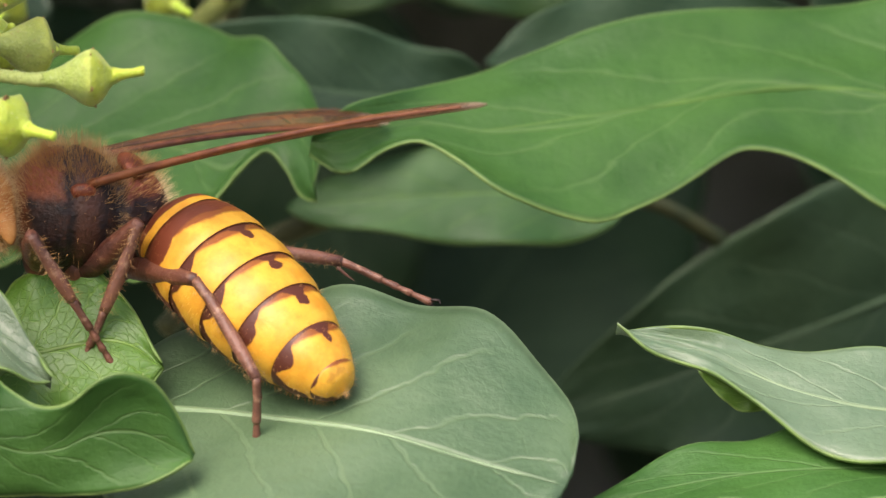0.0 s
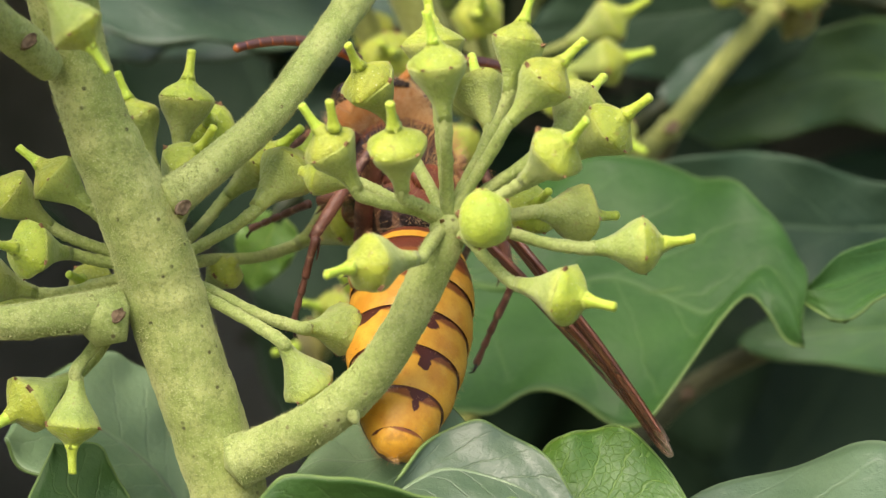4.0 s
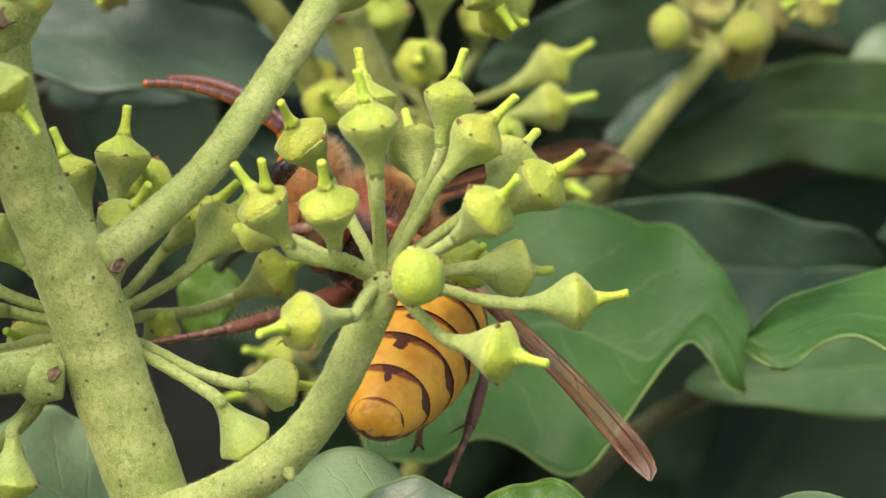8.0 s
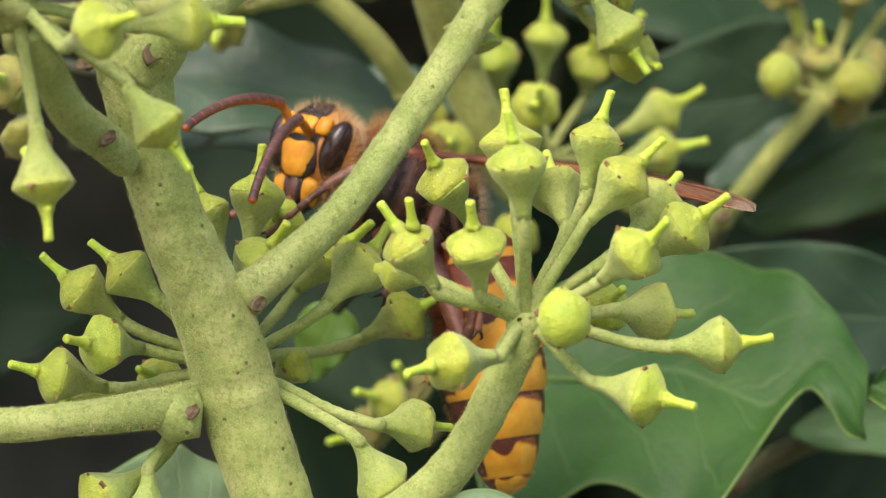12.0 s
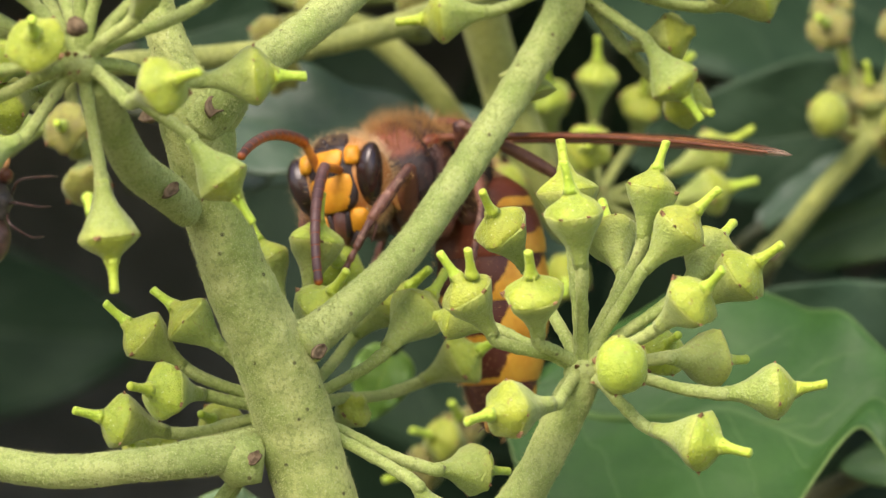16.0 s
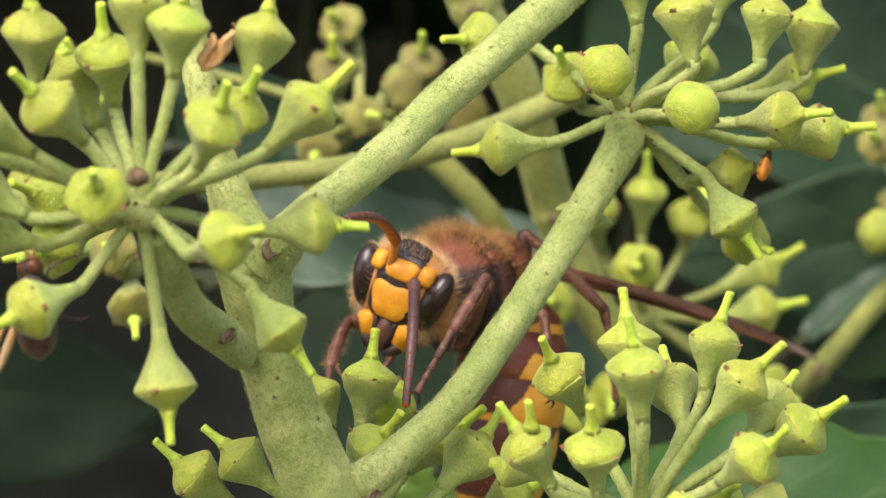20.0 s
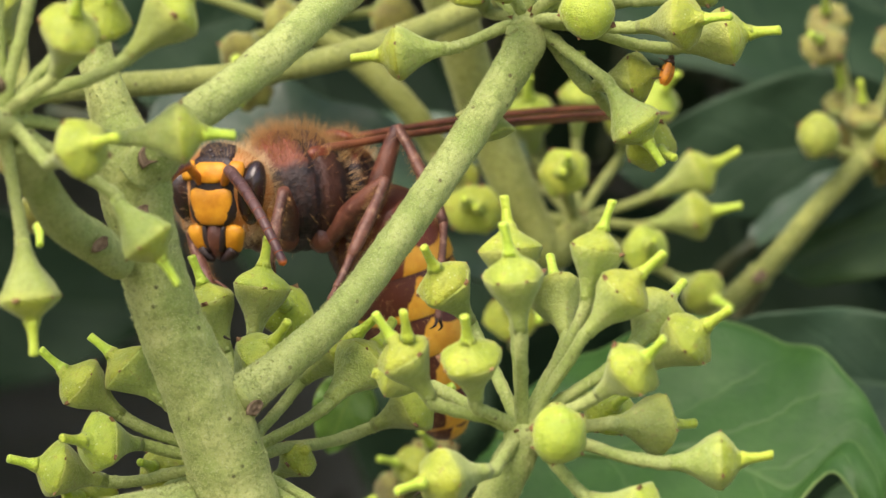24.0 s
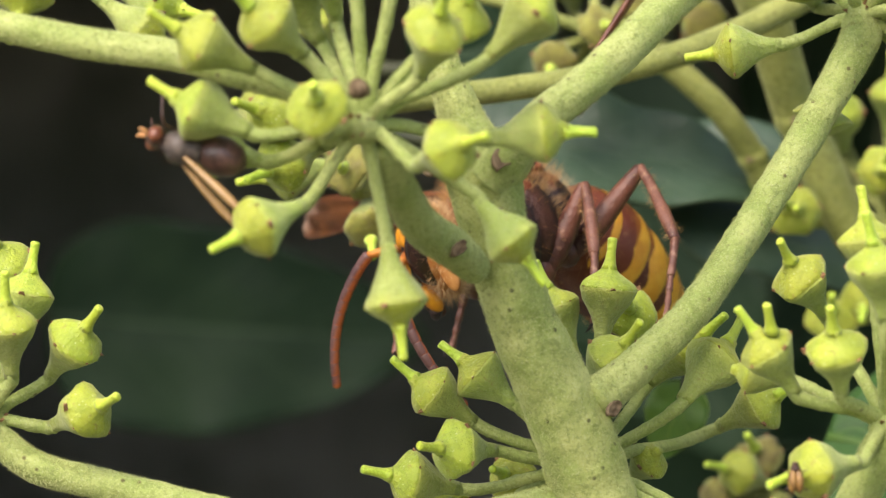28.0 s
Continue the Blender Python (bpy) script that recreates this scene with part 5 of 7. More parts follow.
BANDS = [make_band("plate_first", RUST, 0.74, 0.0, 0.0), make_band("plate_second", RUST, 0.46, 0.08, 0.16, rust=0.2),
         make_band("plate_third", BROWN, 0.13, 0.20, 0.30, drop=0.026, rust=0.20), make_band("plate_fourth", BROWN, 0.13, 0.22, 0.30, drop=0.030, rust=0.16),
         make_band("plate_fifth", BROWN, 0.16, 0.24, 0.30, drop=0.034, rust=0.16), make_band("plate_sixth", BROWN, 0.17, 0.22, 0.30, drop=0.032, rust=0.18),
         make_band("plate_last", BROWN, 0.12, 0.08, 0.2, 1.0, rust=0.2)]


def belly_radius(s):
    return float(np.interp(s, [0, 0.4, 1.2, 2.6, 4.6, 7.0, 9.4, 11.6, 13.6, 14.8, 15.4, 15.7], [0.9, 1.6, 2.55, 3.2, 3.5, 3.5, 3.25, 2.75, 2.05, 1.45, 0.9, 0.03]))


def belly_plate(i, s0, s1):
    """One overlapping ring of the belly, about the -x axis, with u round it (0.5 on the back) and v along it."""
    verts, uvs, faces = [], [], []
    sides, rows = 36, 12
    for r in range(rows + 1):
        v = r / rows
        s = s0 - (0.25 if i else 0) + (s1 - s0 + (0.25 if i else 0)) * v
        rad = belly_radius(s) * (0.965 + 0.05 * v) - (0.08 if r == 0 else 0) + 0.10 * math.sin(math.pi * v) ** 1.5
        if r == rows and i < 6:
            rad -= 0.06
        for j in range(sides + 1):
            w = 2 * math.pi * (j / sides - 0.5)
            z = math.cos(w) * rad * (0.95 if abs(w) < 1.57 else 0.86)
            verts.append((-s, math.sin(w) * rad, z))
            uvs.append((j / sides, v))
    for r in range(rows):
        for j in range(sides):
            a = r * (sides + 1) + j
            faces.append((a, a + sides + 1, a + sides + 2, a + 1))
    return raw("belly_plate", verts, faces, BANDS[i], True, uvs)


def hair_coat(name, count, seed, where, length, thin=0.035, material=None):
    """Many short, tapering hairs; where(rng) gives a root and the way out."""
    rng = random.Random(seed)
    verts, faces = [], []
    for _ in range(count):
        p, n = where(rng)
        d = (n + Vector((rng.uniform(-0.5, 0.3), rng.uniform(-0.4, 0.4), rng.uniform(-0.2, 0.5)))).normalized()
        q = p + d * length * rng.uniform(0.5, 1.2)
        t = d.orthogonal().normalized() * thin
        b = d.cross(t)
        k = len(verts)
        verts += [tuple(p + t), tuple(p - t * 0.5 + b * 0.86), tuple(p - t * 0.5 - b * 0.86), tuple(q)]
        faces += [(k, k + 1, k + 3), (k + 1, k + 2, k + 3), (k + 2, k, k + 3)]
    return raw(name, verts, faces, material or M_FUR, False)


def ball(rx, ry, rz, sides=24, rows=14, shape=None):
    verts, faces = [], []
    for i in range(rows + 1):
        a = math.pi * i / rows
        for j in range(sides):
            w = 2 * math.pi * j / sides
            v = Vector((math.cos(a), math.sin(a) * math.cos(w), math.sin(a) * math.sin(w)))
            if shape:
                v = shape(v)
            verts.append((v.x * rx, v.y * ry, v.z * rz))
    for i in range(rows):
        for j in range(sides):
            q = (j + 1) % sides
            faces.append((i * sides + j, i * sides + q, (i + 1) * sides + q, (i + 1) * sides + j))
    return verts, faces


def moved(mesh_data, m):
    verts, faces = mesh_data
    return [tuple(m @ Vector(v)) for v in verts], faces


def shell_wing(length, width, fold):
    """A folded wing along +x: narrow at its root, pleated along its length, widest near the rounded tip."""
    verts, faces, uvs = [], [], []
    n, m = 36, 12
    for i in range(n + 1):
        u = i / n
        w = width * (0.28 + 0.72 * (3 * u * u - 2 * u ** 3) ** 0.8) * (1 if u < 0.86 else math.sqrt(max(0.01, 1 - ((u - 0.86) / 0.14) ** 2)))
        for j in range(m + 1):
            v = j / m
            y = (v - 0.22) * w + 0.5 * math.sin(u * 2.6) - 0.3 * u
            z = fold * w * (0.20 * math.sin(v * math.pi * 4.0 + 0.6) * (1 - 0.5 * u) - 0.35 * (v - 0.2) ** 2) + 0.55 * math.sin(u * 2.4) - 0.35 * u * u
            verts.append((u * length, y, z + 0.02 * noise.noise((u * 9, v * 3, 2))))
            uvs.append((u, v))
    for i in range(n):
        for j in range(m):
            a = i * (m + 1) + j
            faces.append((a, a + m + 1, a + m + 2, a + 1))
    return verts, faces, uvs


def make_wing():
    """Smoky amber skin, pleated lengthwise, with darker veins and a clear worn end."""
    k = Nodes("hornet_wing", 0.28, 0.5)
    sep = k.n.new("ShaderNodeSeparateXYZ")
    k.l.new(k.tc.outputs["UV"], sep.inputs[0])
    u, v = sep.outputs[0], sep.outputs[1]
    wav = k.math("MULTIPLY_ADD", k.noise(0.35, 3), 0.16, -0.08)
    c = k.mix(k.ramp(k.noise(0.4, 4), 0.35, 0.65), (0.235, 0.092, 0.030), (0.12, 0.050, 0.022))
    lane = k.math("FRACT", k.math("ADD", k.math("MULTIPLY_ADD", v, 5.0, k.math("MULTIPLY", u, 0.9)), wav))
    vein = k.ramp(k.math("ABSOLUTE", k.math("SUBTRACT", lane, 0.5)), 0.12, 0.04)
    cross = k.math("MULTIPLY", k.ramp(k.math("ABSOLUTE", k.math("SUBTRACT", k.math("FRACT", k.math("ADD", k.math("MULTIPLY", u, 7.0), k.math("MULTIPLY", v, 1.7))), 0.5)), 0.04, 0.015), 0.7)
    vein = k.math("MAXIMUM", vein, cross)
    c = k.mix(k.math("MULTIPLY", vein, 0.8), c, (0.055, 0.020, 0.010))
    worn = k.math("MULTIPLY", k.ramp(u, 0.9, 0.99), 0.5)
    c = k.mix(worn, c, (0.45, 0.36, 0.28))
    k.put(k.math("MAXIMUM", k.math("MULTIPLY", vein, 0.92), k.ramp(u, 0.35, 0.95, 0.88, 0.55)), k.b.inputs["Alpha"])
    return k.done(c, k.math("ADD", vein, k.noise(1.2, 3)), 0.5, 0.10)


M_WING = make_wing()
M_WING_EDGE = make_plain("hornet_wing_edge", (0.085, 0.026, 0.013), (0.20, 0.070, 0.030), 0.6, 0.35)
WAIST = Vector((-4.2, 0, -0.5))
NECK = Vector((4.0, 0, 0.3))
HINGES = {"left": Vector((0.2, 2.1, 2.2)), "right": Vector((0.2, -2.1, 2.2))}
FEMUR, SHIN, FOOT = (4.6, 5.4, 6.4), (4.2, 5.2, 6.6), (4.2, 4.8, 5.6)
HIPS = [Vector((2.6, 1.6, -2.6)), Vector((0.4, 1.9, -3.0)), Vector((-2.0, 1.7, -2.8))]


def build_hornet():
    h = thing("hornet", (0, 0, 0), "large hornet with yellow and brown banded belly climbing the ivy", "insect")

    def swell(v):
        k = 1 + 0.08 * math.sin(v.x * 5.0) - 0.09 * math.exp(-((v.x - 0.22) / 0.06) ** 2) - 0.16 * math.exp(-((v.x + 0.32) / 0.09) ** 2)
        return Vector((v.x, v.y * k * (1 - 0.15 * (v.x < -0.5)), v.z * k + 0.10 * v.x * (v.z > 0)))

    thorax = part("thorax", raw("thorax", *ball(4.6, 3.4, 3.45, 40, 44, swell), make_thorax()), h, None, "black thorax with rust-red shoulders and rear hump")

    def on_thorax(d):
        q = swell(d.normalized())
        return Vector((q.x * 4.55, q.y * 3.35, q.z * 3.4)), Vector((d.x / 4.5, d.y / 3.2, d.z / 3.3)).normalized()

    def root(rng):
        """Thick over the back, thin on the flanks."""
        while True:
            d = Vector((rng.uniform(-1, 1), rng.uniform(-1, 1), rng.uniform(-0.6, 1))).normalized()
            if rng.random() < (1.0 if d.z > 0.75 else 0.3 if d.z > 0.45 else 0.03):
                return on_thorax(d)

    part("fur", hair_coat("fur", 2600, 3, root, 1.15, 0.012), thorax, None, "golden-brown hair over the back", "", "stuff")

    def rim(rng):
        """Pale tufts behind the head, in the groove before the hump and along the belly."""
        x = rng.choice((0.92, 0.92, 0.8, -0.32, -0.92)) + rng.gauss(0, 0.06)
        w = rng.uniform(-math.pi, math.pi)
        r = math.sqrt(max(0.02, 1 - x * x))
        return on_thorax(Vector((x, r * math.sin(w), r * math.cos(w))))
    part("fur", hair_coat("fur", 2800, 13, rim, 0.9, 0.012, M_PALE_FUR), thorax, None, "pale tan hair", "", "stuff")
    part("shield_plate", raw("shield_plate", *moved(ball(0.9, 1.5, 0.5, 18, 10), Matrix.Translation((-2.45, 0, 2.55)) @ Matrix.Rotation(radians(-28), 4, "Y")), M_RUST), thorax, None, "rusty shield plate behind the wings")
    for s in (1, -1):
        part("wing_scale", raw("wing_scale", *moved(ball(0.75, 0.42, 0.5, 14, 8), Matrix.Translation((0.5, s * 2.55, 2.0))), M_RUST), thorax, None, "rusty scale over the wing root")
        for hip in HIPS:
            part("coxa", raw("coxa", *moved(ball(0.85, 0.8, 1.0, 14, 10), Matrix.Translation((hip.x + 0.1, s * (hip.y - 0.1), hip.z + 0.3))), M_FEMUR), thorax)
    # head: +x is the way that the face looks
    head = part("head", raw("head", *ball(1.75, 3.05, 2.8, 30, 18, lambda v: Vector((max(v.x, -0.8), v.y * (1 - 0.22 * (v.z < 0) * abs(v.z) ** 1.5), v.z))), M_GENA), h, None, "orange head")
    flat = Matrix.Rotation(radians(90), 4, "Y")

    def square(v):
        r = (v.y ** 4 + v.z ** 4) ** 0.25 / max(1e-6, math.hypot(v.y, v.z)) + 1e-6
        return Vector((v.x, v.y / r * 0.96, v.z / r * 0.96))
    def shield(v):
        q = square(v)
        return Vector((q.x, q.y * (1 + 0.16 * q.z), q.z))
    part("forehead", raw("forehead", *moved(ball(0.55, 1.62, 2.1, 26, 14, square), Matrix.Translation((1.30, 0, 0.40)) @ Matrix.Rotation(radians(-8), 4, "Y")), M_DARK), head, None, "dark forehead between the eyes")
    part("face_plate", raw("face_plate", *moved(ball(0.36, 1.34, 1.16, 26, 14, shield), Matrix.Translation((1.64, 0, -0.42))), M_FACE), head, None, "yellow-orange face plate")
    part("brow", raw("brow", *moved(ball(0.30, 1.02, 0.66, 20, 10, shield), Matrix.Translation((1.56, 0, 1.48)) @ Matrix.Rotation(radians(-24), 4, "Y")), M_FACE), head, None, "orange brow plate")
    for s in (1, -1):
        eye = Matrix.Translation((0.70, s * 2.02, 0.25)) @ Matrix.Rotation(radians(-12 * s), 4, "X") @ Matrix.Rotation(radians(34 * s), 4, "Z")
        kidney = ball(1.08, 0.84, 1.88, 24, 16, lambda v: Vector((v.x, v.y + 0.22 * s * v.z * v.z, v.z)))
        part("compound_eye", raw("compound_eye", *moved(kidney, eye), M_EYE), head, None, "glossy dark brown kidney-shaped eye")
        part("eye_notch", raw("eye_notch", *moved(ball(0.34, 0.50, 0.62, 14, 8, square), Matrix.Translation((1.32, s * 1.52, 1.55)) @ Matrix.Rotation(radians(-24), 4, "Y") @ Matrix.Rotation(radians(20 * s), 4, "Z")), M_FACE), head, None, "orange patch in the notch of the eye")
        part("cheek", raw("cheek", *moved(ball(0.62, 0.30, 2.10, 20, 14), Matrix.Translation((-0.30, s * 2.62, -0.15)) @ Matrix.Rotation(radians(10 * s), 4, "X")), M_GENA), head, None, "yellow-orange cheek behind the eye")
        part("mandible", raw("mandible", *moved(ball(0.48, 0.60, 0.92, 18, 10, square), Matrix.Translation((1.22, s * 1.08, -2.30)) @ Matrix.Rotation(radians(18), 4, "Y") @ Matrix.Rotation(radians(-20 * s), 4, "X")), M_FACE), head, None, "yellow jaw with dark tip")
        part("jaw_edge", raw("jaw_edge", *tube([(1.55, s * 0.62, -1.62, 0.16), (1.52, s * 0.52, -2.3, 0.24), (1.40, s * 0.34, -3.0, 0.22)], 8, 3), M_DARK), head, None, "dark inner edge of the jaw")
        part("jaw_tip", raw("jaw_tip", *tube([(1.2, s * 1.0, -2.95, 0.40), (1.3, s * 0.70, -3.3, 0.34), (1.3, s * 0.25, -3.55, 0.14)], 8, 3), M_DARK), head, None, "dark tip of the jaw")
        part("antenna_socket", raw("antenna_socket", *moved(ball(0.30, 0.40, 0.40, 12, 8), Matrix.Translation((1.46, s * 0.78, 0.80))), M_DARK), head)
    part("mouth", raw("mouth", *tube([(1.15, 0, -1.5, 0.5), (1.25, 0, -2.2, 0.62), (1.1, 0, -3.0, 0.5), (0.9, 0, -3.5, 0.25)], 10, 4), M_FEMUR), head, None, "dark brown mouth parts")
    crown = Matrix.Translation((0.72, 0, 2.28)) @ Matrix.Rotation(radians(-52), 4, "Y") @ flat
    part("crown_spot", raw("crown_spot", *moved(lathe([(-0.1, 1.12), (0.16, 1.05), (0.26, 0.7), (0.30, 0.2)], 16, 0.12, 3, 0.2, 1.0), crown), M_DARK), head, None, "dark spot with the small eyes")
    for y, up in ((0.0, 0.30), (0.34, -0.16), (-0.34, -0.16)):
        part("ocellus", raw("ocellus", *moved(ball(0.15, 0.15, 0.15, 10, 8), crown @ Matrix.Translation((up, y, 0.26))), M_EYE), head, None, "small glossy simple eye")

    def skull(rng):
        d = Vector((rng.uniform(-1, 0.7), rng.uniform(-1, 1), rng.uniform(-1, 1))).normalized()
        return Vector((max(d.x, -0.8) * 1.55, d.y * 3.0, d.z * 2.75)), d
    part("fur", hair_coat("fur", 3400, 5, skull, 0.75, 0.013, M_PALE_FUR), head, None, "fine pale hair", "", "stuff")
    # belly
    belly = part("belly", raw("belly", *tube([(0.8, 0, 0.2, 0.6), (0.2, 0, 0.05, 0.75), (-0.6, 0, 0, 1.4)], 12, 4), M_DARK), h, None, "yellow belly with brown bands and drops")
    cuts = (0.0, 2.2, 5.0, 7.6, 10.0, 12.5, 14.75, 15.7)
    for i in range(7):
        part("belly_plate", belly_plate(i, cuts[i], cuts[i + 1]), belly)

    def flank(rng):
        s, w = rng.uniform(0.5, 16.0), rng.uniform(-math.pi, math.pi)
        r = belly_radius(s) * 1.0
        return Vector((-s, math.sin(w) * r, math.cos(w) * r * 0.92)), Vector((-0.6, math.sin(w), math.cos(w)))
    part("fur", hair_coat("fur", 2600, 8, flank, 0.32, 0.010), belly, None, "fine pale hair", "", "stuff")
    moving = {"belly": belly, "head": head}
    # wings: +x runs to the tip
    for side in ("left", "right"):
        v, f, uv = shell_wing(23.6, 2.3 if side == "left" else 2.9, 0.9)
        w = part("wing", raw("wing", v, f, M_WING, True, uv), h, None, "smoky amber folded wing")
        part("wing_edge", raw("wing_edge", *tube([(*v[i * 13], 0.27 - 0.006 * i) for i in (0, 6, 12, 18, 24, 30, 34)], 8, 4), M_WING_EDGE), w, None, "stiff rusty leading edge")
        moving["wing_" + side] = w
    # feelers: +x runs out along the first joint
    for side, s in (("left", 1), ("right", -1)):
        f0 = part("antenna", raw("antenna", *tube([(0, 0, 0, 0.24), (1.2, 0, 0.15, 0.27), (2.4, 0, 0.2, 0.24)], 9, 4), M_AMBER), h, None, "long orange feeler darkening to its tip")
        n = 11
        for i in range(n):
            a0, a1 = i / n, (i + 1) / n
            def bendp(a):
                return (2.4 + 8.4 * (math.sin(0.6 + 0.8 * a) - math.sin(0.6)) / 0.8, 0, 0.2 - 8.4 * (math.cos(0.6) - math.cos(0.6 + 0.8 * a)) / 0.8)
            p, q = Vector(bendp(a0)), Vector(bendp(a1))
            seg = [(*p, 0.345 - 0.01 * i), (*p.lerp(q, 0.25), 0.355 - 0.01 * i), (*p.lerp(q, 0.8), 0.36 - 0.01 * i), (*q, 0.34 - 0.01 * i if i < n - 1 else 0.12)]
            part("joint", raw("joint", *tube(seg, 8, 2, 0.02), M_FEELER), f0)
        moving["feeler_" + side] = f0
    # legs: each piece runs along its +x
    for i in range(3):
        for side in ("left", "right"):
            lf, ls, lt = FEMUR[i], SHIN[i], FOOT[i]
            a = part("femur", raw("femur", *tube([(-0.3, 0, 0, 0.45), (lf * 0.3, 0, 0.16, 0.70), (lf * 0.7, 0, 0.1, 0.58), (lf, 0, 0, 0.36)], 12, 4), M_FEMUR), h)
            b = part("shin", raw("shin", *tube([(0, 0, 0, 0.32), (ls * 0.25, 0, 0.12, 0.31), (ls * 0.7, 0, 0.08, 0.39), (ls, 0, 0, 0.30)], 10, 4), M_LEG), h)
            spur = raw("spur", *tube([(ls - 0.2, 0.2, -0.3, 0.10), (ls + 0.4, 0.35, -0.75, 0.07), (ls + 0.8, 0.4, -1.0, 0.02)], 6, 2), M_LEG)
            part("spur", spur, b)

            def shank(rng, ls=ls):
                x, w = rng.uniform(0.3, ls), rng.uniform(-math.pi, math.pi)
                n = Vector((0.5, math.sin(w), math.cos(w)))
                return Vector((x, math.sin(w) * 0.36, 0.06 + math.cos(w) * 0.36)), n
            part("bristles", hair_coat("bristles", 160, 20 + i, shank, 0.42, 0.012), b, None, "fine bristles", "", "stuff")
            c = part("foot", raw("foot", *tube([(0, 0, 0, 0.26), (lt * 0.2, 0, 0.04, 0.22), (lt * 0.42, 0, 0, 0.25), (lt * 0.46, 0, 0, 0.17), (lt * 0.6, 0, 0, 0.23), (lt * 0.64, 0, 0, 0.16), (lt * 0.76, 0, 0, 0.22), (lt * 0.8, 0, 0, 0.16), (lt * 0.97, 0, 0, 0.23), (lt, 0, 0, 0.12)], 8, 3), M_LEG), h)
            for s in (1, -1):
                part("claw", raw("claw", *tube([(lt - 0.15, s * 0.1, 0, 0.10), (lt + 0.3, s * 0.35, 0.05, 0.08), (lt + 0.5, s * 0.42, -0.25, 0.02)], 6, 2), M_DARK), c)
            moving[("leg", i, side)] = (a, b, c)
    return h, moving


HORNET, MOVING = build_hornet()
MOMENTS = []


def key(t, at, ahead, up, belly, belly_up, face, face_up, wing_l, wing_r, feel_l=(0.75, 0.45, 0.45), feel_r=(0.75, -0.45, 0.45), feet=None, wing_up=None):
    """The hornet at one moment: where its thorax is and which way thorax, belly, face and wings point (feelers in the head's own axes)."""
    MOMENTS.append((t, at, ahead, up, belly, belly_up, face, face_up, wing_l, wing_r, feel_l, feel_r, feet or {}, wing_up))


def limb_pose(start, end, up):
    return at_pose(start, axes(end - start, up))


def solve_leg(hip, foot, lf, ls, lt, out):
    """Knee and ankle for a foot: the shank leans from the knee, the foot lies flat behind its tip."""
    back = (hip - foot)
    ankle = foot + (back.normalized() * 0.55 + out * 0.45).normalized() * lt * 0.95
    d = ankle - hip
    r = min(d.length, (lf + ls) * 0.995)
    d = d.normalized()
    ankle = hip + d * r
    x = (lf * lf - ls * ls + r * r) / (2 * r)
    h = math.sqrt(max(0.0, lf * lf - x * x))
    n = (out - d * out.dot(d)).normalized()
    return hip + d * x + n * h, ankle


def motions():
    rows = {k: [] for k in MOVING if not isinstance(k, tuple)}
    legs = {(k, j): [] for k in MOVING if isinstance(k, tuple) for j in range(3)}
    body = []
    rest = [Vector((7.5, 3.6, -4.6)), Vector((1.0, 6.6, -6.0)), Vector((-6.5, 6.0, -6.4))]
    for n, (t, at, ahead, up, belly, belly_up, face, face_up, wl, wr, fl, fr, feet, wu) in enumerate(MOMENTS):
        turn = axes(ahead, up)
        inv = turn.transposed()
        body.append((t, at_pose(at, turn)))

        def local(joint, way, top):
            return at_pose(joint, inv @ axes(way, top))
        rows["belly"].append((t, local(WAIST, [-c for c in belly], belly_up)))
        hm = local(NECK, face, face_up)
        hm.translation = (NECK + inv @ Vector(face).normalized() * 0.9 + Vector((0.8, 0, 0.2))) * MM
        rows["head"].append((t, hm))
        for side, way in (("left", wl), ("right", wr)):
            rows["wing_" + side].append((t, local(HINGES[side], way, Vector(wu[0 if side == "left" else 1]) if wu else Vector(up).normalized() * 0.75 + turn.col[1] * (0.66 if side == "left" else 0.5))))
        for side, s, way in (("left", 1, fl), ("right", -1, fr)):
            m = hm @ Matrix.Translation(Vector((1.35, s * 0.7, 0.75)) * MM) @ axes(way, (0.3, 0.0, 1.0)).to_4x4()
            rows["feeler_" + side].append((t, m))
        for i in range(3):
            for side, s in (("left", 1), ("right", -1)):
                hip = Vector((HIPS[i].x, HIPS[i].y * s, HIPS[i].z))
                foot = Vector((rest[i].x, rest[i].y * s, rest[i].z)) + Vector((math.sin(t * 2.3 + i * 2 + s), 0.4 * math.cos(t * 1.7 + i), 0.5 * math.sin(t * 1.9 + i + s)))
                if (i, side) in feet:
                    foot = inv @ (Vector(feet[(i, side)]) - Vector(at))
                out = Vector(((0.25, -0.55, -0.35)[i], 0.6 * s, (0.7, 0.7, 0.2)[i])).normalized()
                knee, ankle = solve_leg(hip, foot, FEMUR[i], SHIN[i], FOOT[i], out)
                end = ankle + (foot - ankle).normalized() * FOOT[i]
                k = ("leg", i, side)
                for j, (a, b) in enumerate(((hip, knee), (knee, ankle), (ankle, end))):
                    legs[(k, j)].append((t, limb_pose(a, b, out)))
    walk(HORNET, body)
    for k, r in rows.items():
        walk(MOVING[k], r)
    for (k, j), r in legs.items():
        walk(MOVING[k][j], r)
    move_fly()
    walk(BEETLE, BEETLE_ROWS)
    walk(GNAT, GNAT_ROWS)


key(0, (24.20, 3.00, -9.58), (-0.983, -0.184, -0.0235), (0.05, -0.35, 0.93), (0.643, -0.496, -0.584), (0.5, -0.7, 0.52), (-0.9, -0.38, -0.2), (0, 0, 1), (0.901, -0.396, 0.18), (0.719, 0.687, 0.11), (0.75, 0.45, 0.45), (0.75, -0.45, 0.45), {(1, 'left'): (23.7, 1.0, -19.1), (0, 'left'): (25.8, 0.0, -17.7), (2, 'left'): (33.8, -3.0, -23.5), (2, 'right'): (46.1, 9.0, -15.9)}, wing_up=((0, -0.3, 1), (0, -1, 1)))
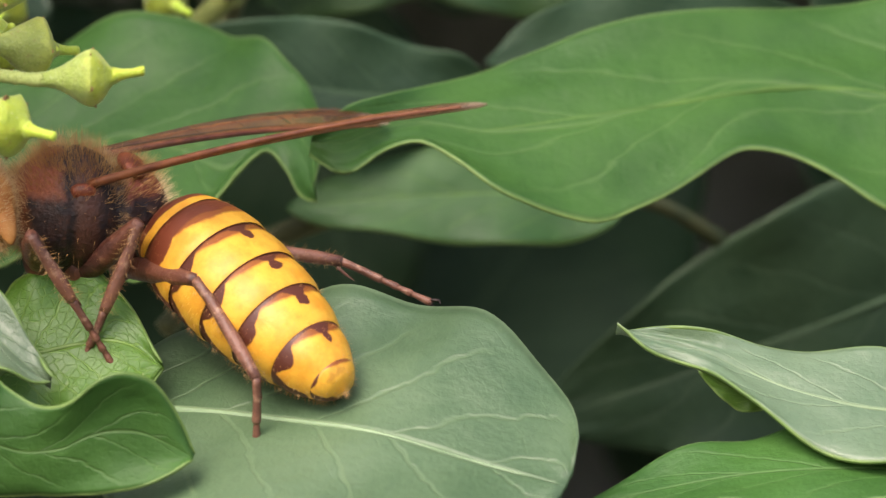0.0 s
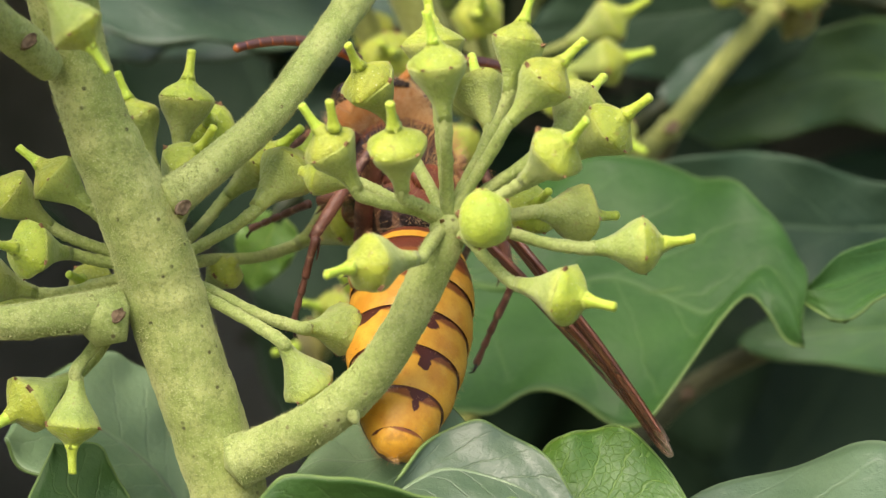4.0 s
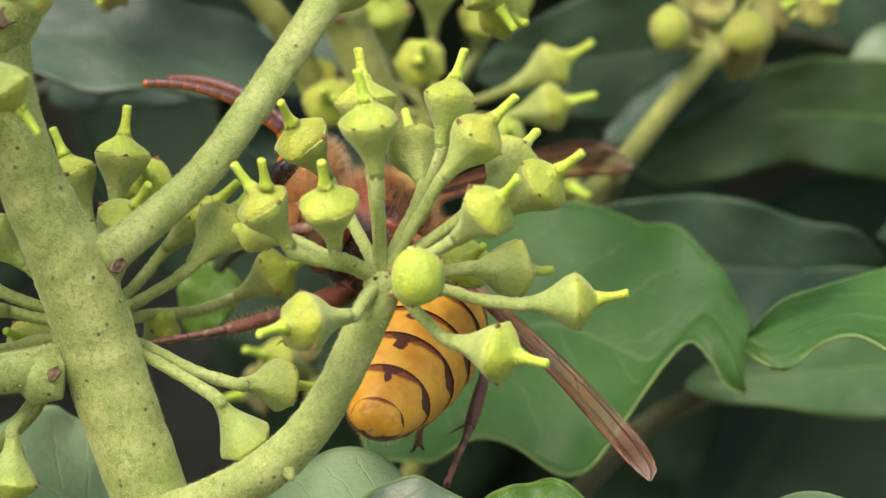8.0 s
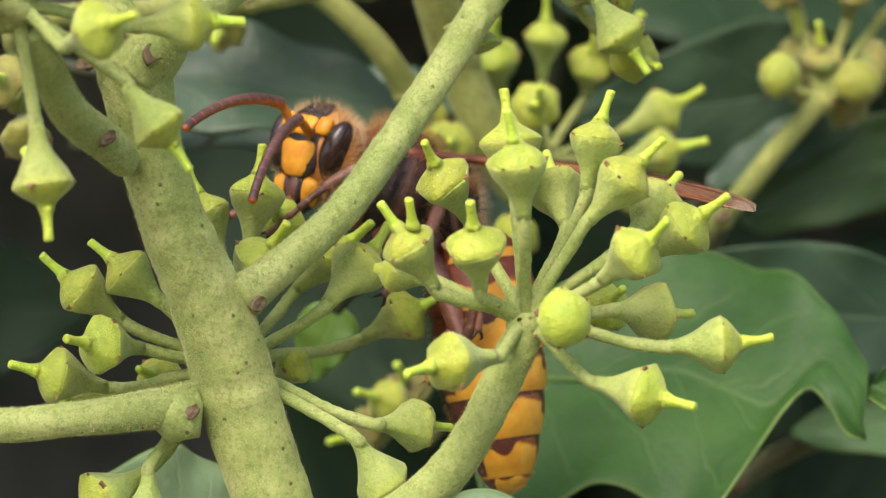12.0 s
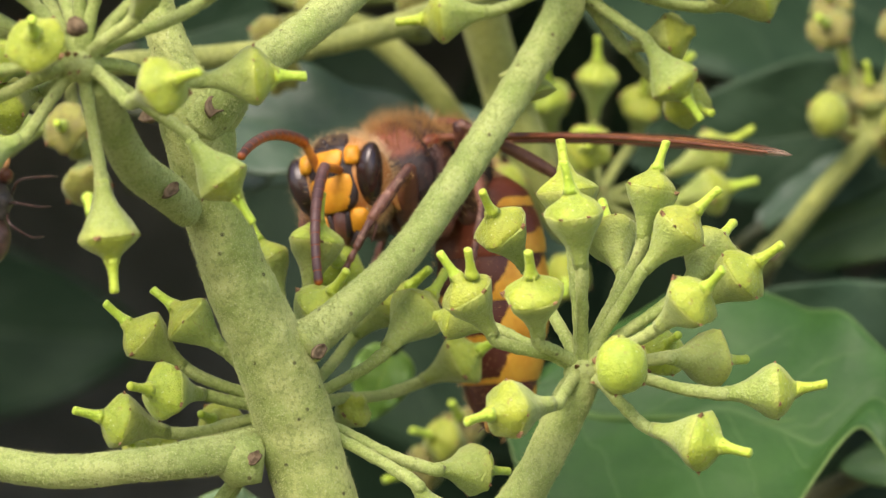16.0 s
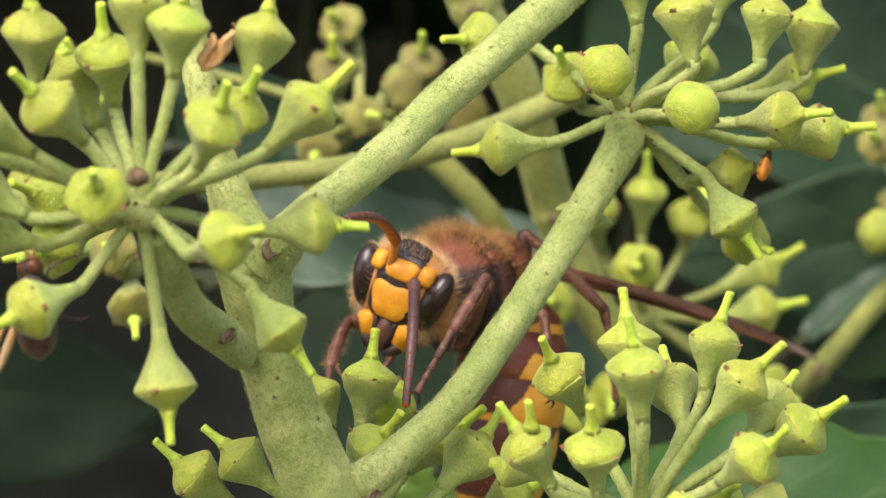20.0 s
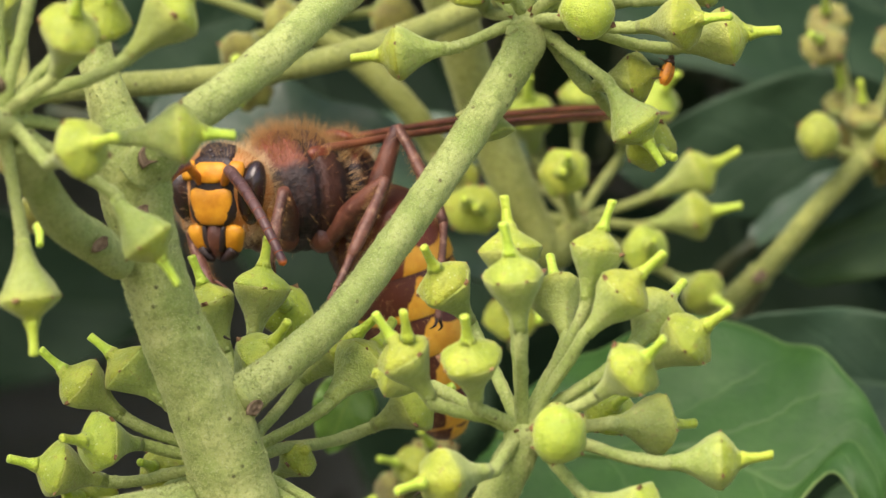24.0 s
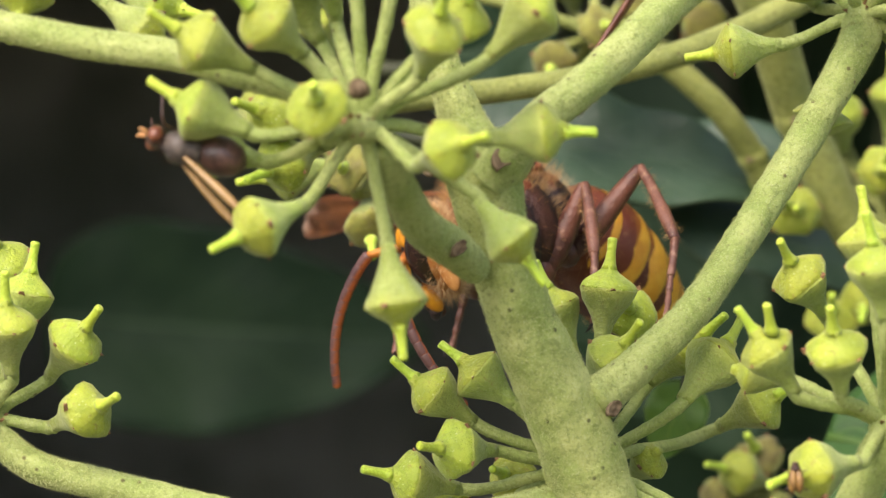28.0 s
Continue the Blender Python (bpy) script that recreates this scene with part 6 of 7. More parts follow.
key(0.3, (21.91, 3.00, -7.15), (-0.992, 0.103, 0.0758), (0.05, -0.35, 0.93), (0.767, 0, -0.642), (0.5, -0.7, 0.52), (-0.9, -0.38, -0.2), (0, 0, 1), (0.98, -0.1, 0.04), (0.98, 0.12, 0.03), (0.7, 0.3, 0.5), (0.7, -0.3, 0.6), {(0, 'left'): (12.8, 1.0, -15.7), (1, 'left'): (18.4, 0.0, -16.1), (2, 'left'): (33.6, -3.0, -22.5), (1, 'right'): (25.0, 6.0, -18.6), (2, 'right'): (46.5, 10.0, -14.3)}, wing_up=((0, -0.35, 1), (0, -1.05, 1)))
key(0.5, (19.17, 3.00, -7.05), (-0.849, 0.502, 0.164), (0.05, -0.4, 0.9), (0.716, -0.122, -0.687), (0.52, -0.65, 0.54), (-0.95, 0, -0.25), (0, 0, 1), (0.98, -0.1, -0.12), (0.96, 0.15, 0.14), (0.7, 0.3, 0.5), (0.7, -0.3, 0.6), {(0, 'left'): (9.4, 0.0, -16.9), (1, 'left'): (13.4, 0.0, -15.5), (2, 'left'): (34.4, -3.0, -22.2), (1, 'right'): (25.0, 6.0, -18.6), (2, 'right'): (36.6, 9.0, -16.1)}, wing_up=((0, -0.35, 1), (0, -1.05, 1)))
key(1, (16.62, 4.00, -5.85), (-0.74, 0.65, 0.15), (0.2, -0.6, 0.75), (0.336, -0.636, -0.695), (0.45, -0.75, 0.45), (-0.75, 0.55, 0), (0, 0, 1), (0.994, -0.097, -0.046), (0.934, 0.339, -0.11), (0.4, 0.6, 0.6), (0.5, -0.6, 0.6), {(0, 'left'): (5.0, 0.0, -12.3), (2, 'left'): (21.5, -2.0, -18.1), (2, 'right'): (31.9, 8.0, -18.3)}, wing_up=((0, -0.35, 1), (0, -0.35, 1)))
key(1.5, (13.47, 6.75, -2.77), (-0.728, 0.575, 0.338), (0.228, -0.684, 0.685), (0.196, -0.791, -0.58), (0.279, -0.691, 0.618), (-0.714, 0.546, 0.325), (0.109, -0.218, 0.936), (0.984, -0.084, -0.157), (0.888, 0.403, -0.222), (0.365, 0.572, 0.724), (0.405, -0.557, 0.709), {(0, 'left'): (1.9, 4.0, -9.9), (1, 'left'): (12.3, 0.0, -13.0), (2, 'left'): (12.6, 0.0, -16.2), (2, 'right'): (31.0, 6.0, -18.5)}, wing_up=((0.2, -0.3, 1), (0.2, -0.5, 1)))
key(2, (8.61, 7.80, -2.65), (-0.865, 0.277, 0.419), (0.25, -0.75, 0.6), (0.108, -0.844, -0.525), (0.1, -0.62, 0.78), (-0.5, 0.6, 0.5), (0.2, -0.4, 0.8), (0.953, -0.068, -0.295), (0.906, 0.074, -0.416), (0.3, 0.5, 0.8), (0.3, -0.5, 0.8), {(0, 'left'): (2.4, 7.0, 2.4), (1, 'left'): (4.3, 3.0, -11.8), (2, 'left'): (7.4, 3.0, -14.5), (2, 'right'): (27.1, 8.0, -13.7)}, wing_up=((0.25, -0.5, 0.8), (0.25, -0.5, 0.8)))
key(2.5, (11.13, 9.50, 0.45), (-0.25, 0.62, 0.74), (0.42, -0.75, 0.5), (0.068, -0.711, -0.7), (0.25, -0.7, 0.6), (-0.4, 0.6, 0.6), (0.2, -0.4, 0.8), (0.784, -0.069, -0.617), (0.628, -0.488, -0.606), (0.3, 0.5, 0.8), (0.3, -0.5, 0.8), {(1, 'left'): (4.4, 4.0, -12.2), (2, 'left'): (5.2, 4.0, -13.1), (2, 'right'): (18.4, 6.0, -13.8)}, wing_up=((0.3, -0.6, 0.6), (0.3, -0.6, 0.6)))
key(3.3, (12.00, 10.80, 0.60), (-0.35, 0.55, 0.75), (0.4, -0.75, 0.5), (0, -0.6, -0.8), (0.4, -0.62, 0.55), (-0.4, 0.6, 0.6), (0.2, -0.4, 0.8), (0.65, -0.3, -0.6), (0.573, -0.433, -0.696), (0.3, 0.5, 0.8), (0.3, -0.5, 0.8), wing_up=((0.6, -0.1, 0.75), (0.6, -0.1, 0.75)))
key(4.5, (13.01, 12.00, 0.55), (-0.185, 0.84, 0.51), (0.5, -0.75, 0.35), (-0.145, -0.713, -0.686), (0.3, -0.9, 0.2), (-0.2, 0.6, 0.7), (0.3, -0.5, 0.7), (0.594, -0.336, -0.731), (0.437, -0.618, -0.653), (0.2, 0.7, 0.7), (0.2, -0.7, 0.7), wing_up=((0.8, 0.1, 0.6), (0.8, 0.1, 0.6)))
key(5, (13.78, 11.60, 0.85), (-0.048, 0.763, 0.645), (0.5, -0.75, 0.35), (-0.202, -0.741, -0.641), (0.3, -0.9, 0.2), (-0.2, 0.6, 0.7), (0.3, -0.5, 0.7), (0.529, -0.47, -0.706), (0.354, -0.7, -0.62), (0.967, 0.237, -0.0938), (0.967, 0.247, -0.0565), {(1, 'left'): (2.1, 4.0, -6.3), (2, 'left'): (6.5, 3.0, -9.3), (2, 'right'): (17.9, 5.0, -13.2)}, wing_up=((0.8, 0.1, 0.6), (0.8, 0.1, 0.6)))
key(6, (14.28, 11.34, 0.84), (-0.288, 0.662, 0.692), (0.5, -0.75, 0.4), (-0.366, -0.767, -0.528), (0.35, -0.88, 0.15), (-0.3, 0.6, 0.7), (0.3, -0.5, 0.7), (0.669, -0.281, -0.688), (0.485, -0.589, -0.646), (0.518, 0.67, 0.532), (0.524, 0.656, 0.543), {(1, 'left'): (1.9, 5.0, -1.9), (2, 'left'): (3.3, 3.0, -9.9), (2, 'right'): (18.2, 5.0, -13.1)}, wing_up=((0.8, 0.1, 0.6), (0.8, 0.1, 0.6)))
key(7, (14.92, 13.08, -0.14), (-0.79, 0.237, 0.565), (0.45, -0.5, 0.75), (-0.409, -0.852, -0.325), (0.5, -0.8, 0.3), (-0.6, 0.5, 0.5), (0.3, -0.4, 0.8), (0.584, -0.594, -0.554), (0.408, 0.897, 0.168), (0.941, -0.154, 0.299), (0.928, -0.188, 0.32), {(1, 'left'): (1.4, 4.0, -4.9), (2, 'right'): (17.6, 5.0, -11.9)}, wing_up=((0.8, 0.1, 0.6), (0.1, -0.95, 0.3)))
key(8, (15.17, 12.82, 0.26), (-0.824, -0.03, 0.566), (0.45, -0.35, 0.82), (-0.261, -0.852, -0.453), (0.1, -0.55, 0.8), (-0.85, 0.3, 0.3), (0.3, -0.3, 0.9), (0.56, -0.586, -0.585), (0.582, 0.807, 0.102), (0.459, 0.0728, 0.885), (0.522, -0.0255, 0.853), {(1, 'left'): (1.5, 4.0, -5.0), (2, 'right'): (18.3, 5.0, -12.9)}, wing_up=((0.5, -0.8, 0.3), (0.1, -0.95, 0.3)))
key(9, (14.89, 12.69, -0.96), (-0.97, -0.011, 0.241), (0.45, -0.35, 0.82), (-0.22, -0.895, -0.388), (0.15, -0.55, 0.8), (-0.85, 0.3, 0.3), (0.3, -0.3, 0.9), (0.454, -0.675, -0.582), (0.721, 0.675, 0.16), (0.304, 0.0057, 0.953), (0.365, -0.0112, 0.931), {(1, 'left'): (2.6, 4.0, -7.4), (2, 'right'): (17.7, 5.0, -12.7), (2, 'left'): (11.1, 4.0, -9.9)}, wing_up=((0.5, -0.8, 0.3), (0.1, -0.95, 0.3)))
key(10, (15.62, 13.30, 0.53), (-0.811, -0.019, 0.585), (0.45, -0.3, 0.82), (-0.166, -0.909, -0.381), (0.05, -0.5, 0.85), (-0.88, 0.2, 0.3), (0.3, -0.3, 0.9), (0.263, -0.783, -0.564), (0.762, 0.647, 0.03), (0.724, 0.00451, 0.69), (0.744, -0.193, 0.64), {(1, 'left'): (5.7, 2.0, -11.1), (2, 'right'): (15.0, 5.0, -11.2)}, wing_up=((0.5, -0.8, 0.3), (0.1, -0.95, 0.3)))
key(10.5, (14.83, 15.00, 0.60), (-0.894, 0.107, 0.436), (0.4, -0.2, 0.88), (-0.141, -0.841, -0.522), (-0.1, -0.5, 0.85), (-0.9, 0.1, 0.3), (0.2, -0.2, 0.9), (0.7, -0.1, -0.5), (0.98, 0.15, 0.1), (0.5, 0.5, 0.7), (0.5, -0.3, 0.8), {(1, 'left'): (6.3, 3.0, -10.9)}, wing_up=((0.5, -0.6, 0.6), (0.1, -0.95, 0.3)))
key(11, (12.92, 14.90, -0.27), (-0.809, -0.024, 0.587), (0.35, -0.15, 0.9), (-0.069, -0.767, -0.638), (-0.45, -0.8, 0.3), (-0.95, -0.1, 0.2), (0.2, -0.1, 0.95), (0.741, -0.614, -0.27), (0.831, 0.477, -0.286), (0.548, -0.546, 0.634), (0.468, -0.544, 0.696), {(1, 'left'): (5.2, 3.0, -10.6)}, wing_up=((0.2, -0.75, 0.6), (0.1, -0.95, 0.3)))
key(11.5, (10.35, 15.00, 2.85), (-0.904, 0, 0.427), (0.35, 0, 0.93), (0.0999, -0.542, -0.835), (-0.1, -0.8, 0.55), (-0.95, -0.25, 0.1), (0.2, 0, 0.95), (0.92, -0.05, -0.25), (0.95, 0.15, -0.2), (0.6, 0.4, 0.4), (0.6, -0.6, 0.4))
key(12, (8.68, 15.00, 5.78), (-0.923, -0.178, 0.341), (0.35, 0.05, 0.92), (0.146, -0.057, -0.988), (0.9, -0.25, 0.3), (-0.72, -0.68, 0.1), (0.2, 0, 1), (0.747, -0.648, -0.149), (0.877, 0.468, -0.113), (0.869, 0.377, 0.323), (0.761, 0.0727, 0.645), wing_up=((0.1, -0.6, 0.8), (0.1, -0.6, 0.8)))
key(13, (7.28, 16.00, 9.26), (-0.801, -0.597, -0.0498), (0.1, 0.1, 0.97), (0.174, 0, -0.985), (0.86, 0.48, 0.1), (-0.65, -0.75, -0.1), (0.2, 0, 0.97), (0.882, -0.397, -0.255), (0.971, -0.101, -0.218), (0.515, 0.636, 0.574), (0.338, 0.0128, 0.941), wing_up=((0.1, -0.6, 0.8), (0.1, -0.6, 0.8)))
key(13.5, (7.09, 16.00, 9.12), (-0.77, -0.636, -0.0504), (0.1, 0.1, 0.97), (0.183, 0, -0.983), (0.86, 0.48, 0.1), (-0.65, -0.75, -0.1), (0.2, 0, 0.97), (0.822, -0.545, -0.167), (0.987, 0.085, -0.137), (0.543, 0.61, 0.577), (0.492, 0.0493, 0.869), wing_up=((0.1, -0.6, 0.8), (0.1, -0.6, 0.8)))
key(15.5, (6.32, 16.00, 9.67), (-0.803, -0.589, -0.085), (0.1, 0.1, 0.97), (0.102, 0, -0.995), (0.86, 0.48, 0.1), (-0.7, -0.7, 0), (0, -0.1, 1), (0.783, -0.622, -0.017), (0.957, 0.288, 0.023), (0.5, 0.5, 0.6), (0.2, -0.9, 0.4), {(0, 'left'): (0.7, 8.0, 3.3), (0, 'right'): (-0.7, 10.0, 2.7)})
key(16, (6.40, 16.00, 9.37), (-0.829, -0.525, -0.192), (0.1, 0.1, 0.97), (0.0761, 0, -0.997), (0.86, 0.48, 0.1), (-0.45, -0.88, -0.1), (-0.2, 0, 0.95), (0.836, -0.545, -0.061), (0.988, 0.152, -0.028), (0.991, 0.0996, 0.0796), (0.576, 0.0114, 0.817), {(0, 'left'): (1.6, 8.0, 3.2), (0, 'right'): (-0.2, 10.0, 2.7)})
key(17, (5.46, 16.00, 10.43), (-0.807, -0.59, 0.0276), (0.12, 0.1, 0.97), (0.0357, 0, -0.999), (0.86, 0.48, 0.1), (-0.14, -0.98, -0.05), (0.02, 0, 1), (0.772, -0.593, -0.229), (0.923, 0.33, -0.198), (0.724, 0.243, 0.645), (0.673, -0.188, 0.716), {(0, 'left'): (1.8, 8.0, 5.7), (0, 'right'): (-1.8, 9.0, 2.5), (1, 'left'): (6.4, 9.0, 4.4)})
key(18, (7.56, 16.00, 10.67), (-0.743, -0.669, 0.0316), (0.12, 0.1, 0.97), (0.0389, 0, -0.999), (0.86, 0.48, 0.1), (-0.3, -0.95, -0.05), (0.28, 0, 0.95), (0.766, 0.597, -0.24), (0.85, 0.472, -0.232), (0.441, 0.25, 0.862), (0.352, -0.418, 0.837), {(0, 'left'): (1.2, 8.0, 5.0), (0, 'right'): (-1.5, 9.0, 2.7)})
key(19, (7.88, 17.00, 9.59), (-0.695, -0.719, -0.00202), (0.2, 0.15, 0.95), (-0.108, 0, -0.994), (0.86, 0.48, 0.1), (-0.35, -0.92, -0.15), (0.4, 0, 0.9), (0.722, 0.526, -0.45), (0.818, 0.368, -0.442), (0.326, 0.366, 0.872), (0.307, -0.326, 0.894), {(0, 'left'): (5.1, 9.0, 2.8), (0, 'right'): (1.3, 9.0, 4.3)})
key(20, (6.11, 17.00, 10.42), (-0.71, -0.698, -0.0918), (0.2, 0.15, 0.95), (-0.104, 0, -0.995), (0.86, 0.48, 0.1), (-0.4, -0.9, -0.12), (0.36, 0, 0.93), (0.851, 0.455, -0.263), (0.937, 0.239, -0.253), (0.872, 0.414, 0.262), (0.339, -0.00362, 0.941), {(0, 'left'): (3.1, 9.0, 4.8), (0, 'right'): (-1.8, 9.0, 2.9)})
key(21, (5.51, 17.00, 11.47), (-0.786, -0.572, -0.234), (0.15, 0.1, 0.97), (-0.0609, 0, -0.998), (0.86, 0.48, 0.1), (-0.4, -0.9, -0.12), (0.3, 0, 0.95), (0.904, 0.416, -0.101), (-0.123, 0.966, 0.226), (0.848, 0.475, 0.234), (0.812, -0.0335, 0.583), {(0, 'left'): (2.8, 9.0, 5.8), (0, 'right'): (-2.1, 9.0, 4.1), (1, 'left'): (6.9, 9.0, 5.9), (2, 'left'): (10.9, 13.0, 4.2)})
key(21.5, (6.64, 17.00, 11.24), (-0.786, -0.592, -0.177), (0.15, 0.1, 0.97), (-0.0546, 0, -0.999), (0.86, 0.48, 0.1), (-0.45, -0.88, -0.12), (0.2, 0, 1), (0.99, 0.1, 0), (0.9, 0.3, 0.1), (0.9, 0.1, -0.45), (0.5, -0.85, -0.1), wing_up=((0.2, -0.3, 1), (0.2, -1, 1)))
key(23.5, (3.66, 17.00, 11.44), (-0.834, -0.52, -0.182), (0.15, 0.1, 0.97), (0.217, 0, -0.976), (0.86, 0.48, 0.1), (-0.42, -0.88, -0.15), (0.05, 0, 1), (0.99, 0.1, 0.05), (0.95, 0.3, 0.1), (0.85, 0.3, -0.4), (0.4, -0.9, 0.1), {(0, 'left'): (0.5, 9.0, 3.2), (0, 'right'): (-1.4, 9.0, 2.9), (1, 'left'): (4.3, 9.0, 3.6), (2, 'left'): (10.6, 13.0, 3.5)}, wing_up=((0.1, -0.15, 1), (0.1, -0.15, 1)))
key(24, (2.33, 17.00, 10.83), (-0.837, -0.528, -0.146), (0.1, 0.1, 0.97), (0.299, 0.158, -0.941), (0.86, 0.48, 0.1), (-0.42, -0.88, -0.15), (0, 0, 1), (0.868, 0.486, 0.104), (0.851, 0.509, 0.124), (0.707, 0.592, 0.386), (0.843, 0.0684, 0.534), {(0, 'left'): (0.0, 9.0, 2.9), (0, 'right'): (-1.9, 9.0, 2.7), (1, 'left'): (3.5, 9.0, 3.4), (2, 'left'): (10.0, 13.0, 3.8)}, wing_up=((0, -0.1, 1), (0, -0.1, 1)))
key(25, (2.20, 17.00, 10.73), (-0.597, -0.657, -0.46), (-0.2, 0.1, 0.95), (0.0888, 0.421, -0.903), (0.85, -0.1, 0.3), (-0.3, -0.93, -0.22), (-0.22, 0, 0.97), (0.747, 0.5, 0.439), (0.3, 0.93, -0.1), (0.381, 0.5, 0.778), (0.418, 0.0358, 0.908), {(0, 'left'): (1.8, 9.0, 4.0), (0, 'right'): (-0.4, 9.0, 2.9), (1, 'left'): (7.1, 9.0, 6.0)}, wing_up=((-0.5, -0.1, 0.85), (0.1, -0.6, 0.8)))
key(25.5, (-0.26, 17.00, 10.85), (-0.787, -0.6, -0.143), (-0.1, -0.1, 0.97), (0.146, 0.745, -0.651), (0.8, -0.1, 0.5), (-0.9, -0.35, -0.2), (-0.05, 0, 1), (0.725, 0.451, 0.52), (0.3, 0.93, -0.1), (0.6, 0.3, -0.6), (0.5, -0.5, -0.6), {(0, 'left'): (-1.2, 9.0, 3.2), (1, 'left'): (1.1, 9.0, 4.1), (2, 'left'): (3.7, 10.0, 4.1)}, wing_up=((-0.5, -0.1, 0.85), (0.1, -0.6, 0.8)))
key(26, (0.08, 17.00, 11.16), (-0.787, -0.6, -0.143), (-0.1, -0.1, 0.97), (0.146, 0.745, -0.651), (0.8, -0.1, 0.5), (-0.9, -0.35, -0.2), (-0.05, 0, 1), (0.725, 0.451, 0.52), (0.3, 0.93, -0.1), (0.6, 0.3, -0.6), (0.5, -0.5, -0.6), {(0, 'left'): (-1.0, 9.0, 3.4), (1, 'left'): (1.3, 9.0, 4.3), (2, 'left'): (3.9, 10.0, 4.3)}, wing_up=((-0.5, -0.1, 0.85), (0.1, -0.6, 0.8)))
key(26.5, (-3.46, 17.00, 10.01), (-0.641, -0.694, -0.328), (-0.25, -0.1, 0.93), (0.405, 0.736, -0.543), (0.75, -0.05, 0.65), (-0.95, -0.1, -0.35), (-0.2, -0.1, 0.95), (0.7, 0.3, 0.65), (-0.2, 0.9, 0.3), (0.6, 0.5, -0.5), (0.97, -0.25, 0.05), {(0, 'left'): (-2.6, 10.0, 2.5), (1, 'left'): (0.3, 10.0, 5.0), (2, 'left'): (3.9, 10.0, 5.2)}, wing_up=((-0.5, -0.1, 0.85), (0.1, -0.95, 0.3)))
key(28, (-5.29, 17.00, 9.00), (-0.644, -0.7, -0.31), (-0.3, -0.1, 0.92), (0.405, 0.731, -0.549), (0.75, -0.05, 0.65), (-0.95, -0.05, -0.35), (-0.2, -0.1, 0.95), (0.5, 0.3, 0.75), (-0.47, 0.88, -0.02), (0.5, 0.6, -0.5), (0.97, -0.25, 0.05), {(0, 'left'): (-4.3, 10.0, 2.8), (1, 'left'): (-0.5, 10.0, 3.6), (2, 'left'): (3.5, 10.0, 3.7)}, wing_up=((-0.6, -0.1, 0.7), (0.1, -0.95, 0.3)))


# ---- the fly ----
def build_fly():
    f = thing("fly", (0, 0, 0), "small dark brown fly with long pale amber wings", "insect")
    dark = make_plain("fly_brown", (0.045, 0.024, 0.018), (0.11, 0.058, 0.042), 2.0, 0.3, 0.5)
    grey = make_plain("fly_grey", (0.05, 0.042, 0.036), (0.13, 0.105, 0.085), 2.0, 0.45, 0.4)
    red = make_plain("fly_eye", (0.12, 0.035, 0.02), (0.20, 0.07, 0.03), 3.0, 0.3, 0.5)
    tan = make_plain("fly_feeler", (0.42, 0.20, 0.07), (0.55, 0.30, 0.12), 2.0, 0.6)
    glass = make_plain("fly_wing", (0.36, 0.22, 0.08), (0.24, 0.15, 0.06), 1.0, 0.35, 0.5)
    thorax = part("thorax", raw("thorax", *ball(1.15, 0.88, 0.92, 18, 12, lambda v: v * (1 + 0.06 * math.sin(v.x * 6))), grey), f)
    part("abdomen", raw("abdomen", *moved(ball(1.35, 1.05, 1.05, 20, 14, lambda v: v * (1 + 0.025 * math.sin(v.x * 16))), Matrix.Translation((-1.95, 0, -0.25))), dark), f)
    part("head", raw("head", *moved(ball(0.5, 0.66, 0.58, 14, 10), Matrix.Translation((1.45, 0, -0.1))), dark), f)
    for s in (1, -1):
        part("eye", raw("eye", *moved(ball(0.38, 0.34, 0.44, 12, 8), Matrix.Translation((1.5, s * 0.45, 0.05))), red), f)
        part("feeler", raw("feeler", *tube([(1.85, s * 0.15, 0.0, 0.10), (2.15, s * 0.28, -0.05, 0.13), (2.4, s * 0.4, 0.05, 0.04)], 6, 3), tan), f)
        w = [(-0.1, s * 0.35, 0.6, 0.10), (-1.3, s * 0.55, 1.3, 0.20), (-2.7, s * 0.75, 2.1, 0.25), (-3.9, s * 0.8, 2.8, 0.18), (-4.5, s * 0.75, 3.15, 0.05)]
        v, fc = tube(w, 10, 4)
        part("wing", raw("wing", [(x, y * 0.9 + s * 0.02, z) for x, y, z in v], fc, glass), f)
        for x0, x1 in ((0.6, 1.8), (0.0, 0.2), (-0.4, -1.4)):
            leg = [(x0, s * 0.5, -0.55, 0.09), (x0 * 0.4 + x1 * 0.6, s * 1.45, -0.2, 0.075), (x1, s * 1.8, -1.4, 0.055), (x1 + 0.2, s * 1.95, -2.1, 0.03)]
            part("leg", raw("leg", *tube(leg, 6, 3), dark), f)

    def back(rng):
        d = Vector((rng.uniform(-0.8, 0.9), rng.uniform(-0.8, 0.8), rng.uniform(0.1, 1))).normalized()
        return Vector((d.x * 1.12, d.y * 0.86, d.z * 0.9)), d
    part("fur", hair_coat("fur", 160, 31, back, 0.35, 0.012, dark), thorax, None, "short dark bristles", "", "stuff")
    return f


FLY = build_fly()


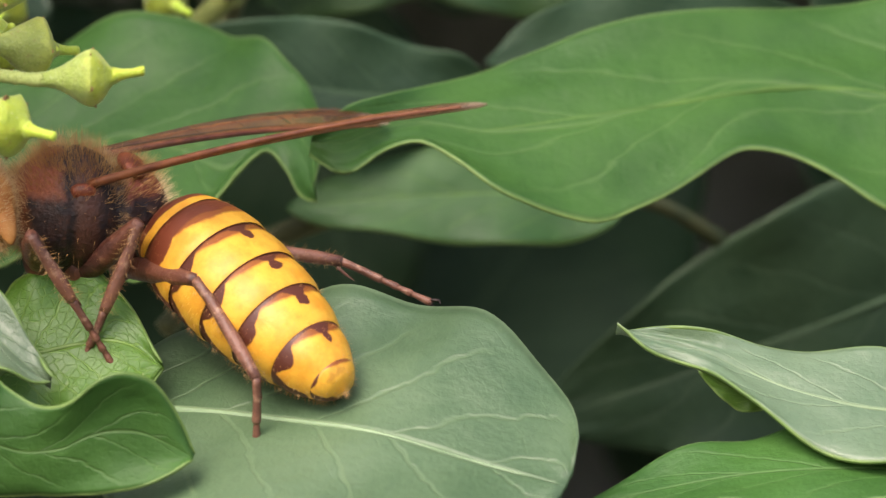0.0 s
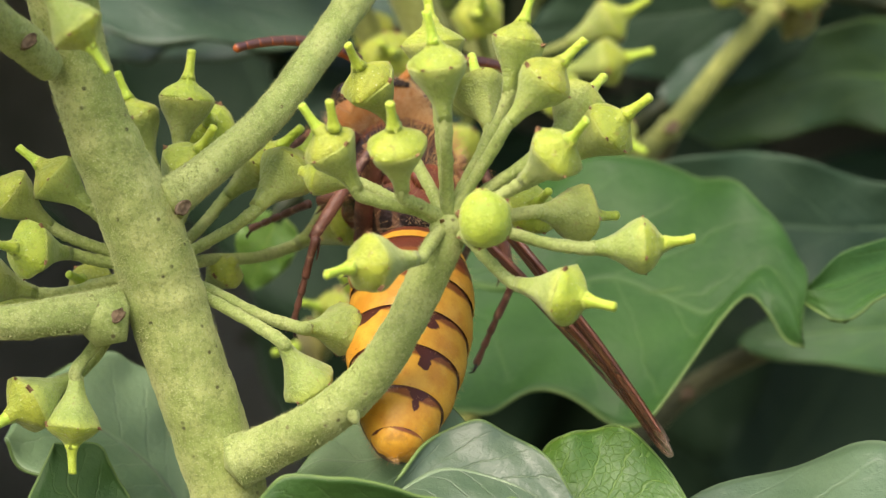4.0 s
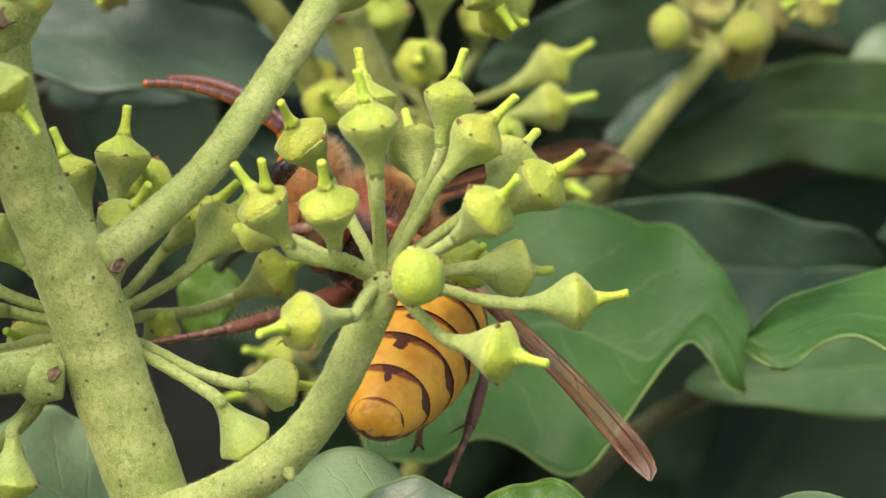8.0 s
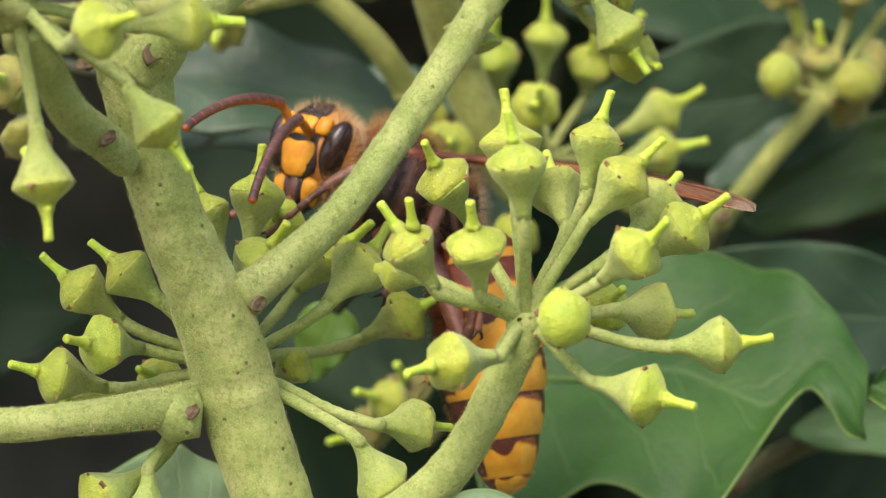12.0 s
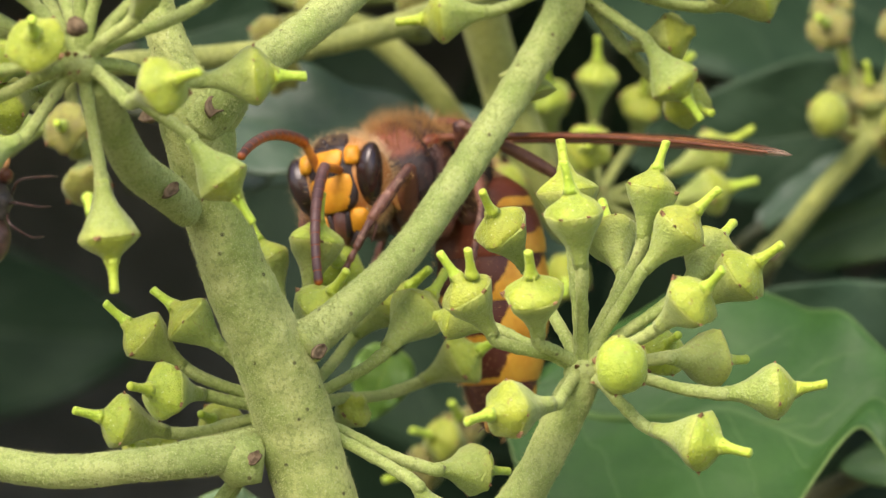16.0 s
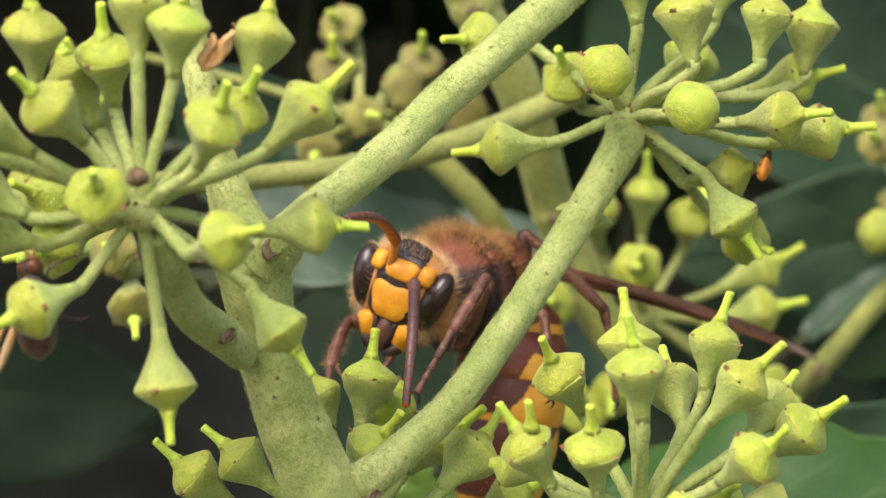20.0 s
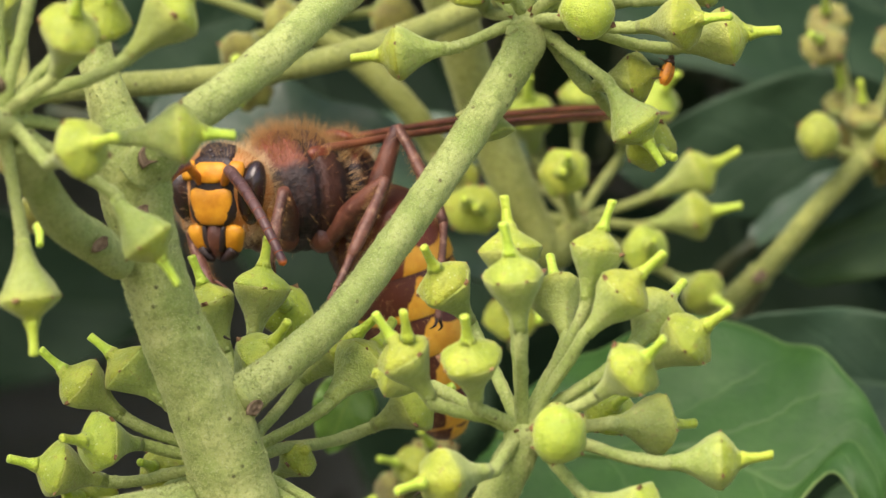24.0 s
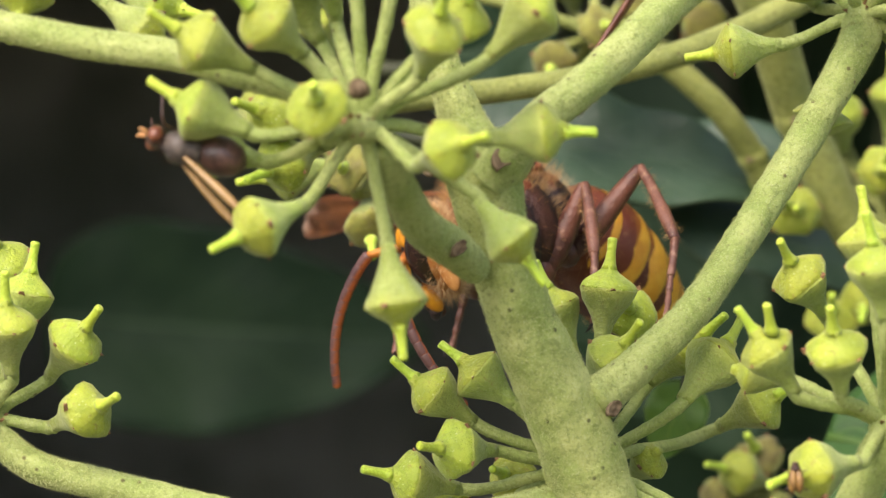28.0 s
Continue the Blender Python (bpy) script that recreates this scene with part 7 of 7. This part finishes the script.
FLY_ROWS = [
    (0.0, at_pose((-15.05, -13.00, 7.00), axes((0.2, 0.1, 1.0), (-0.8, -0.5, 0.0)))),
    (13.5, at_pose((-15.05, -13.00, 7.00), axes((0.2, 0.1, 1.0), (-0.8, -0.5, 0.0)))),
    (18.0, at_pose((-16.70, -13.00, 8.29), axes((0.2, 0.1, 1.0), (-0.6, -0.6, 0.0)))),
    (21.5, at_pose((-17.02, -13.00, 11.55), axes((-0.4, 0.1, 0.9), (-0.8, -0.5, 0.0)))),
    (26.0, at_pose((-20.45, -14.00, 13.5), axes((-0.92, -0.1, 0.35), (-0.35, -0.5, -0.75)))),
    (28.0, at_pose((-20.45, -14.00, 13.5), axes((-0.92, -0.1, 0.35), (-0.35, -0.5, -0.75)))),
]


def move_fly():
    walk(FLY, FLY_ROWS)


def build_beetle(label, size, a, b):
    """A tiny beetle: rounded back of two wing cases, neck shield, head, six legs."""
    k = thing("beetle", (0, 0, 0), label, "insect")
    skin, dark = make_plain("beetle_case", a, b, 4.0, 0.3, 0.5), make_plain("beetle_dark", (0.03, 0.015, 0.01), (0.06, 0.03, 0.02), 4.0, 0.35)
    for s in (1, -1):
        part("wing_case", raw("wing_case", *moved(ball(0.62 * size, 0.24 * size, 0.30 * size, 14, 10), Matrix.Translation((-0.2 * size, s * 0.17 * size, 0.05 * size))), skin), k)
        for x in (0.25, -0.1, -0.45):
            leg = [(x * size, s * 0.2 * size, -0.1 * size, 0.05 * size), (x * size * 1.3, s * 0.5 * size, -0.05 * size, 0.04 * size), (x * size * 1.6, s * 0.62 * size, -0.38 * size, 0.02 * size)]
            part("leg", raw("leg", *tube(leg, 6, 2), dark), k)
    part("neck_shield", raw("neck_shield", *moved(ball(0.2 * size, 0.3 * size, 0.25 * size, 12, 8), Matrix.Translation((0.42 * size, 0, 0.02 * size))), dark), k)
    part("head", raw("head", *moved(ball(0.16 * size, 0.2 * size, 0.17 * size, 10, 8), Matrix.Translation((0.66 * size, 0, 0)), ), dark), k)
    return k


BEETLE = build_beetle("tiny orange beetle on a young ivy fruit", 1.1, (0.75, 0.30, 0.02), (0.55, 0.18, 0.015))
BEETLE_ROWS = [
    (0.0, at_pose((26.00, 12.00, 23.20), axes((0.7, 0.2, 0.6), (0.0, -1.0, 0.3)))),
    (13.0, at_pose((25.97, 12.00, 22.87), axes((0.7, 0.2, 0.6), (0.0, -1.0, 0.3)))),
    (15.0, at_pose((22.40, 12.60, 21.00), axes((0.2, 0.3, -0.7), (0.4, -0.9, 0.2)))),
    (17.0, at_pose((18.77, 12.00, 18.95), axes((0.6, 0.2, -0.6), (0.4, -0.9, 0.2)))),
    (19.0, at_pose((22.65, 11.60, 17.80), axes((0.3, 0.1, 0.9), (0.9, -0.4, 0.0)))),
    (28.0, at_pose((22.65, 11.60, 17.80), axes((0.3, 0.1, 0.9), (0.9, -0.4, 0.0)))),
]
GNAT = build_beetle("tiny brown striped beetle on a young ivy fruit", 1.0, (0.35, 0.20, 0.05), (0.12, 0.06, 0.02))
GNAT_ROWS = [
    (0.0, at_pose((9.96, -5.00, -4.18), axes((0.0, -0.2, 1.0), (0.3, 1.0, 0.2)))),
    (26.0, at_pose((9.96, -5.00, -4.18), axes((0.0, -0.2, 1.0), (0.3, 1.0, 0.2)))),
    (27.0, at_pose((11.02, -8.00, -4.14), axes((0.2, -0.5, 0.8), (0.9, -0.4, 0.0)))),
    (27.6, at_pose((9.88, -10.60, -3.80), axes((0.0, 0.1, 1.0), (0.1, -1.0, 0.1)))),
    (28.0, at_pose((9.88, -10.60, -3.80), axes((0.0, 0.1, 1.0), (0.1, -1.0, 0.1)))),
]


def crumb(place, size, label):
    """A dry speck of plant litter on a leaf."""
    me = raw("litter", *ball(size, size * 0.7, size * 0.5, 10, 7, lambda v: v * (1 + 0.3 * noise.noise(v * 2.3))), M_CALYX)
    ob = tagged(new("plant_crumb", me), label, "litter")
    ob.matrix_basis = Matrix.Translation(Vector(place) * MM)


crumb((58.82, 31.00, -5.63), 0.55, "small tan crumb lying on a broad ivy leaf")


def petals(place, seed):
    """A wisp of withered orange petals caught between the stalks."""
    rng = random.Random(seed)
    p = thing("withered_petals", place, "withered orange petals caught between ivy stalks", "litter")
    skin = make_plain("withered_orange", (0.70, 0.36, 0.12), (0.80, 0.52, 0.24), 2.0, 0.7)
    for _ in range(6):
        w = [(rng.uniform(-0.3, 0.3), rng.uniform(-0.3, 0.3), rng.uniform(-0.3, 0.3), 0.10)]
        for i in range(3):
            x, y, z, r = w[-1]
            w.append((x + rng.uniform(-0.3, 0.7), y + rng.uniform(-0.3, 0.3), z + rng.uniform(0.3, 0.9), 0.24 - 0.06 * i))
        v, f = tube(w, 6, 3)
        part("petal", raw("petal", v, f, skin), p)


petals((-8.00, -15.00, 21.72), 4)


motions()
